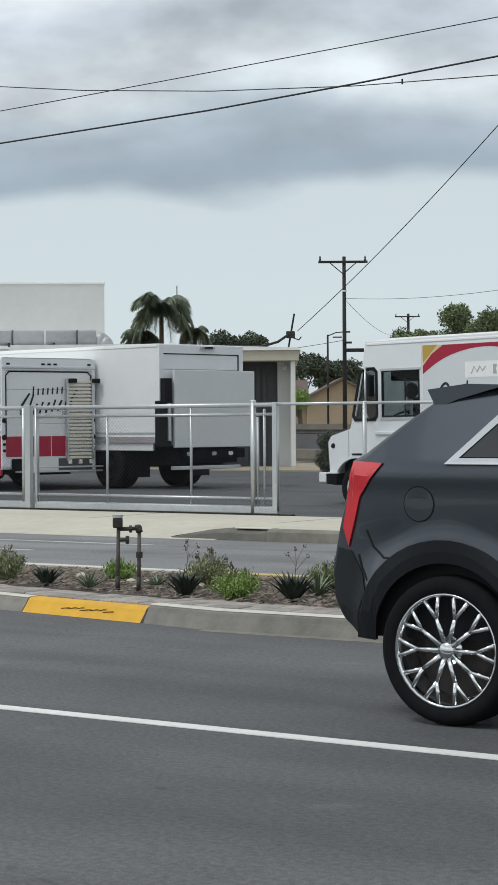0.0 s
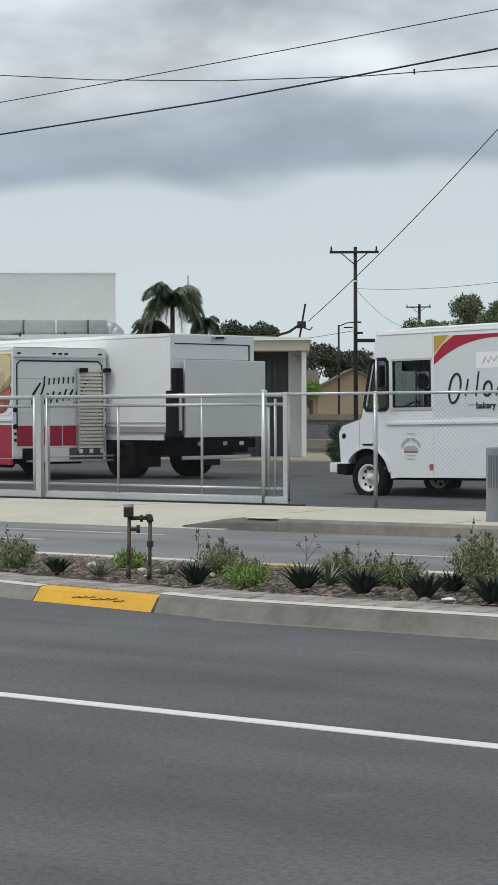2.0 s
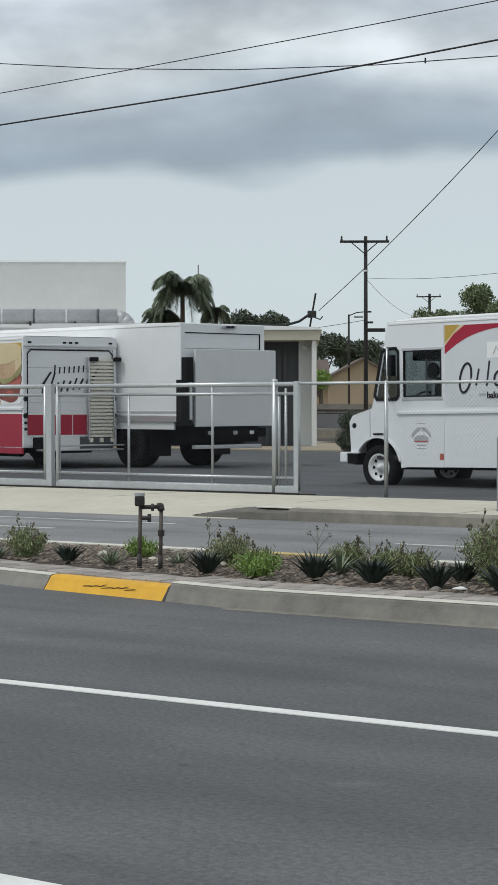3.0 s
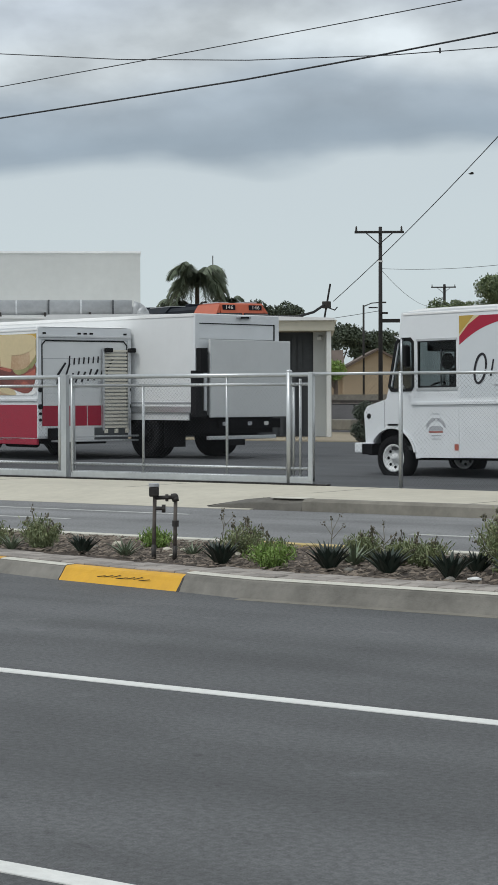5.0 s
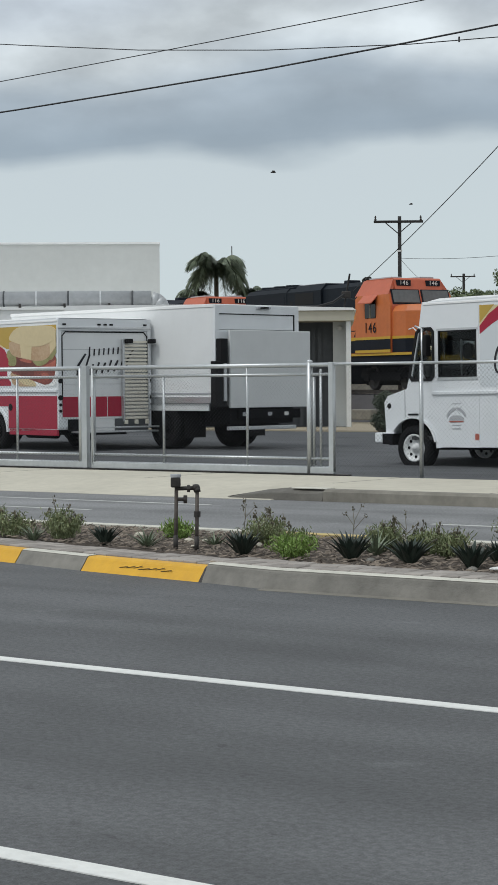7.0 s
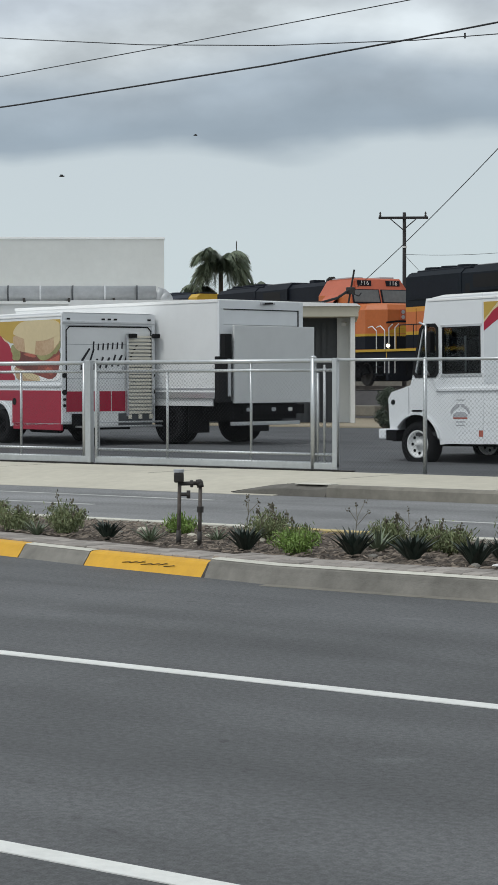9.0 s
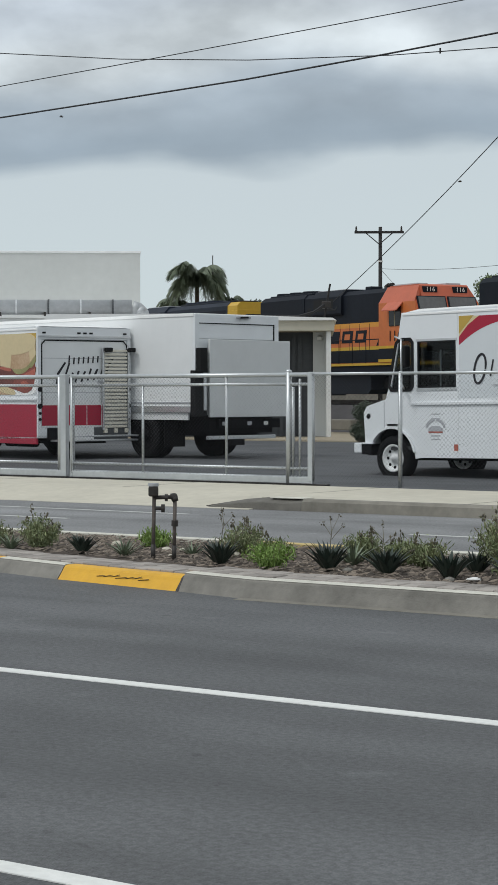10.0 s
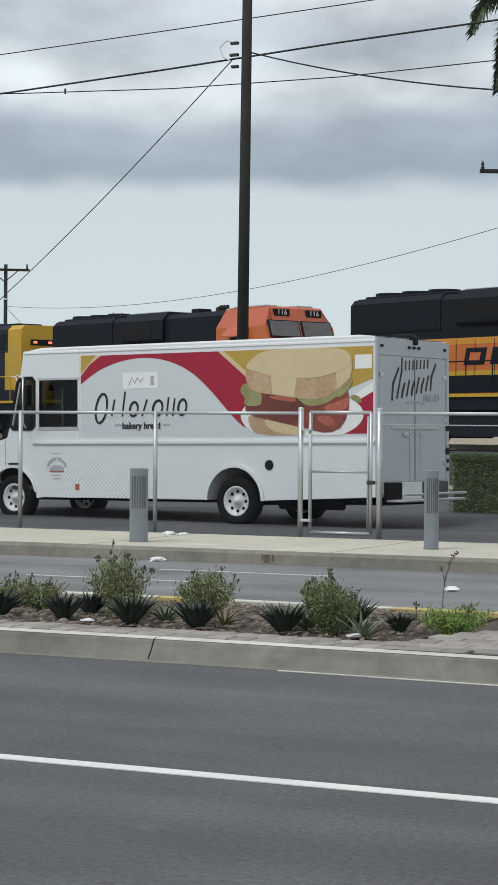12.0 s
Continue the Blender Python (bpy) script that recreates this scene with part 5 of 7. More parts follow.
def locomotive(number, hood, base, cab_front, label, group="locomotives of the train"):
    """Origin: rail level under the top of the cab's front. Travels towards +x; the side seen is -y."""
    g = thing("locomotive", pose(0, 0, 0), label, "locomotive", group)
    fwd = cab_front
    s = 1 if fwd else -1
    xf, xr = (3.2, -15.1)
    part("frame", B(xr, xf, -1.45, 1.45, 1.05, 1.50, 0.02), "lo_black", g, "black underframe")
    part("sill_stripe", B(xr, xf, -1.508, -1.50, 1.46, 1.56), "lo_yellow", g, "yellow sill stripe")
    part("walkway", B(xr, xf, -1.5, 1.5, 1.50, 1.56), "lo_black", g)
    part("fuel_tank", slab([(-9.4, 1.04), (-3.6, 1.04), (-3.6, 0.45), (-3.9, 0.25), (-9.1, 0.25), (-9.4, 0.45)], -1.3, 1.3), "lo_black", g, "black fuel tank")
    for x in (-0.9, -11.6):
        bogie(g, x)
    for x in (xf, xr):
        k = 1 if x > 0 else -1
        part("pilot", B(x - 0.06, x + 0.06, -1.4, 1.4, 0.25, 1.2, 0.02), "lo_black", g, "black pilot plate")
        part("coupler", B(x, x + 0.28 * k, -0.15, 0.15, 0.75, 1.0, 0.05), "iron", g)
    # hood
    hx0, hx1 = (-14.3, -2.6) if fwd else (-11.5, 1.6)
    bx = (hx0, hx1)
    part("hood_lower", B(*bx, -0.98, 0.98, 1.56, 3.30, 0.03), base, g, "lower hood side doors")
    part("hood_upper", slab([(-0.98, 3.30), (0.98, 3.30), (0.98, 4.52), (0.80, 4.70), (-0.80, 4.70), (-0.98, 4.52)], -bx[1], -bx[0]), hood, g, "dark upper hood").matrix_local = Matrix(((0, -1, 0, 0), (1, 0, 0, 0), (0, 0, 1, 0), (0, 0, 0, 1)))
    if fwd:
        part("lower_stripe", B(bx[0], bx[1], -0.986, -0.98, 1.60, 2.14), "lo_black", g, "black lower band")
        part("lower_stripe", B(bx[0], bx[1], -0.986, -0.98, 2.14, 2.28), "lo_yellow", g)
        part("upper_stripe", B(bx[0], bx[1], -0.986, -0.98, 3.10, 3.30), "lo_gold", g, "golden band under the dark hood")
    n = 14
    for i in range(1, n):
        x = bx[0] + (bx[1] - bx[0]) * i / n
        part("door_seam", B(x - 0.012, x + 0.012, -0.99, -0.98, 2.05, 3.25), "lo_black", g)
    # radiator flare, fans and stacks
    rx = (hx0 + 0.2, hx0 + 4.3) if fwd else (hx0 + 5.8, hx1 - 1.0)
    part("radiator_flare", slab([(-0.985, 3.55), (-1.0, 3.60), (-1.0, 4.54), (-0.83, 4.73), (0.83, 4.73), (1.0, 4.54), (1.0, 3.60), (0.985, 3.55)], -rx[1], -rx[0]), hood, g, "flared radiator section").matrix_local = Matrix(((0, -1, 0, 0), (1, 0, 0, 0), (0, 0, 1, 0), (0, 0, 0, 1)))
    part("radiator_grille", B(rx[0] + 0.2, rx[1] - 0.2, -1.006, -0.998, 3.66, 4.34), "lo_black", g, "dark radiator grille")
    part("fan_deck", B(rx[0] + 0.1, rx[1] + 0.1, -0.62, 0.62, 4.70, 4.82, 0.05), "lo_black", g, "raised fan deck")
    for i in range(3):
        x = rx[0] + 0.75 + i * 1.25
        part("roof_fan", lathe([(0.0, 0.0), (0.52, 0.0), (0.55, 0.04), (0.55, 0.16)], 20), hood, g).matrix_local = pose(x, 0, 4.93, -90, 0, 0)
    ex = -8.2
    part("blower_box", slab([(-1.06, 3.70), (-1.10, 3.78), (-1.10, 4.50), (-0.82, 4.80), (0.82, 4.80), (1.10, 4.50), (1.10, 3.78), (1.06, 3.70)], -(ex + 1.7), -(ex - 1.0)), hood, g, "projecting blower housing").matrix_local = Matrix(((0, -1, 0, 0), (1, 0, 0, 0), (0, 0, 1, 0), (0, 0, 0, 1)))
    part("blower_cover", B(ex - 0.9, ex + 1.6, -0.80, 0.80, 4.79, 4.83, 0.01), "ink_pale", g, "pale grey top cover")
    part("exhaust_outlet", B(ex + 2.4, ex + 2.9, -0.3, 0.3, 4.66, 4.90, 0.05), "lo_black", g)
    part("louvre_panel", B(ex - 0.75, ex + 1.0, -1.108, -1.098, 3.90, 4.42), "black", g, "black intake grille")
    part("louvre_panel", B(rx[0] - 0.0 + 4.4, rx[0] + 5.6, -0.992, -0.98, 3.5, 4.1), "black", g)
    for i in range(3):
        part("horn", T((ex + 3.6 + i * 0.18, 0.0, 4.88), (ex + 3.95 + i * 0.18, -0.05, 4.90), 0.04, 0.09, 8), "iron", g)
    part("horn_bracket", B(ex + 3.6, ex + 4.1, -0.06, 0.06, 4.66, 4.88), "iron", g)
    rails_along(g, bx[0] + 0.2, bx[1] - 0.1, -1.42, 1.56, 2.55, 10, "lo_black" if fwd else "lo_yellow")
    if fwd:
        # cab and nose
        cabp = [(-2.6, 1.56), (-2.6, 4.45), (-2.3, 4.72), (-0.10, 4.72), (0.0, 4.66), (0.38, 3.55), (0.38, 1.56)]
        c = part("cab", slab(cabp, -1.16, 1.16), "lo_red", g, "red-orange cab roof and front")
        part("cab_side", slab([(-2.6, 1.56), (-2.6, 4.02), (0.20, 4.02), (0.36, 3.50), (0.36, 1.56)], -1.53, 1.53), "lo_orange", g, "orange cab side")
        bmr = bmesh.new()
        for sy in (-1, 1):
            q = [(-2.6, sy * 1.53, 4.02), (0.20, sy * 1.53, 4.02), (-0.04, sy * 1.15, 4.69), (-2.5, sy * 1.15, 4.69)]
            vs = [bmr.verts.new(p) for p in q]
            vi = [bmr.verts.new((p[0], p[1] * 0.9, p[2] - 0.1)) for p in q]
            bmr.faces.new(vs), bmr.faces.new(vi[::-1])
            for i in range(4):
                bmr.faces.new((vs[i], vs[(i + 1) % 4], vi[(i + 1) % 4], vi[i]))
        part("cab_roof_slope", bmr, "lo_red", g, "sloping orange roof edge")
        for y0, y1 in ((-1.36, -0.10), (0.10, 1.36)):
            # the grey of the reflected sky is put into the pane's colour
            w = part("windshield", B(-0.03, 0.02, y0, y1, 0.0, 0.56, 0.01), "loco_glass", g, "windscreen pane coloured grey for reflected sky")
            w.matrix_local = pose(0.385, 0, 3.66, 0, -19.4, 0)
            part("windshield_frame", B(-0.05, -0.015, y0 - 0.06, y1 + 0.06, -0.05, 0.61, 0.01), "lo_black", g).matrix_local = pose(0.395, 0, 3.66, 0, -19.4, 0)
        part("front_panel", slab([(0.10, 1.56), (0.39, 1.56), (0.39, 3.52), (0.20, 4.06), (0.05, 4.06)], -1.45, 1.45), "lo_red", g)
        part("side_window", B(-1.75, -0.85, -1.545, -1.53, 3.05, 3.85, 0.02), "black_gloss", g, "dark cab side window")
        part("window_post", B(-1.34, -1.28, -1.552, -1.54, 3.05, 3.85), "drygrass", g)
        part("sun_shade", plate([(-1.53, 4.02), (-1.84, 3.70), (-1.84, 3.66), (-1.53, 3.96)], -1.90, -0.70), "lo_red", g, "small orange sun shade over the window")
        part("nose", nose_loft([(1.56, 0.0), (3.28, 0.0), (3.50, 0.14), (3.56, 0.34)]), "lo_orange", g, "broad orange nose with chamfered corners")
        part("nose_band", nose_loft([(1.58, -0.012), (2.14, -0.012)]), "lo_black", g, "black band round the nose")
        part("nose_stripe", nose_loft([(2.14, -0.018), (2.25, -0.018)]), "lo_yellow", g, "yellow stripe round the nose")
        part("cab_band", B(-2.6, 0.36, -1.538, -1.53, 1.70, 2.14), "lo_black", g)
        part("cab_stripe", B(-2.6, 0.36, -1.545, -1.53, 2.14, 2.25), "lo_yellow", g)
        part("cab_stripe", B(-2.6, 0.36, -1.545, -1.53, 1.58, 1.70), "lo_yellow", g)
        part("nose_emblem", plate([(-0.9, 2.28), (0.9, 2.28), (0.0, 2.62)], 2.155, 2.168), "lo_yellow", g, "yellow wing mark")
        strokes("nose_mark", [[(-0.8, 2.72), (-0.3, 2.78)], [(-0.25, 2.78), (0.25, 2.78)], [(0.3, 2.78), (0.8, 2.72)]], 0.11, pose(2.172, 0, 0, 0, 0, 90), "lo_black", g)
        part("headlight_housing", B(2.14, 2.185, -0.13, 0.13, 2.84, 3.30, 0.02), "lo_red", g)
        for z in (2.96, 3.18):
            part("headlight", T((2.15, 0, z), (2.205, 0, z), 0.085, n=14), "ink_pale", g, "small unlit headlight")
        for y in (-1.1, 1.1):
            part("ditch_light", T((2.72, y, 1.72), (2.82, y, 1.72), 0.07, n=14), "lamp_on", g, "lit ditch light")
            part("ditch_light_bracket", B(2.61, 2.73, y - 0.14, y + 0.14, 1.56, 1.88, 0.01), "lo_black", g)
        for y in (-0.72, 0.72):
            nb = part("number_board", B(0.0, 0.115, y - 0.34, y + 0.34, 4.38, 4.62, 0.01), "lo_black", g, "black number board")
            for k, ch in enumerate(number):
                words("digit", ch, 0.26, pose(0.122, y + (k - 1) * 0.15, 4.50, 90, 0, 90), "paper", g)
        for k, ch in enumerate(number):
            words("digit", ch, 0.62, pose(-1.3 + (k - 1) * 0.36, -1.55, 2.62, 90, 0, 0), "lo_black", g, "dark digit of the road number")
        for x in (2.35, 3.05):
            part("grab_rail", bent(bmesh.new(), [(x, -1.42, 0.55), (x, -1.42, 2.35), (x - 0.35, -1.42, 2.55), (x - 0.7, -1.42, 2.50)], 0.025, 6), "paper", g, "pale bent grab rail")
        for z in (0.45, 0.80, 1.15):
            part("step", B(2.4, 3.0, -1.5, -1.25, z, z + 0.04), "lo_black", g)
        part("front_handrail", bent(bmesh.new(), [(3.1, -0.9, 1.56), (3.1, -0.9, 2.45), (3.1, 0.9, 2.45), (3.1, 0.9, 1.56)], 0.022, 6), "lo_yellow", g)
        part("roof_plate", B(-2.3, -0.5, -1.0, -0.45, 4.71, 4.79, 0.02), "ink_pale", g, "pale dusty roof unit")
        part("roof_plate", B(-1.5, -0.3, 0.3, 1.0, 4.71, 4.80, 0.02), "ink_pale", g, "pale dusty roof unit")
        part("coupling_hose", bent(bmesh.new(), [(3.26, -0.5, 1.0), (3.4, -0.5, 0.7), (3.3, -0.5, 0.4)], 0.03, 6), "black", g)
        part("front_sill", B(3.2, 3.27, -1.45, 1.45, 1.20, 1.42, 0.01), "lo_yellow", g, "yellow front sill")
        # maker's mark on the hood side as four plain slanted blocks
        for i, x in enumerate((-8.95, -7.80, -6.65, -5.50)):
            w_, h = 0.90, 0.52
            zc = 2.72
            q = [(x, zc - h / 2), (x + w_, zc - h / 2), (x + w_ + 0.12, zc + h / 2), (x + 0.12, zc + h / 2)]
            hole = [(x + 0.24, zc - 0.12), (x + w_ - 0.20, zc - 0.12), (x + w_ - 0.14, zc + 0.12), (x + 0.30, zc + 0.12)]
            part("brand_block", slab(q, -0.992, -0.982), "lo_black", g, "dark slanted block of the brand mark")
            if i % 2 == 0 or i == 3:
                part("brand_block_gap", slab(hole, -0.997, -0.992), base, g)
        part("swoosh", slab([(-3.7, 2.3), (-3.5, 2.3), (-3.0, 3.05), (-3.2, 3.05)], -0.992, -0.982), "lo_black", g)
        part("rear_end", B(-14.32, -14.3, -0.9, 0.9, 2.0, 3.3), base, g)
        part("rear_lamp", B(-14.36, -14.32, -0.15, 0.15, 4.0, 4.2, 0.02), "lo_black", g)
        for x in (-14.95, -14.45):
            part("grab_rail", bent(bmesh.new(), [(x, -1.42, 0.55), (x, -1.42, 2.45), (x + 0.3, -1.42, 2.6)], 0.025, 6), "paper", g, "pale bent grab rail")
    else:
        part("end_panel", B(1.60, 1.66, -0.985, 0.985, 1.56, 4.34, 0.02), "lo_yellow", g, "yellow hood end")
        part("end_side", B(0.35, 1.655, -0.995, 0.995, 2.02, 4.30, 0.02), "lo_yellow", g, "yellow hood end side")
        part("end_top", slab([(-0.99, 4.30), (0.99, 4.30), (0.99, 4.53), (0.81, 4.71), (-0.81, 4.71), (-0.99, 4.53)], -1.655, -0.35), "lo_yellow", g).matrix_local = Matrix(((0, -1, 0, 0), (1, 0, 0, 0), (0, 0, 1, 0), (0, 0, 0, 1)))
        part("lamp_box", B(1.66, 1.72, -0.55, 0.55, 3.88, 4.12, 0.02), "lo_black", g, "black lamp box")
        for y in (-0.36, 0.36):
            part("marker_light", B(1.72, 1.735, y - 0.09, y + 0.09, 3.95, 4.05, 0.01), "lamp_red", g, "lit marker light")
            part("number_glass", B(1.72, 1.728, y - 0.16, y + 0.16, 3.90, 4.10), "black", g)
        part("emblem", slab(ring(1.0, 3.62, 0.30, 0.30, 0, 345, 18), -1.0, -0.995), "gold", g, "faded round emblem")
        for i, z in enumerate((3.02, 2.80, 2.55)):
            part("small_bar", B(0.6, 1.4, -1.0, -0.995, z, z + 0.09), "gold", g)
        strokes("side_mark", [ring(-3.0 - 1.3 * i, 2.7, 0.35, 0.5, 40, 320, 10) for i in range(4)], 0.16, pose(0, -0.99, 0), "lo_yellow", g, "tall yellow brand strokes")
        part("cab", slab([(-14.0, 1.56), (-14.0, 4.2), (-13.6, 4.6), (-11.9, 4.6), (-11.5, 4.2), (-11.5, 1.56)], -1.5, 1.5), "lo_yellow", g, "yellow cab at the trailing end")
        part("cab_window", B(-13.6, -12.0, -1.515, -1.5, 3.2, 3.95, 0.02), "dglass", g)
        part("pale_panel", B(-8.6, -8.3, -0.995, -0.98, 3.55, 4.2), "paper", g)
        for x in (2.2, 2.9, 1.9):
            part("grab_rail", bent(bmesh.new(), [(x, -1.42, 0.6), (x, -1.42, 2.2), (x - 0.3, -1.42, 2.55), (x - 0.75, -1.42, 2.55)], 0.025, 6), "paper" if x > 2 else "lo_yellow", g, "pale bent grab rail")
        part("end_handrail", bent(bmesh.new(), [(3.1, -1.2, 1.56), (3.1, -1.2, 2.5), (3.1, 1.2, 2.5), (3.1, 1.2, 1.56)], 0.022, 6), "lo_yellow", g)
        part("front_sill", B(3.2, 3.27, -1.45, 1.45, 1.15, 1.45, 0.01), "lo_yellow", g)
    return g


LOCOS = [
    (locomotive("146", "lo_green", "lo_orange", True, "orange and dark green leading locomotive on the raised track"), 18.35),
    (locomotive("116", "lo_black", "lo_orange", True, "orange and black locomotive coupled second in the train"), 0.0),
    (locomotive("", "lo_blue", "lo_blue", False, "dark blue and yellow locomotive running hood first at the rear"), -18.35),
]


# ---- poles, wires, buildings and trees beyond the yard ----
def utility_pole(x, y, h, r, label, arm=None, lean=(0, 0), base=0.0):
    g = thing("utility_pole", pose(x, y, base), label, "utility pole")
    part("pole", T((0, 0, -0.3), (lean[0], lean[1], h), r * 1.15, r * 0.85, 14), "wood", g, smooth=True)
    if arm:
        z, half, yaw = arm
        a = part("crossarm", B(-half, half, -0.06, 0.06, -0.06, 0.06, 0.01), "wood", g, "weathered timber crossarm")
        a.matrix_local = pose(lean[0], lean[1] - r, z, 0, 0, yaw)
        for x_ in (-half * 0.93, half * 0.90):
            part("insulator", lathe([(0.0, 0.0), (0.05, 0.0), (0.06, 0.06), (0.03, 0.10), (0.055, 0.14), (0.02, 0.24)], 8), "iron", a).matrix_local = pose(x_, 0, 0.06, 90, 0, 0)
        for s in (-1, 1):
            part("brace", T((s * half * 0.55, -0.05, -0.03), (0, -0.05, -0.6), 0.025, n=6), "wood", a)
    return g


p_near = utility_pole(-17.86, 38.06, 13.5, 0.115, "tall dark timber utility pole behind the van", lean=(0.09, 0.0))
for z, d in ((9.55, 0.18), (9.80, 0.16), (9.30, 0.14)):
    part("clamp", B(-d - 0.1, -0.08, -0.14, -0.06, z - 0.03, z + 0.03, 0.01), "iron", p_near, "dark cable clamp")
part("cable_loop", bent(bmesh.new(), [(-0.12, -0.12, 9.8), (-0.35, -0.14, 9.86), (-0.50, -0.14, 9.72), (-0.42, -0.14, 9.52), (-0.25, -0.12, 9.42)], 0.014, 6), "paper", p_near)
p_far = utility_pole(-52.08, 83.32, 9.75, 0.102, "distant dark utility pole with a crossarm", (9.48, 1.22, 34.8))
for z, a, b, hh in ((5.10, 0.10, 1.05, 0.09), (5.48, 0.05, 0.45, 0.05), (5.75, -0.5, -0.05, 0.03)):
    part("bracket", B(a, b, -0.06, 0.06, z - hh, z + hh, 0.01), "wood", p_far, "dark fitting on the pole").matrix_local = pose(0, -0.16, 0, 0, 0, 34.8)
part("pole_band", T((0, 0, 8.0), (0, 0, 8.08), 0.125, n=12), "paper", p_far, "pale band round the pole")
utility_pole(-100.9, 173.6, 12.5, 0.16, "far utility pole with a short crossarm", (12.2, 1.25, 30))
p_thin = utility_pole(-80.7, 126.7, 8.2, 0.085, "thin far pole with a short lamp arm")
part("lamp_arm", bent(bmesh.new(), [(0, 0, 8.1), (0.5, 0.35, 8.35), (1.0, 0.7, 8.4)], 0.04, 6), "iron", p_thin)
part("lamp_head", B(-0.25, 0.25, -0.1, 0.1, -0.06, 0.06, 0.02), "iron", p_thin, "dark street-lamp head").matrix_local = pose(1.2, 0.84, 8.4, 0, 0, 35)
utility_pole(-18.0, 58.2, 9.9, 0.14, "utility pole with an angled crossarm", (9.55, 1.2, 30))


def wire(name, pts, r, label):
    """A hanging cable drawn as short straight lengths through a few points."""
    bm = bmesh.new()
    rings = []
    for i, p in enumerate(pts):
        d = (Vector(pts[min(i + 1, len(pts) - 1)]) - Vector(pts[max(i - 1, 0)])).normalized()
        s = d.cross(Vector((0, 0, 1))).normalized()
        u = s.cross(d)
        rings.append([bm.verts.new(Vector(p) + (s * math.cos(k * 1.2566) + u * math.sin(k * 1.2566)) * r) for k in range(5)])
    for a, b in zip(rings, rings[1:]):
        for k in range(5):
            bm.faces.new((a[k], a[(k + 1) % 5], b[(k + 1) % 5], b[k]))
    return tagged(part(name, bm, "cable", label=label, smooth=True), category="cable")


def sagged(a, b, sag, n=14):
    a, b = Vector(a), Vector(b)
    return [a.lerp(b, i / n) - Vector((0, 0, 4 * sag * (i / n) * (1 - i / n))) for i in range(n + 1)]


def strung(y, f, x0=-75.0, x1=12.0, n=22):
    return [(x0 + (x1 - x0) * i / n, y, f(x0 + (x1 - x0) * i / n)) for i in range(n + 1)]


wire("overhead_cable", strung(38.1, lambda x: 9.56 + 0.040 * (x + 34.25) + 0.0004 * (x + 34.25) ** 2), 0.012, "thin black overhead cable between poles")
wire("overhead_cable", strung(38.0, lambda x: float(np.interp(x, (-75, -36, -34.26, -26.48, -19.96, -17.76, -12.25, 12), (7.9, 8.66, 8.71, 8.96, 9.34, 9.52, 9.83, 11.2)))), 0.022, "thick black overhead cable bundle between poles")
wire("overhead_cable", strung(38.2, lambda x: 8.955 + 0.0043 * (x + 17.2) ** 2 if x > -34.3 else 10.21 - 0.145 * (x + 34.3)), 0.012, "thin black overhead cable with a deep sag")
bm = T((-22.2, 38.0, 9.12), (-22.2, 38.0, 9.0), 0.02, n=6)
tagged(part("cable_tag", bm, "cable", label="small dark clip hanging on a cable"), category="clip")
wire("service_cable", sagged((-18.1, 38.0, 9.46), (-34.25, 52.01, 4.405), 0.22), 0.012, "service cable running down to the shed")
wire("service_cable", sagged((-17.7, 38.1, 9.6), (-8.5, 33.2, 7.35), 0.22), 0.016, "service cable sagging away from the pole")
wire("far_cable", sagged((-52.0, 83.35, 7.68), (-10.0, 50.0, 8.7), 1.3, 30), 0.010, "thin black cable far beyond the yard")
wire("far_cable", sagged((-52.1, 83.3, 7.7), (-100.9, 173.6, 10.6), 1.0), 0.012, "thin black cable far beyond the railway")
wire("far_cable", sagged((-52.1, 83.3, 5.6), (-90.0, 110.0, 6.0), 0.4), 0.014, "thin black cable far beyond the railway")

# the shed with its canopy
shed = thing("loading_shed", pose(-34.2, 51.9, 0.0, 0, 0, 34.0), "cream loading shed with an open dark bay behind the trucks", "shed")
part("canopy", B(-9.0, 0.05, -0.05, 6.0, 3.47, 3.80, 0.02), "cream", shed, "deep cream canopy edge")
part("roof", slab([(-9.1, 3.80), (0.12, 3.80), (0.0, 3.88), (-4.5, 4.02), (-9.0, 4.02)], -0.12, 6.0), "white_roof", shed, "pale flat roof")
part("front_wall", B(-0.62, -0.22, 0.95, 1.20, 0.0, 3.47), "stucco", shed)
part("side_wall", B(-0.22, -0.05, 0.25, 6.0, 0.0, 3.47), "stucco", shed)
part("back_wall", B(-9.0, -0.22, 5.8, 6.0, 0.0, 3.47), "stucco", shed)
part("end_wall", B(-9.0, -8.8, 0.25, 5.8, 0.0, 3.47), "stucco", shed)
part("corner_post", B(-0.20, -0.06, 0.06, 0.22, 0.0, 3.47, 0.01), "paper", shed, "white corner post")
part("bay_floor", B(-8.8, -0.22, 0.45, 5.8, 0.0, 0.14), "asphalt_yard", shed)
# Door and ribs coloured dark to stand for the shade inside the open bay
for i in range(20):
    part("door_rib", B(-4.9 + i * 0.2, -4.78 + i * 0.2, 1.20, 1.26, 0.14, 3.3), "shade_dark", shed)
part("roller_door", B(-8.8, -0.62, 1.26, 1.32, 0.14, 3.47), "shade_dark", shed, "ribbed roller door, coloured dark for the bay's shade")
part("lamp", lathe([(0.0, 0.0), (0.08, 0.0), (0.1, 0.1), (0.04, 0.16)], 10), "paper", shed, "small white wall lamp").matrix_local = pose(-0.40, 0.95, 3.2, 90, 0, 0)
mast = part("mast", T((-0.28, 0.1, 3.8), (-0.08, 0.1, 4.95), 0.030, n=8), "wood", shed, "dark leaning service mast")
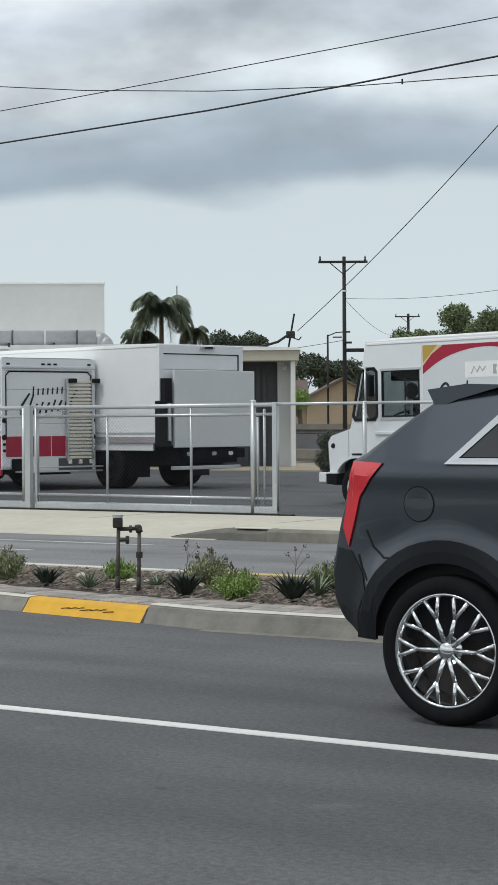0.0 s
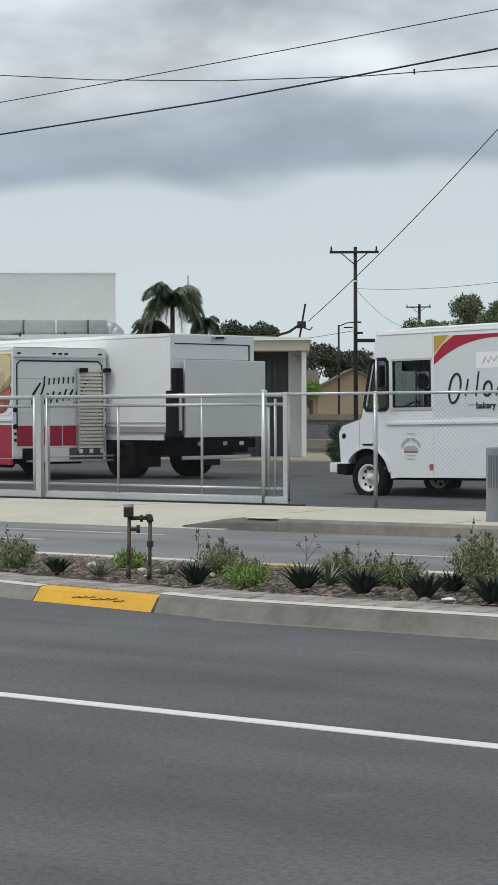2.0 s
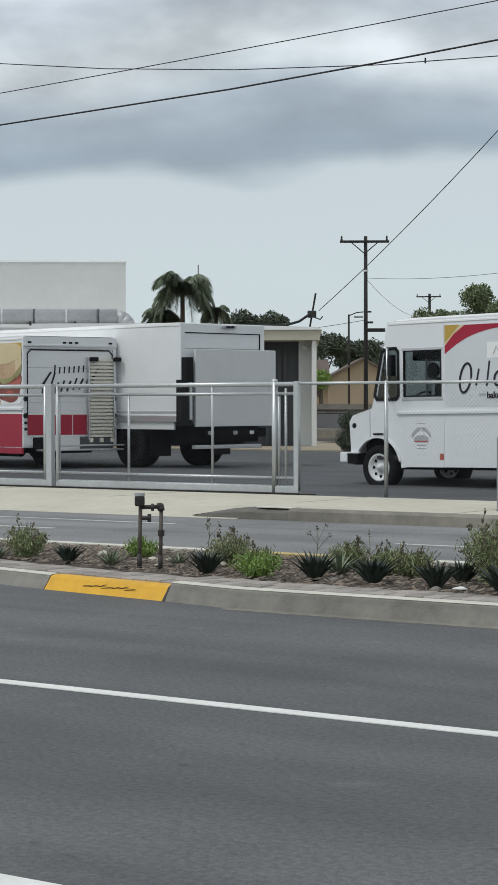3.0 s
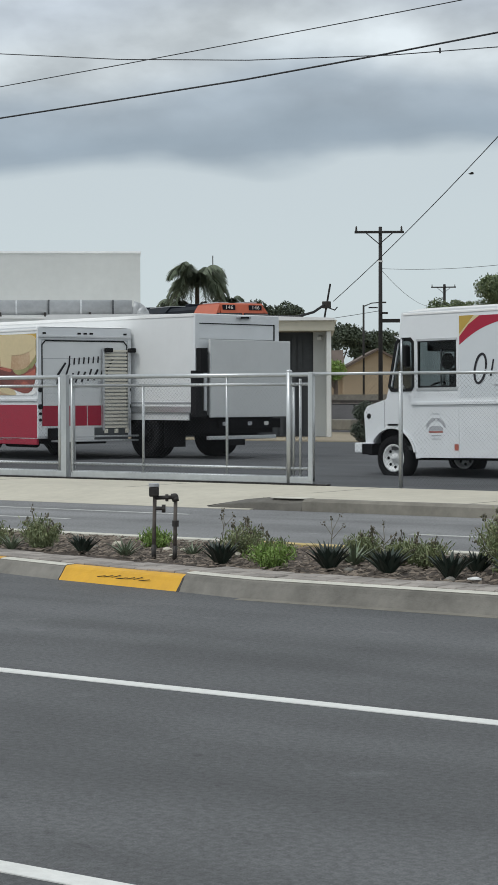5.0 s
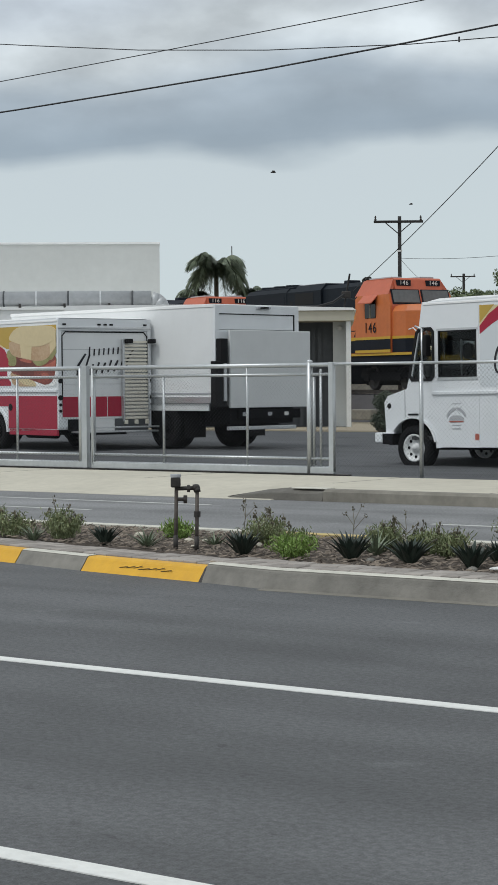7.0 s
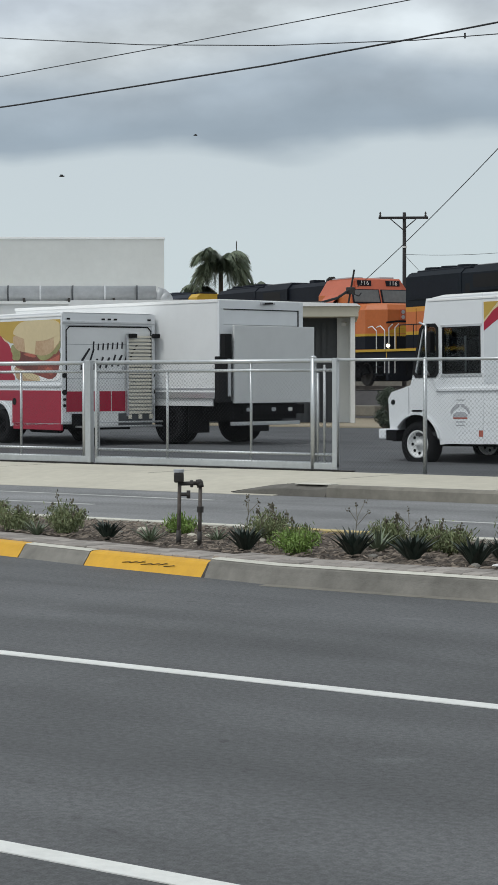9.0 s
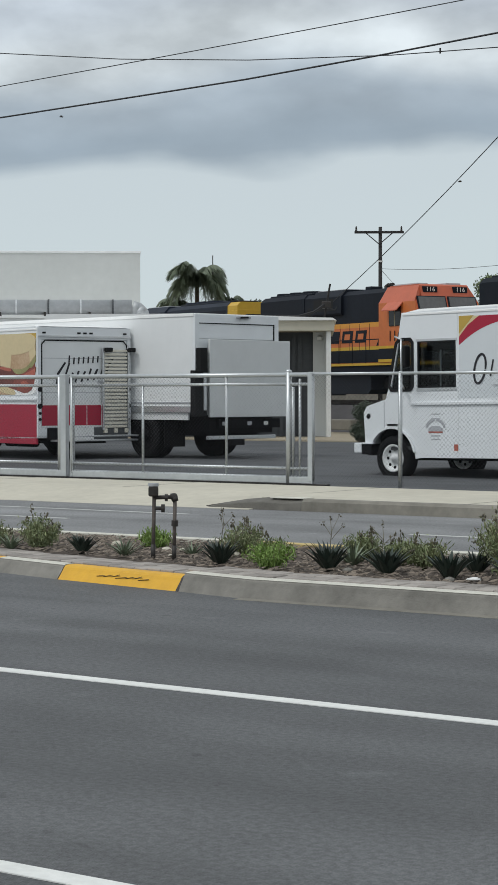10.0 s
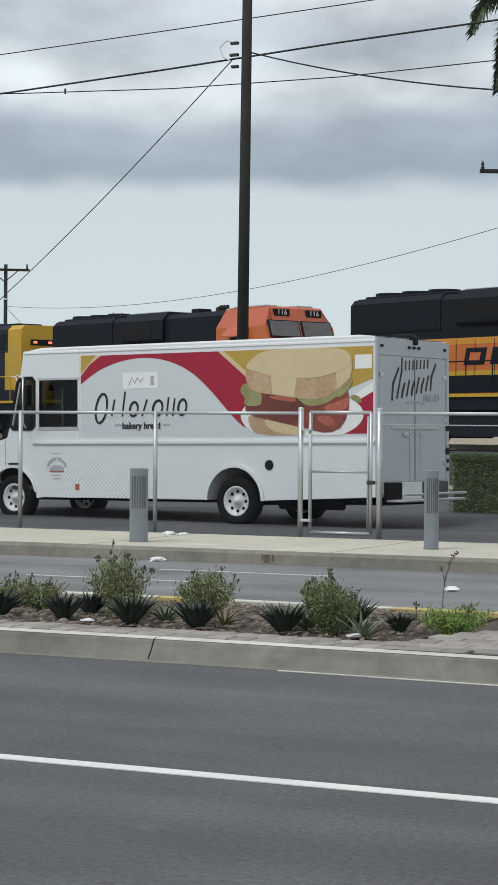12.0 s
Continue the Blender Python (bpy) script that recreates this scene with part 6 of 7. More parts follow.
part("mast_fitting", B(-0.34, -0.06, -0.02, 0.2, 4.18, 4.40, 0.03), "iron", shed)
part("mast_cable", bent(bmesh.new(), [(-0.25, -0.02, 4.3), (-0.6, -0.05, 4.06), (-1.1, -0.08, 3.92), (-2.6, -0.08, 3.94)], 0.04, 6), "cable", shed)
part("mast_cable", bent(bmesh.new(), [(-0.30, 0.0, 4.25), (0.06, -0.02, 4.12), (0.14, -0.02, 4.22)], 0.018, 6), "cable", shed)

# the long pale building with the duct
bl = thing("warehouse", pose(-47.35, 58.58, 0, 0, 0, 39.6), "large plain pale warehouse behind the trucks", "building")
part("wall", B(-30, 0, 0, 12, -0.2, 6.85), "stucco", bl, "blank pale stucco wall")
part("parapet", B(-30.05, 0.02, -0.03, 12.05, 6.85, 6.93, 0.01), "white_roof", bl, "thin pale parapet cap")
part("low_wing", B(-30, 1.5, -6, -0.01, -0.2, 4.15), "box_white", bl, "low pale wing")
part("wing_cap", B(-30, 1.55, -6.05, -0.01, 4.15, 4.22), "white_roof", bl)
du = thing("roof_duct", pose(-47.35, 58.58, 0, 0, 0, 39.6), "thick grey banded duct along the low roof", "duct")
part("pipe", T((-24, -4.0, 4.62), (-0.35, -4.0, 4.62), 0.27, n=18), "duct", du, smooth=True)
part("elbow", bent(bmesh.new(), [(-0.35, -4.0, 4.62), (-0.12, -4.0, 4.54), (0.02, -4.0, 4.39), (0.05, -4.0, 4.22)], 0.25, 16), "duct", du, smooth=True)
for i in range(9):
    part("band", T((-1.0 - i * 1.15, -4.0, 4.62), (-1.06 - i * 1.15, -4.0, 4.62), 0.285, n=18), "alu" if i % 2 else "shade_dark", du)
for i in range(7):
    part("support", B(-1.9 - i * 1.6, -1.82 - i * 1.6, -4.2, -3.8, 4.22, 4.46), "iron", du)
part("vent_cap", B(-2.75, -2.55, -4.45, -4.28, 4.22, 4.10, 0.02), "black", du)

# house behind the track
hs = thing("house", pose(-79.8, 127.3, 0.0, 0, 0, 36), "beige stucco house with a brown shingle roof", "house")
part("wall", slab([(-2.6, -0.2), (2.6, -0.2), (2.6, 3.35), (0.0, 4.75), (-2.6, 3.35)], 0, 9), "beige", hs, "beige gable wall")
for s in (-1, 1):
    part("roof", slab([(s * 3.0, 3.12), (0.0, 4.78), (0.0, 4.95), (s * 3.0, 3.30)], -0.4, 9.4), "shingle", hs, "brown shingle roof slope")
part("side_wing", B(-8.0, -2.6, 2.0, 8.0, -0.2, 3.2), "beige", hs)
part("wing_roof", plate([(1.6, 3.2), (8.4, 3.2), (5.0, 4.9)], -8.3, -2.4), "shingle", hs, "brown shingle wing roof")
gw = thing("garden_wall", pose(-64.0, 100.0, 0, 0, 0, 30), "low pinkish garden wall beyond the track", "wall")
part("wall", B(-14, 14, 0, 0.25, -0.2, 1.45), "kerb", gw)


# ---- trees ----
def leaf_cloud(n, size, where, rnd, slim=0.42, rise=0.0):
    """Many small bent leaves at places given by where(rnd)."""
    vs, fs = [], []
    for _ in range(n):
        p = Vector(where(rnd))
        a = Vector((rnd.uniform(-1, 1), rnd.uniform(-1, 1), rnd.uniform(-1, 1) + rise)).normalized()
        b = a.orthogonal().normalized()
        s = size * rnd.uniform(0.6, 1.3)
        i = len(vs)
        vs += [p - a * s, p + b * s * slim, p + a * s, p - b * s * slim]
        fs += [(i, i + 1, i + 2), (i, i + 2, i + 3)]
    me = bpy.data.meshes.new("leaves")
    me.from_pydata(vs, [], fs)
    return me


def tree(x, y, z0, clumps, trunk_h, material, label, leaves=2600, size=0.22, seed=1, name="tree"):
    rnd = random.Random(seed)
    g = thing(name, pose(x, y, z0), label, "tree" if name == "tree" else "bush")
    bm = T((0, 0, -0.3), (0, 0, trunk_h), 0.22, 0.13, 9)
    for cx, cy, cz, r in clumps:
        tube(bm, (0, 0, trunk_h * 0.75), (cx, cy, cz), 0.10, 0.03, 6)
    part("trunk", bm, "bark", g, smooth=True)
    tot = sum(c[3] ** 2 for c in clumps)
    def where(rn):
        k = rn.uniform(0, tot)
        for cx, cy, cz, r in clumps:
            k -= r * r
            if k <= 0:
                break
        d = Vector((rn.gauss(0, 1), rn.gauss(0, 1), rn.gauss(0, 1))).normalized() * r * (rn.random() ** 0.45)
        d *= 1 + 0.35 * noise.noise(d * 2.2 + Vector((seed, cx, cy)))
        return (cx + d.x, cy + d.y, cz + d.z * 0.85)
    ob = new("crown", leaf_cloud(leaves, size, where, rnd))
    ob.data.materials.append(M[material])
    ob.parent = g
    return g


def clumps_of(seed, n, w, h, cz, rmin, rmax):
    rnd = random.Random(seed)
    return [(rnd.uniform(-w, w), rnd.uniform(-w, w), cz + rnd.uniform(-h, h), rnd.uniform(rmin, rmax)) for _ in range(n)]


tree(-65.4, 125.2, 0, clumps_of(3, 34, 4.0, 1.1, 8.1, 0.5, 1.1), 6.0, "leaf_tree", "broad green tree beyond the railway", 24000, 0.115, 3)
tree(-69.6, 122.4, 0, clumps_of(4, 16, 2.2, 0.5, 7.2, 0.4, 0.9), 5.5, "leaf_tree", "low green tree beyond the railway", 8000, 0.10, 4)
tree(-71.8, 102.4, 0, clumps_of(5, 9, 1.5, 0.4, 6.3, 0.5, 0.9), 5.0, "leaf_dark", "dark round-topped tree beside the palm", 9000, 0.10, 5)
for i, (x, y, z) in enumerate(((-104.2, 159.1, 6.6), (-102.3, 160.4, 6.3), (-100.8, 161.5, 6.0), (-106.5, 157.0, 6.6))):
    tree(x, y, 0, clumps_of(20 + i, 6, 1.4, 0.8, z, 0.8, 1.4), 4.5, "leaf_dark", "dark green far tree", 4500, 0.16, 20 + i)
tree(-74.3, 113.1, 0, clumps_of(31, 7, 0.8, 0.7, 3.2, 0.4, 0.8), 2.4, "bush_lime", "yellow-green bush near the house", 4500, 0.10, 31)
tree(-25.80, 40.5, 0.1, clumps_of(32, 10, 0.10, 0.42, 0.66, 0.14, 0.22), 0.4, "leaf_dark", "dense dark shrub at the yard's edge", 7000, 0.028, 32, "bush")


def frond(bm, base, yaw, length, rise, droop, width, rnd, segs=9):
    """A feather palm leaf: a bending rib with leaflets hanging on both sides."""
    dirv = Vector((math.cos(yaw), math.sin(yaw), 0))
    side = Vector((-dirv.y, dirv.x, 0))
    pts = []
    for i in range(segs + 1):
        u = i / segs
        pts.append(Vector(base) + dirv * length * (u - 0.18 * u * u) + Vector((0, 0, rise * u - droop * u * u)))
    for a, b in zip(pts, pts[1:]):
        tube(bm, a, b, 0.02, n=4, caps=False)
    for i in range(segs * 4):
        u = (i + 1) / (segs * 4)
        k = min(int(u * segs), segs - 1)
        p = pts[k].lerp(pts[k + 1], u * segs - k)
        w = width * (0.5 + 0.9 * math.sin(math.pi * min(1, u * 0.9 + 0.08)))
        for s in (-1, 1):
            tip = p + side * s * w * rnd.uniform(0.6, 1.0) + dirv * w * 0.45 - Vector((0, 0, w * rnd.uniform(0.35, 1.0)))
            v = [bm.verts.new(q) for q in (p - dirv * 0.045, p + dirv * 0.065, tip)]
            bm.faces.new(v)


def palm(x, y, h, n, length, droop, label, seed, r=0.16, skirt=0, rise=(0.3, 1.35)):
    rnd = random.Random(seed)
    g = thing("palm_tree", pose(x, y, 0), label, "tree")
    part("trunk", T((0, 0, -0.3), (0, 0, h), r * 1.2, r * 0.85, 10), "bark", g, smooth=True)
    for i in range(n):
        bm = bmesh.new()
        frond(bm, (0, 0, h), 2.399 * i, length * rnd.uniform(0.8, 1.1), length * rnd.uniform(*rise), length * droop * rnd.uniform(0.8, 1.2), length * 0.25, rnd, 12)
        part("frond", bm, "leaf_palm", g)
    for i in range(skirt):
        bm = bmesh.new()
        frond(bm, (0, 0, h), 2.399 * i + 1, length * 0.45, 0.0, length * 1.3, length * 0.2, rnd)
        part("dead_frond", bm, "leaf_dark", g, "hanging dark frond")
    return g


palm(-72.88, 95.65, 8.3, 46, 2.2, 1.5, "feather palm with drooping shaggy fronds beyond the railway", 7, rise=(0.7, 1.75))
palm(-71.5, 97.2, 7.05, 26, 1.25, 1.5, "smaller feather palm beside a taller one", 8)
palm(-74.9, 96.4, 6.8, 30, 1.7, 1.4, "low shaggy palm beside a taller one", 10)
tagged(part("antenna", T((-72.1, 96.2, 7.5), (-72.1, 96.2, 9.9), 0.03, n=6), "iron", label="thin antenna rod above the trees"), category="antenna").parent = None
palm(-13.4, 43.6, 11.6, 22, 1.7, 0.9, "palm with a skirt of dark hanging fronds", 9, 0.2, 12)

# clipped hedge along the yard
hd = thing("hedge", pose(-11.9, 34.4, 0.1), "clipped green hedge along the edge of the yard", "hedge", kind="")
rnd = random.Random(41)
ob = new("foliage", leaf_cloud(42000, 0.024, lambda rn: (rn.uniform(0, 7.0), rn.uniform(0, 0.9) if rn.random() < 0.4 else rn.uniform(-0.02, 0.08), rn.uniform(0.0, 1.04) if rn.random() < 0.7 else rn.uniform(0.96, 1.08)), rnd))
ob.data.materials.append(M["leaf_hedge"])
ob.parent = hd
part("core", B(0.05, 6.95, 0.1, 0.85, 0.0, 0.98), "leaf_dark", hd, "dense inner twigs")
flat("dirt_strip", -60, -13, 47.9, 52.0, 0.14, "dirt", 0.3, "strip of dry tan earth behind the yard")


# ---- median planting ----
def leaf_mesh(width, curl, spine=True):
    """One stiff, keeled, tapering leaf of unit length that leaves the root along z and bends towards x."""
    bm = bmesh.new()
    row = []
    for k in range(6):
        u = k / 5
        p = Vector((0.5 * curl * u * u, 0, u * (1 - 0.12 * curl * u)))
        w = width * (0.7 + 0.5 * math.sin(math.pi * min(1, u + 0.2))) * (1 - u ** 2.5) * 0.5 + 0.002
        row.append((bm.verts.new(p + Vector((0, -w, 0))), bm.verts.new(p + Vector((w * 0.55, 0, 0))), bm.verts.new(p + Vector((0, w, 0)))))
    for (a0, b0, c0), (a1, b1, c1) in zip(row, row[1:]):
        bm.faces.new((a0, b0, b1, a1))
        bm.faces.new((b0, c0, c1, b1))
    me = bpy.data.meshes.new("leaf")
    bm.to_mesh(me)
    bm.free()
    return me


LEAVES = {}


def rosette(x, y, n, length, width, spread, material, label, seed, curl=0.5):
    rnd = random.Random(seed)
    g = thing("agave", pose(x, y, 0.12, 0, 0, rnd.uniform(0, 360)), label, "plant", "agaves in the median")
    key = (material, width)
    if key not in LEAVES:
        LEAVES[key] = leaf_mesh(width / 0.28, curl)
        LEAVES[key].materials.append(M[material])
    for i in range(n):
        u = (i + 0.5) / n
        o = new("leaf", LEAVES[key])
        o.parent = g
        o.rotation_mode = "XYZ"
        L = length * (1.0 - 0.25 * (1 - u)) * rnd.uniform(0.8, 1.12)
        o.matrix_local = pose(0, 0, 0, 0, 0, math.degrees(2.399 * i) + rnd.uniform(-8, 8)) @ pose(0.012, 0, 0.0, 0, math.degrees(spread) * (0.12 + 0.80 * u) * 0.92 + rnd.uniform(-5, 5), 0) @ Matrix.Diagonal((L, L, L, 1))
    return g


DARK = [(-11.17, 13.0), (-9.47, 12.72), (-8.5, 12.83), (-7.94, 12.79), (-7.32, 12.66), (-7.40, 13.2), (-6.72, 12.60), (-6.19, 12.60), (-5.52, 12.62), (-5.24, 13.2), (-4.83, 13.06)]
for i, (x, y) in enumerate(DARK):
    rosette(x, y, 48, 0.90 * (0.26, 0.30, 0.33, 0.31, 0.32, 0.27, 0.36, 0.33, 0.33, 0.34, 0.23)[i], 0.056, 0.78, "agave", "dark green spiky agave rosette", 50 + i)
for i, (x, y, L) in enumerate(((-10.63, 12.92, 0.26), (-8.61, 13.35, 0.30), (-10.2, 13.3, 0.2), (-6.64, 12.98, 0.25), (-6.11, 12.89, 0.22), (-5.5, 12.95, 0.30), (-4.92, 12.56, 0.30), (-12.0, 13.0, 0.24))):
    rosette(x, y, 26, L, 0.026, 1.05, "agave_pale" if i not in (4,) else "drygrass", "pale grey-green agave with thin leaves", 80 + i, 0.7)


def bush(x, y, h, w, material, label, seed, stems=26, leaves=700, size=0.03, heads=0):
    """An upright shrub: thin branching stems with small leaves, some with seed heads."""
    rnd = random.Random(seed)
    g = thing("shrub", pose(x, y, 0.12), label, "plant", "shrubs in the median")
    bm = bmesh.new()
    tips = []
    for i in range(stems):
        a, r = rnd.uniform(0, 6.28), w * math.sqrt(rnd.random())
        top = Vector((r * math.cos(a), r * math.sin(a), h * rnd.uniform(0.55, 1.0) * (1 - 0.3 * r / w)))
        mid = Vector((top.x * 0.45, top.y * 0.45, top.z * 0.5))
        tube(bm, (top.x * 0.15, top.y * 0.15, 0), mid, 0.006, 0.005, 4)
        tube(bm, mid, top, 0.005, 0.003, 4)
        tips.append((mid, top))
    part("branchwork", bm, "drygrass", g)
    def where(rn):
        m_, t_ = rn.choice(tips)
        u = rn.uniform(-0.6, 1.05)
        p = m_.lerp(t_, u)
        return (p.x + rn.gauss(0, 0.03), p.y + rn.gauss(0, 0.03), max(0.01, p.z + rn.gauss(0, 0.02)))
    ob = new("foliage", leaf_cloud(leaves, size, where, rnd, 0.20, 0.9))
    ob.data.materials.append(M[material])
    ob.parent = g
    for i in range(heads):
        m_, t_ = tips[i]
        t2 = t_ + Vector((rnd.uniform(-0.05, 0.05), rnd.uniform(-0.05, 0.05), rnd.uniform(0.03, 0.12)))
        bm = T(t_, t2, 0.003, n=4)
        for _ in range(7):
            q = t_.lerp(t2, rnd.uniform(0.2, 1.0)) + Vector((rnd.gauss(0, 0.011), rnd.gauss(0, 0.011), rnd.gauss(0, 0.008)))
            bmesh.ops.create_icosphere(bm, subdivisions=1, radius=rnd.uniform(0.005, 0.010), matrix=Matrix.Translation(q) @ Matrix.Diagonal((1, 1, 1.6, 1)))
        part("seed_head", bm, "bloom", g, "ragged brown seed head")
    return g


SHRUBS = [(-11.78, 13.13, 0.34, 0.17, "bush", 6), (-9.9, 13.6, 0.30, 0.24, "bush", 4), (-8.27, 13.6, 0.24, 0.16, "bush", 5), (-12.45, 13.2, 0.26, 0.2, "bush", 3), (-8.75, 13.7, 0.26, 0.18, "bush", 6),
          (-7.19, 13.3, 0.52, 0.26, "bush", 14), (-6.42, 13.25, 0.42, 0.22, "bush", 6), (-5.21, 12.70, 0.40, 0.20, "leaf_hedge", 2), (-7.95, 13.4, 0.26, 0.2, "bush", 4), (-4.50, 13.25, 0.22, 0.30, "bush_lime", 2),
          (-8.98, 12.72, 0.24, 0.20, "bush_lime", 0), (-11.0, 13.8, 0.20, 0.14, "bush_lime", 0), (-5.52, 13.3, 0.40, 0.14, "bush", 6), (-6.95, 13.0, 0.2, 0.16, "bush", 0), (-9.35, 13.3, 0.2, 0.2, "bush", 2), (-13.2, 13.7, 0.3, 0.2, "bush", 3), (-14.0, 13.8, 0.25, 0.2, "bush", 3)]
for i, (x, y, h, w, m_, hd_) in enumerate(SHRUBS):
    bush(x, y, h, w, m_, {"bush": "loose grey-green shrub with thin stems", "bush_lime": "low bright green feathery shrub", "leaf_hedge": "dense upright green shrub"}[m_], 120 + i,
         46 if h > 0.3 else 34, 3600 if h > 0.3 else 2200, 0.021, hd_)
for i, (x, y, h) in enumerate(((-8.62, 13.0, 0.42), (-8.2, 13.1, 0.36), (-4.72, 13.6, 0.55), (-9.7, 13.2, 0.34), (-10.35, 13.9, 0.36), (-10.15, 13.95, 0.30))):
    rnd = random.Random(200 + i)
    g = thing("flower_stalk", pose(x, y, 0.12), "thin brown flower stalk with forked tips", "plant")
    part("stalk", T((0, 0, 0), (0.03, 0.01, h * 0.7), 0.004, 0.003, 5), "bloom", g)
    for k in range(4):
        a = rnd.uniform(0, 6.28)
        bm = T((0.03, 0.01, h * (0.55 + 0.05 * k)), (0.03 + 0.09 * math.cos(a), 0.01 + 0.09 * math.sin(a), h * (0.8 + 0.06 * k)), 0.003, 0.002, 4)
        for _ in range(6):
            q = Vector((0.03 + 0.09 * math.cos(a) + rnd.gauss(0, 0.010), 0.01 + 0.09 * math.sin(a) + rnd.gauss(0, 0.010), h * (0.8 + 0.06 * k) + rnd.gauss(0, 0.012)))
            bmesh.ops.create_icosphere(bm, subdivisions=1, radius=rnd.uniform(0.004, 0.009), matrix=Matrix.Translation(q))
        part("tip", bm, "bloom", g)

# mulch chips, dry litter and stones on the bed
rnd = random.Random(300)
vs, fs = [], []
for _ in range(7600):
    x = rnd.uniform(-15.5, -4.65)
    y = rnd.uniform(kerb_line(x) + BACK + 0.03, 14.55)
    a, L, w = rnd.uniform(0, 3.14), rnd.uniform(0.015, 0.06), rnd.uniform(0.006, 0.018)
    dx, dy, t_ = math.cos(a) * L, math.sin(a) * L, rnd.uniform(-0.012, 0.02)
    i = len(vs)
    z = 0.128 + rnd.uniform(0, 0.012)
    vs += [(x - dx, y - dy, z), (x + w * -math.sin(a), y + w * math.cos(a), z + 0.01), (x + dx, y + dy, z + abs(t_) + 0.004), (x - w * -math.sin(a), y - w * math.cos(a), z + 0.002)]
    fs.append((i, i + 1, i + 2, i + 3))
me = bpy.data.meshes.new("bark_chips")
me.from_pydata(vs, [], fs)
ob = new("bark_chips", me)
me.materials.append(leafmat("bark_chips", (0.035, 0.026, 0.02), (0.26, 0.21, 0.165), 0.9))
tagged(ob, "loose brown and grey bark chips on the bed", "mulch", kind="stuff")
for i in range(16):
    s = rnd.uniform(0.02, 0.06)
    bm = bmesh.new()
    bmesh.ops.create_icosphere(bm, subdivisions=2, radius=s)
    for v in bm.verts:
        v.co *= 1 + 0.25 * noise.noise(v.co * 14 + Vector((i, 0, 0)))
        v.co.z *= 0.6
    o = tagged(part("stone", bm, "concrete" if i % 2 else "kerb", label="small pale stone lying in the mulch"), category="stone", group="stones in the bed")
    x = rnd.uniform(-12.5, -4.8)
    o.location = (x, rnd.uniform(kerb_line(x) + 0.7, 13.9), 0.135)

# ---- water meter ----
mt = thing("standpipe_meter", pose(-10.29, 12.88, 0.115, 0, 0, 36), "rusty water standpipe with a meter head, set in the median", "standpipe")
part("riser", T((0, 0, 0), (0.012, 0, 0.56), 0.016, n=10), "rust", mt, "rusty riser pipe", smooth=True)
part("riser_foot", T((0, 0, -0.02), (0.002, 0, 0.13), 0.02, n=10), "iron", mt, "black lower sleeve", smooth=True)
part("return_pipe", T((0.175, 0, 0), (0.185, 0, 0.52), 0.016, n=10), "rust", mt, "grey return pipe", smooth=True)
part("return_foot", T((0.175, 0, -0.02), (0.177, 0, 0.12), 0.019, n=10), "iron", mt, smooth=True)
part("crossover", T((0.01, 0, 0.52), (0.185, 0, 0.525), 0.017, n=10), "iron", mt, smooth=True)
part("elbow", bent(bmesh.new(), [(0.15, 0, 0.525), (0.18, 0, 0.53), (0.186, 0, 0.49)], 0.028, 10), "iron", mt, smooth=True)
part("union", T((0.182, 0, 0.28), (0.183, 0, 0.33), 0.028, n=8), "iron", mt)
part("meter_head", box(bmesh.new(), -0.036, 0.046, -0.04, 0.04, 0.53, 0.615, 0.015), "iron", mt, "dark square meter head")
part("meter_lid", T((0.005, 0, 0.615), (0.005, 0, 0.64), 0.045, n=14), "ink_pale", mt, "grey round lid")
part("union", T((0.10, 0, 0.52), (0.125, 0, 0.52), 0.03, n=8), "iron", mt)
vl = part("valve", T((0.012, 0, 0.43), (0.09, 0, 0.43), 0.015, n=8), "iron", mt)
part("valve_knob", lathe([(0.0, 0.0), (0.035, 0.0), (0.035, 0.03), (0.0, 0.03)], 10), "iron", mt).matrix_local = pose(0.10, 0, 0.43, 0, 0, 90)


# ---- bollards ----
def bollard(x, y, r, h, label):
    g = thing("bollard", pose(x, y, 0.15, 0, 0, 30), label, "bollard", "bollards on the pavement")
    part("tube", lathe([(0.0, 0.0), (r, 0.0), (r, h - 0.01), (r - 0.01, h), (r - 0.02, h), (r - 0.02, h - 0.08), (0, h - 0.08)], 24), "bollard", g, smooth=False).matrix_local = Matrix(((1, 0, 0, 0), (0, 0, -1, 0), (0, 1, 0, 0), (0, 0, 0, 1)))
    part("base_ring", T((0, 0, 0), (0, 0, 0.012), r + 0.008, n=24), "bollard", g)
    for k in range(6):
        a = radians(-135 + k * 17)
        part("slot", B(-0.007, 0.007, -0.004, 0.004, h * 0.46, h * 0.90), "slot_grey", g, "long narrow slot").matrix_local = pose((r + 0.0005) * math.cos(a), (r + 0.0005) * math.sin(a), 0, 0, 0, math.degrees(a) + 90)
    return g


bollard(-11.62, 21.85, 0.115, 0.92, "wide grey steel bollard with slots near the fence")
bollard(-7.93, 22.35, 0.088, 0.95, "narrow grey steel bollard beside the small gate")
for i, (x, y, z, s) in enumerate(((-12.1, 23.6, 0.15, 0.09), (-11.9, 23.65, 0.15, 0.06), (-10.75, 20.7, 0.0, 0.10), (-6.26, 18.3, 0.0, 0.08), (-7.05, 12.55, 0.14, 0.05), (-4.95, 12.5, 0.14, 0.05))):
    bm = bmesh.new()
    bmesh.ops.create_icosphere(bm, subdivisions=2, radius=s)
    for v in bm.verts:
        v.co *= 1 + 0.5 * noise.noise(v.co * 20 + Vector((i * 3, 1, 0)))
        v.co.z *= 0.35
    o = tagged(part("crumpled_paper", bm, "paper", label="crumpled white paper litter on the ground"), category="litter")
    o.location = (x, y, z + s * 0.2)


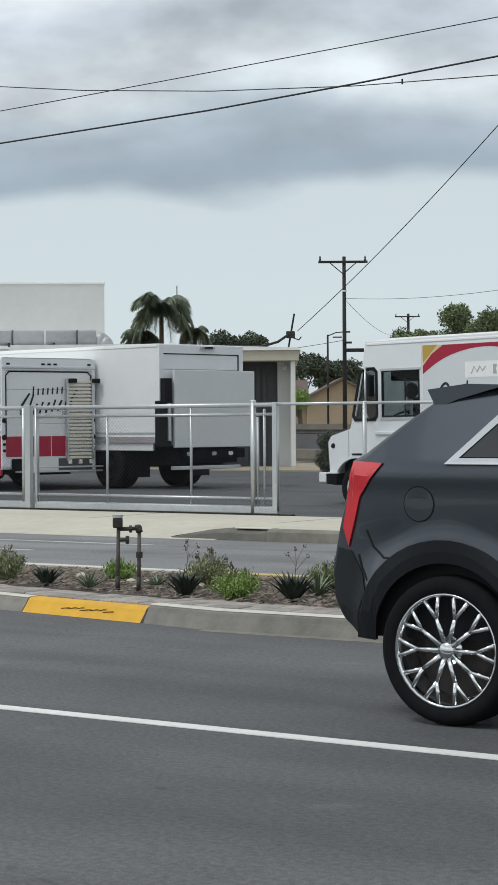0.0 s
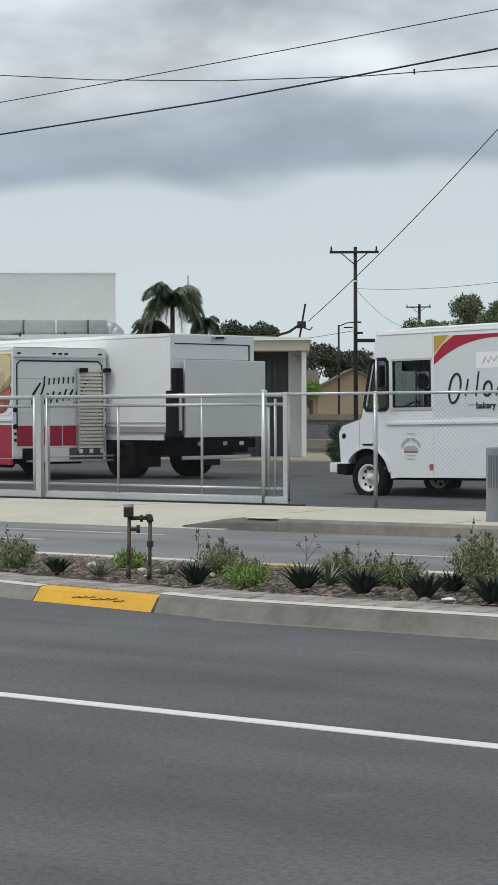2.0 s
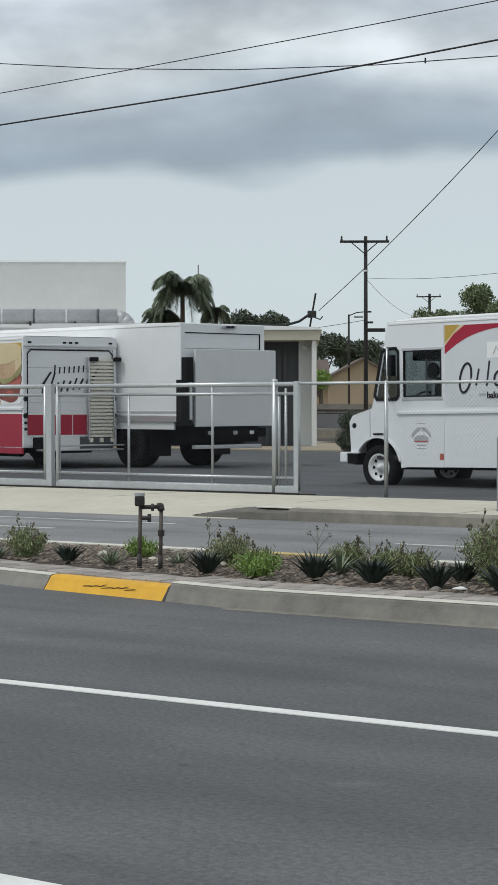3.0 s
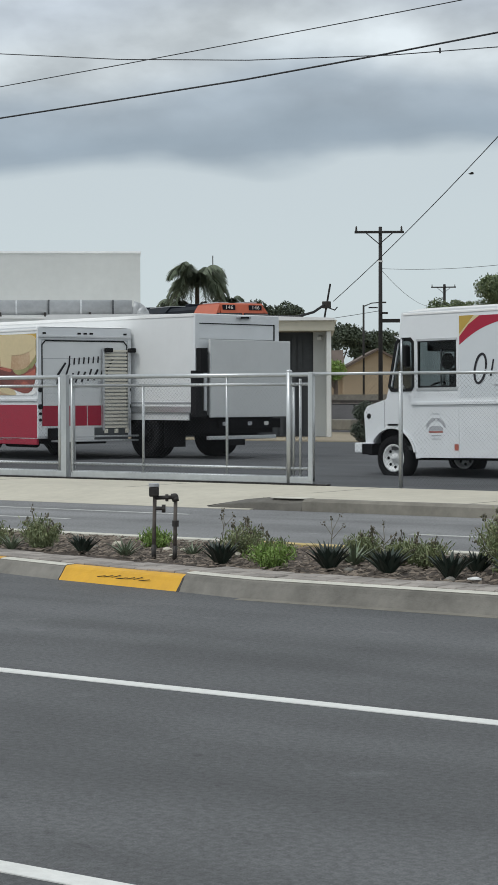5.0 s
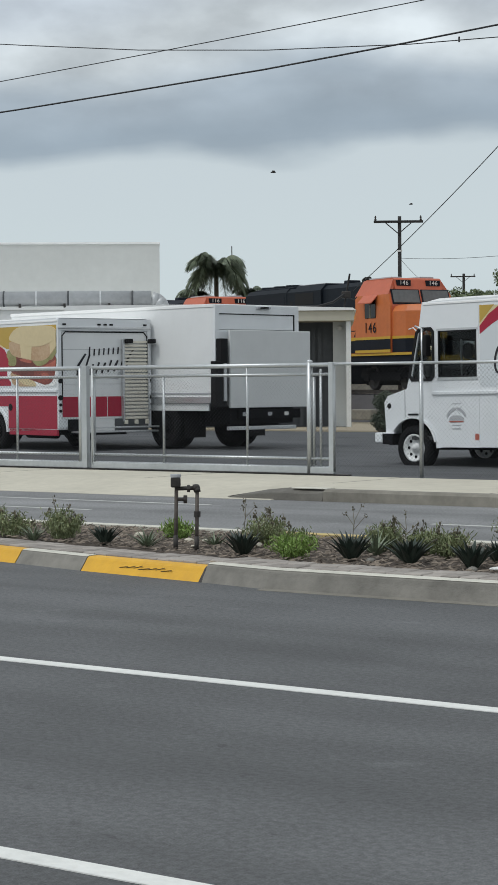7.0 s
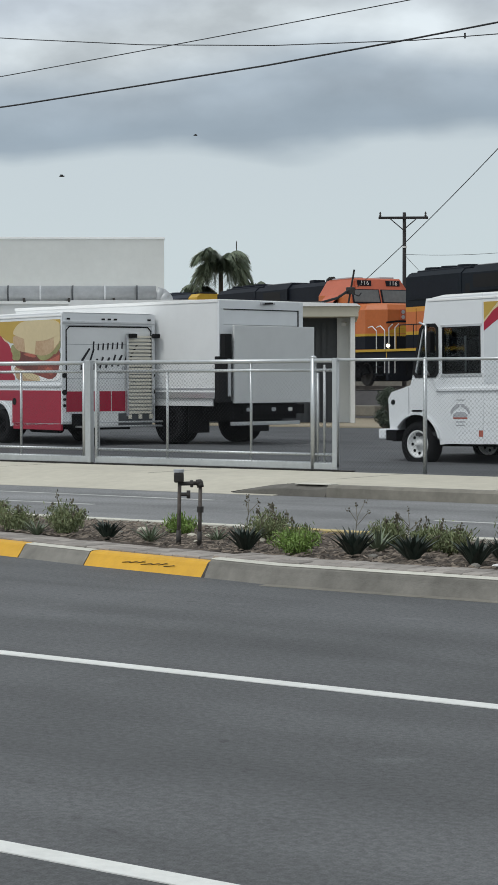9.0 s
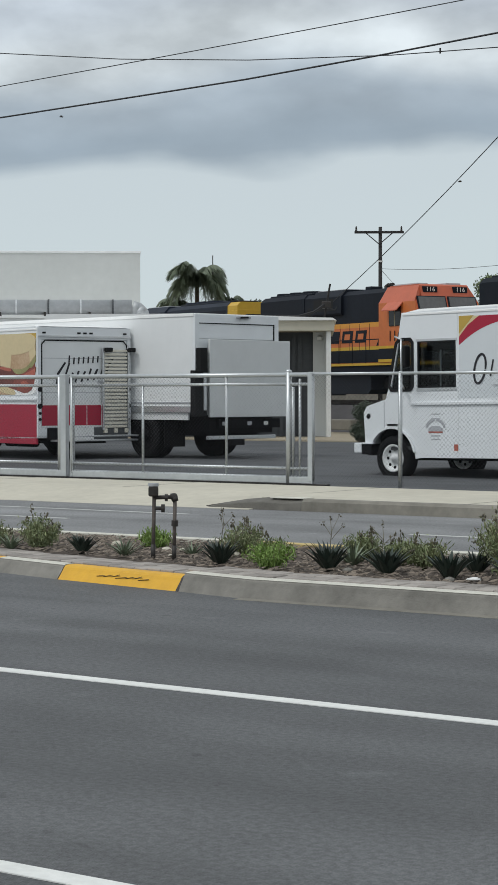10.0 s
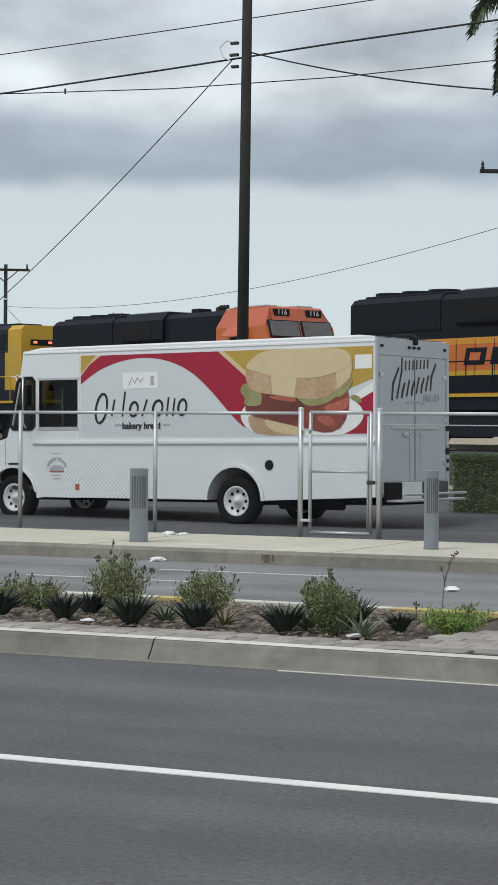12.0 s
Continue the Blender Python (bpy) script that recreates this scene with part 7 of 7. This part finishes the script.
# ---- the passing car ----
SUV_W = 1.88
UP = ((-0.755, -0.690, -0.632, -0.575, -0.50, -0.13, 0.03, 0.60, 1.30, 2.00, 2.75, 3.10, 3.55, 3.85, 3.92), (0.76, 0.98, 1.13, 1.315, 1.345, 1.605, 1.655, 1.685, 1.670, 1.500, 1.190, 1.15, 1.05, 0.85, 0.62))
LOW = ((-0.755, -0.745, -0.665, -0.55, -0.42, 0.45, 2.40, 3.30, 3.70, 3.88, 3.92), (0.72, 0.60, 0.49, 0.43, 0.40, 0.27, 0.27, 0.27, 0.28, 0.42, 0.58))


def suv_inset(x, z):
    """How far the flank stands in from the car's widest line."""
    rear = max(0.0, (-0.12 - x) / 0.54) ** 2.0 * 0.13
    front = max(0.0, (x - 3.1) / 0.82) ** 2 * 0.45
    y = 0.012 + rear + front + max(0.0, z - 1.30) * 0.50 + max(0.0, 0.55 - z) * 0.22
    y -= 0.014 * math.exp(-((z - 1.235) / 0.045) ** 2)
    y += 0.020 * math.exp(-((z - 0.88 - 0.02 * x) / 0.12) ** 2) * (1 if x > -0.3 else max(0, 1 + (x + 0.3) / 0.3))
    for cx in (0.0, 2.86):
        d = math.hypot(x - cx, z - 0.38)
        y -= 0.030 * math.exp(-((d - 0.52) / 0.07) ** 2)
    return y


def suv_low(x):
    z = float(np.interp(x, *LOW))
    for cx in (0.0, 2.86):
        if abs(x - cx) < 0.47:
            z = max(z, 0.38 + math.sqrt(0.47 ** 2 - (x - cx) ** 2))
    return z


def skin(name, poly, lift, material, parent, label="", cuts=4):
    """A patch of trim that follows the flank."""
    bm = bmesh.new()
    bm.faces.new([bm.verts.new((x, 0, z)) for x, z in poly])
    bmesh.ops.triangulate(bm, faces=bm.faces[:])
    bmesh.ops.subdivide_edges(bm, edges=bm.edges[:], cuts=cuts, use_grid_fill=True)
    bm.normal_update()
    r = bmesh.ops.extrude_face_region(bm, geom=bm.faces[:])
    top = {v for v in r["geom"] if isinstance(v, bmesh.types.BMVert)}
    for v in bm.verts:
        v.co.y = suv_inset(v.co.x, v.co.z) - (lift if v in top else -0.01)
    bmesh.ops.recalc_face_normals(bm, faces=bm.faces[:])
    return part(name, bm, material, parent, label, smooth=False)


def suv():
    g = thing("suv", pose(-4.78, 8.55, 0), "dark grey metallic SUV with chrome wheels, driving past", "car")
    W = SUV_W
    xs = sorted(set([-0.755 + i * 0.02 for i in range(0, 65)] + [0.5 + i * 0.06 for i in range(0, 32)] + [2.38 + i * 0.025 for i in range(0, 40)] + [3.40 + i * 0.04 for i in range(14)]))
    bm = bmesh.new()
    nz = 30
    cols = []
    for x in xs:
        a, b = suv_low(x), float(np.interp(x, *UP))
        b = max(b, a + 0.02)
        near = [bm.verts.new((x, suv_inset(x, a + (b - a) * k / nz), a + (b - a) * k / nz)) for k in range(nz + 1)]
        far = [bm.verts.new((x, W - v.co.y, v.co.z)) for v in near]
        crown = [bm.verts.new((x, near[-1].co.y + (far[-1].co.y - near[-1].co.y) * q, b + 0.03 * math.sin(math.pi * q))) for q in (0.06, 0.2, 0.4, 0.6, 0.8, 0.94)]
        cols.append(near + crown + far[::-1])
    for p, q in zip(cols, cols[1:]):
        for k in range(len(p) - 1):
            bm.faces.new((p[k], q[k], q[k + 1], p[k + 1]))
    bmesh.ops.recalc_face_normals(bm, faces=bm.faces[:])
    part("body", bm, "suv", g, "dark grey metallic body", smooth=True)
    skin("side_glass", [(0.10, 1.335), (0.30, 1.545), (0.75, 1.60), (1.35, 1.575), (2.2, 1.335)], 0.006, "dglass", g, "dark side glass")
    for a in ([(0.01, 1.300), (0.27, 1.565), (0.31, 1.552), (0.085, 1.330)], [(0.27, 1.565), (0.76, 1.627), (1.36, 1.60), (1.36, 1.58), (0.76, 1.605), (0.31, 1.552)], [(0.01, 1.300), (0.085, 1.330), (2.25, 1.330), (2.30, 1.300)]):
        skin("chrome_trim", a, 0.012, "chrome", g, "chrome window surround", 2)
    part("spoiler", slab([(-0.17, 1.672), (-0.12, 1.575), (0.0, 1.62), (0.28, 1.690), (0.05, 1.698)], 0.16, W - 0.16), "suv", g, "roof spoiler")
    skin("tail_lamp", [(-0.572, 1.312), (-0.36, 1.303), (-0.46, 1.25), (-0.525, 1.13), (-0.575, 0.98), (-0.615, 0.87), (-0.660, 0.97), (-0.622, 1.12)], 0.010, "tail", g, "tall red tail lamp")
    skin("rear_bumper", [(-0.44, 0.40), (-0.55, 0.435), (-0.655, 0.495), (-0.735, 0.61), (-0.745, 0.72), (-0.70, 0.86), (-0.60, 0.85), (-0.51, 0.74), (-0.455, 0.60), (-0.455, 0.48)], 0.008, "suv_trim", g, "dark bumper moulding")
    cl = arc(0.0, 0.38, 0.545, 177, -4, 22) + arc(0.0, 0.38, 0.430, -4, 177, 22)
    skin("arch_cladding", cl, 0.012, "suv_trim", g, "dark wheel-arch cladding", 1)
    skin("arch_cladding", [(x + 2.86, z) for x, z in cl], 0.012, "suv_trim", g, "dark wheel-arch cladding", 1)
    skin("sill", [(0.5, 0.28), (2.38, 0.28), (2.38, 0.42), (0.5, 0.42)], 0.01, "suv_trim", g)
    skin("filler_gap", ring(-0.14, 1.10, 0.090, 0.090, 0, 350, 24), 0.002, "black", g, "", 2)
    skin("filler_cap", ring(-0.14, 1.10, 0.084, 0.084, 0, 350, 24), 0.004, "suv", g, "round filler flap", 2)
    skin("body_crease", [(-0.55, 0.83), (-0.52, 0.76), (-0.47, 0.70), (-0.465, 0.71), (-0.51, 0.77), (-0.535, 0.835)], 0.002, "black", g, "", 2)
    skin("body_crease", [(-0.49, 0.96), (-0.44, 0.87), (-0.36, 0.82), (-0.27, 0.82), (-0.27, 0.828), (-0.355, 0.83), (-0.43, 0.878), (-0.475, 0.962)], 0.002, "black", g, "", 2)
    skin("door_seam", [(0.345, 1.27), (0.360, 1.27), (0.358, 1.0), (0.42, 0.82), (0.50, 0.70), (0.485, 0.70), (0.405, 0.82), (0.343, 1.0)], 0.002, "black", g, "", 2)
    part("wheel_well", B(-0.44, 0.44, 0.10, W - 0.10, 0.42, 0.84), "black", g)
    part("wheel_well", B(2.42, 3.30, 0.10, W - 0.10, 0.42, 0.84), "black", g)
    part("door_handle", B(0.75, 0.98, -0.02, 0.02, 1.02, 1.06, 0.01), "chrome", g)
    part("side_mirror", B(1.9, 2.1, -0.18, 0.02, 1.26, 1.42, 0.04), "suv", g)
    part("roof_rail", bent(bmesh.new(), [(0.35, 0.22, 1.68), (0.45, 0.20, 1.725), (1.2, 0.20, 1.715), (1.35, 0.22, 1.665)], 0.016, 8), "black", g)
    skin("headlamp", [(3.45, 0.94), (3.72, 0.84), (3.80, 0.70), (3.66, 0.72), (3.45, 0.84)], 0.006, "paper", g)
    wheels = []
    for x in (0.0, 2.86):
        for y, turn in ((0.02, 0), (W - 0.02, 180)):
            w = new("wheel")
            w.parent = g
            w.matrix_local = pose(x, y, 0.375, 0, 0, turn)
            r = 0.375
            part("tyre", lathe([(0.275, 0.03), (0.282, 0.0), (0.34, -0.008), (0.366, 0.012), (0.375, 0.05), (0.375, 0.20), (0.36, 0.235), (0.27, 0.24)], 40), "rubber", w, smooth=True)
            part("rim", lathe([(0.262, 0.05), (0.272, 0.005), (0.284, -0.004), (0.287, 0.02), (0.268, 0.06), (0.25, 0.16)], 40), "chrome", w, "bright chrome rim ring", smooth=True)
            part("brake", lathe([(0.0, 0.13), (0.19, 0.13), (0.25, 0.16)], 24), "iron", w)
            part("hub", lathe([(0.0, 0.0), (0.035, 0.0), (0.045, 0.02), (0.07, 0.05)], 18), "chrome", w, smooth=True)
            for k in range(10):
                a = 2 * math.pi * k / 10
                bm = bmesh.new()
                p0, p1 = Vector((0.045, 0.02, 0)), Vector((0.165, 0.012, 0))
                tube(bm, p0, p1, 0.016, 0.013, 6)
                for s in (-1, 1):
                    e = Vector((0.268 * math.cos(s * 0.15), 0.012, 0.268 * math.sin(s * 0.15)))
                    tube(bm, p1, e, 0.013, 0.012, 6)
                bmesh.ops.rotate(bm, cent=(0, 0, 0), matrix=Matrix.Rotation(a, 3, "Y"), verts=bm.verts)
                part("spoke", bm, "chrome", w, "chrome split spoke", smooth=True)
            wheels.append((w, x, y, turn))
    return g, wheels


CAR, CAR_WHEELS = suv()


# ---- birds ----
def bird(span):
    g = thing("bird", pose(0, 0, 8), "small dark bird gliding across the sky", "bird", "birds in the sky")
    bm = bmesh.new()
    bmesh.ops.create_uvsphere(bm, u_segments=10, v_segments=6, radius=0.5, matrix=Matrix.Diagonal((0.34 * span, 0.10 * span, 0.09 * span, 1)) )
    part("body", bm, "bird", g, smooth=True)
    for s in (-1, 1):
        bm = bmesh.new()
        q = [(0.08, 0.03, 0.0), (0.05, 0.28, 0.07), (-0.06, 0.52, 0.03), (-0.10, 0.28, 0.06), (-0.08, 0.03, 0.0)]
        v = [bm.verts.new((x * span, s * y * span, z * span)) for x, y, z in q]
        v2 = [bm.verts.new((x * span, s * y * span, z * span - 0.012)) for x, y, z in q]
        bm.faces.new(v), bm.faces.new(v2[::-1])
        for i in range(5):
            bm.faces.new((v[i], v2[i], v2[(i + 1) % 5], v[(i + 1) % 5]))
        part("wing", bm, "bird", g)
    return g


BIRDS = [(bird(0.55), 5.0, (-29.73, 52.76, 8.16), 6.5, (-33.76, 49.9, 7.99)), (bird(0.40), 6.5, (-30.35, 52.34, 6.43), 9.5, (-38.49, 46.49, 9.42)), (bird(0.40), 10.5, (-30.85, 51.8, 7.70), 11.6, (-32.88, 50.47, 7.24))]

# ---- pavers, piece by piece ----
def paver_mesh(hx, hy):
    me_ = bpy.data.meshes.new("paver")
    bm_ = B(-hx, hx, -hy, hy, -0.06, 0.0)
    bmesh.ops.bevel(bm_, geom=[e for e in bm_.edges if e.verts[0].co.z > -0.01 and e.verts[1].co.z > -0.01], offset=0.007, segments=1, affect="EDGES")
    bm_.to_mesh(me_)
    bm_.free()
    me_.materials.append(M["paver"])
    return me_


strip = tagged(new("paver_strip"), "strip of grey-brown pavers along the kerb", kind="structure")
rnd = random.Random(400)


def lay(me_, x, y, z=0.150):
    o = new("paver", me_)
    o.parent = strip
    o.location = (x, y, z + rnd.uniform(-0.004, 0.005))
    turn = math.atan2(kerb_line(x + 0.1) - kerb_line(x - 0.1), 0.2)
    o.rotation_euler = (rnd.uniform(-0.012, 0.012), rnd.uniform(-0.012, 0.012), turn + rnd.uniform(-0.015, 0.015))


pm = paver_mesh(0.072, 0.092)
for r_ in range(2):
    for i in range(62):
        x = -13.3 + i * 0.152 + r_ * 0.076
        lay(pm, x, kerb_line(x) + 0.313 + r_ * 0.192, 0.128 if x < -9.2 else 0.148)
pm = paver_mesh(0.094, 0.094)
for r_ in range(11):
    for i in range(18):
        x, y = -5.0 + i * 0.198 + 0.099 * (r_ % 2), 12.02 + r_ * 0.2
        if -4.60 + (y - 12.25) * 0.30 < x < -1.7 and (x > -3.85 or y > 12.2):
            lay(pm, x, y)


# ---- what moves ----
def motions():
    for g, ahead in LOCOS:
        rows = []
        for t in (0.0, 4.0, 8.0, 12.0):
            p = T12 + TD * (ahead - SPEED * (12.0 - t))
            rows.append((t, pose(p.x, p.y, p.z, 0, 0, YAW)))
        walk(g, rows)
    v = 5.2
    walk(CAR, [(t, pose(-4.78 + v * t, 8.55, 0)) for t in (0.0, 3.0, 6.0, 9.0, 12.0)])
    for w, x, y, turn in CAR_WHEELS:
        s = 1 if turn == 0 else -1
        walk(w, [(0.1 * k, pose(x, y, 0.375, 0, 0, turn) @ pose(0, 0, 0, 0, s * math.degrees(v * 0.1 * k / 0.375), 0)) for k in range(121)])
    for g, t0, a, t1, b in BIRDS:
        a, b = Vector(a), Vector(b)
        vel = (b - a) / (t1 - t0)
        yaw = math.degrees(math.atan2(vel.y, vel.x))
        walk(g, [(t, pose(*(a + vel * (t - t0)), 0, 0, yaw)) for t in (0.0, 4.0, 8.0, 12.0)])


motions()
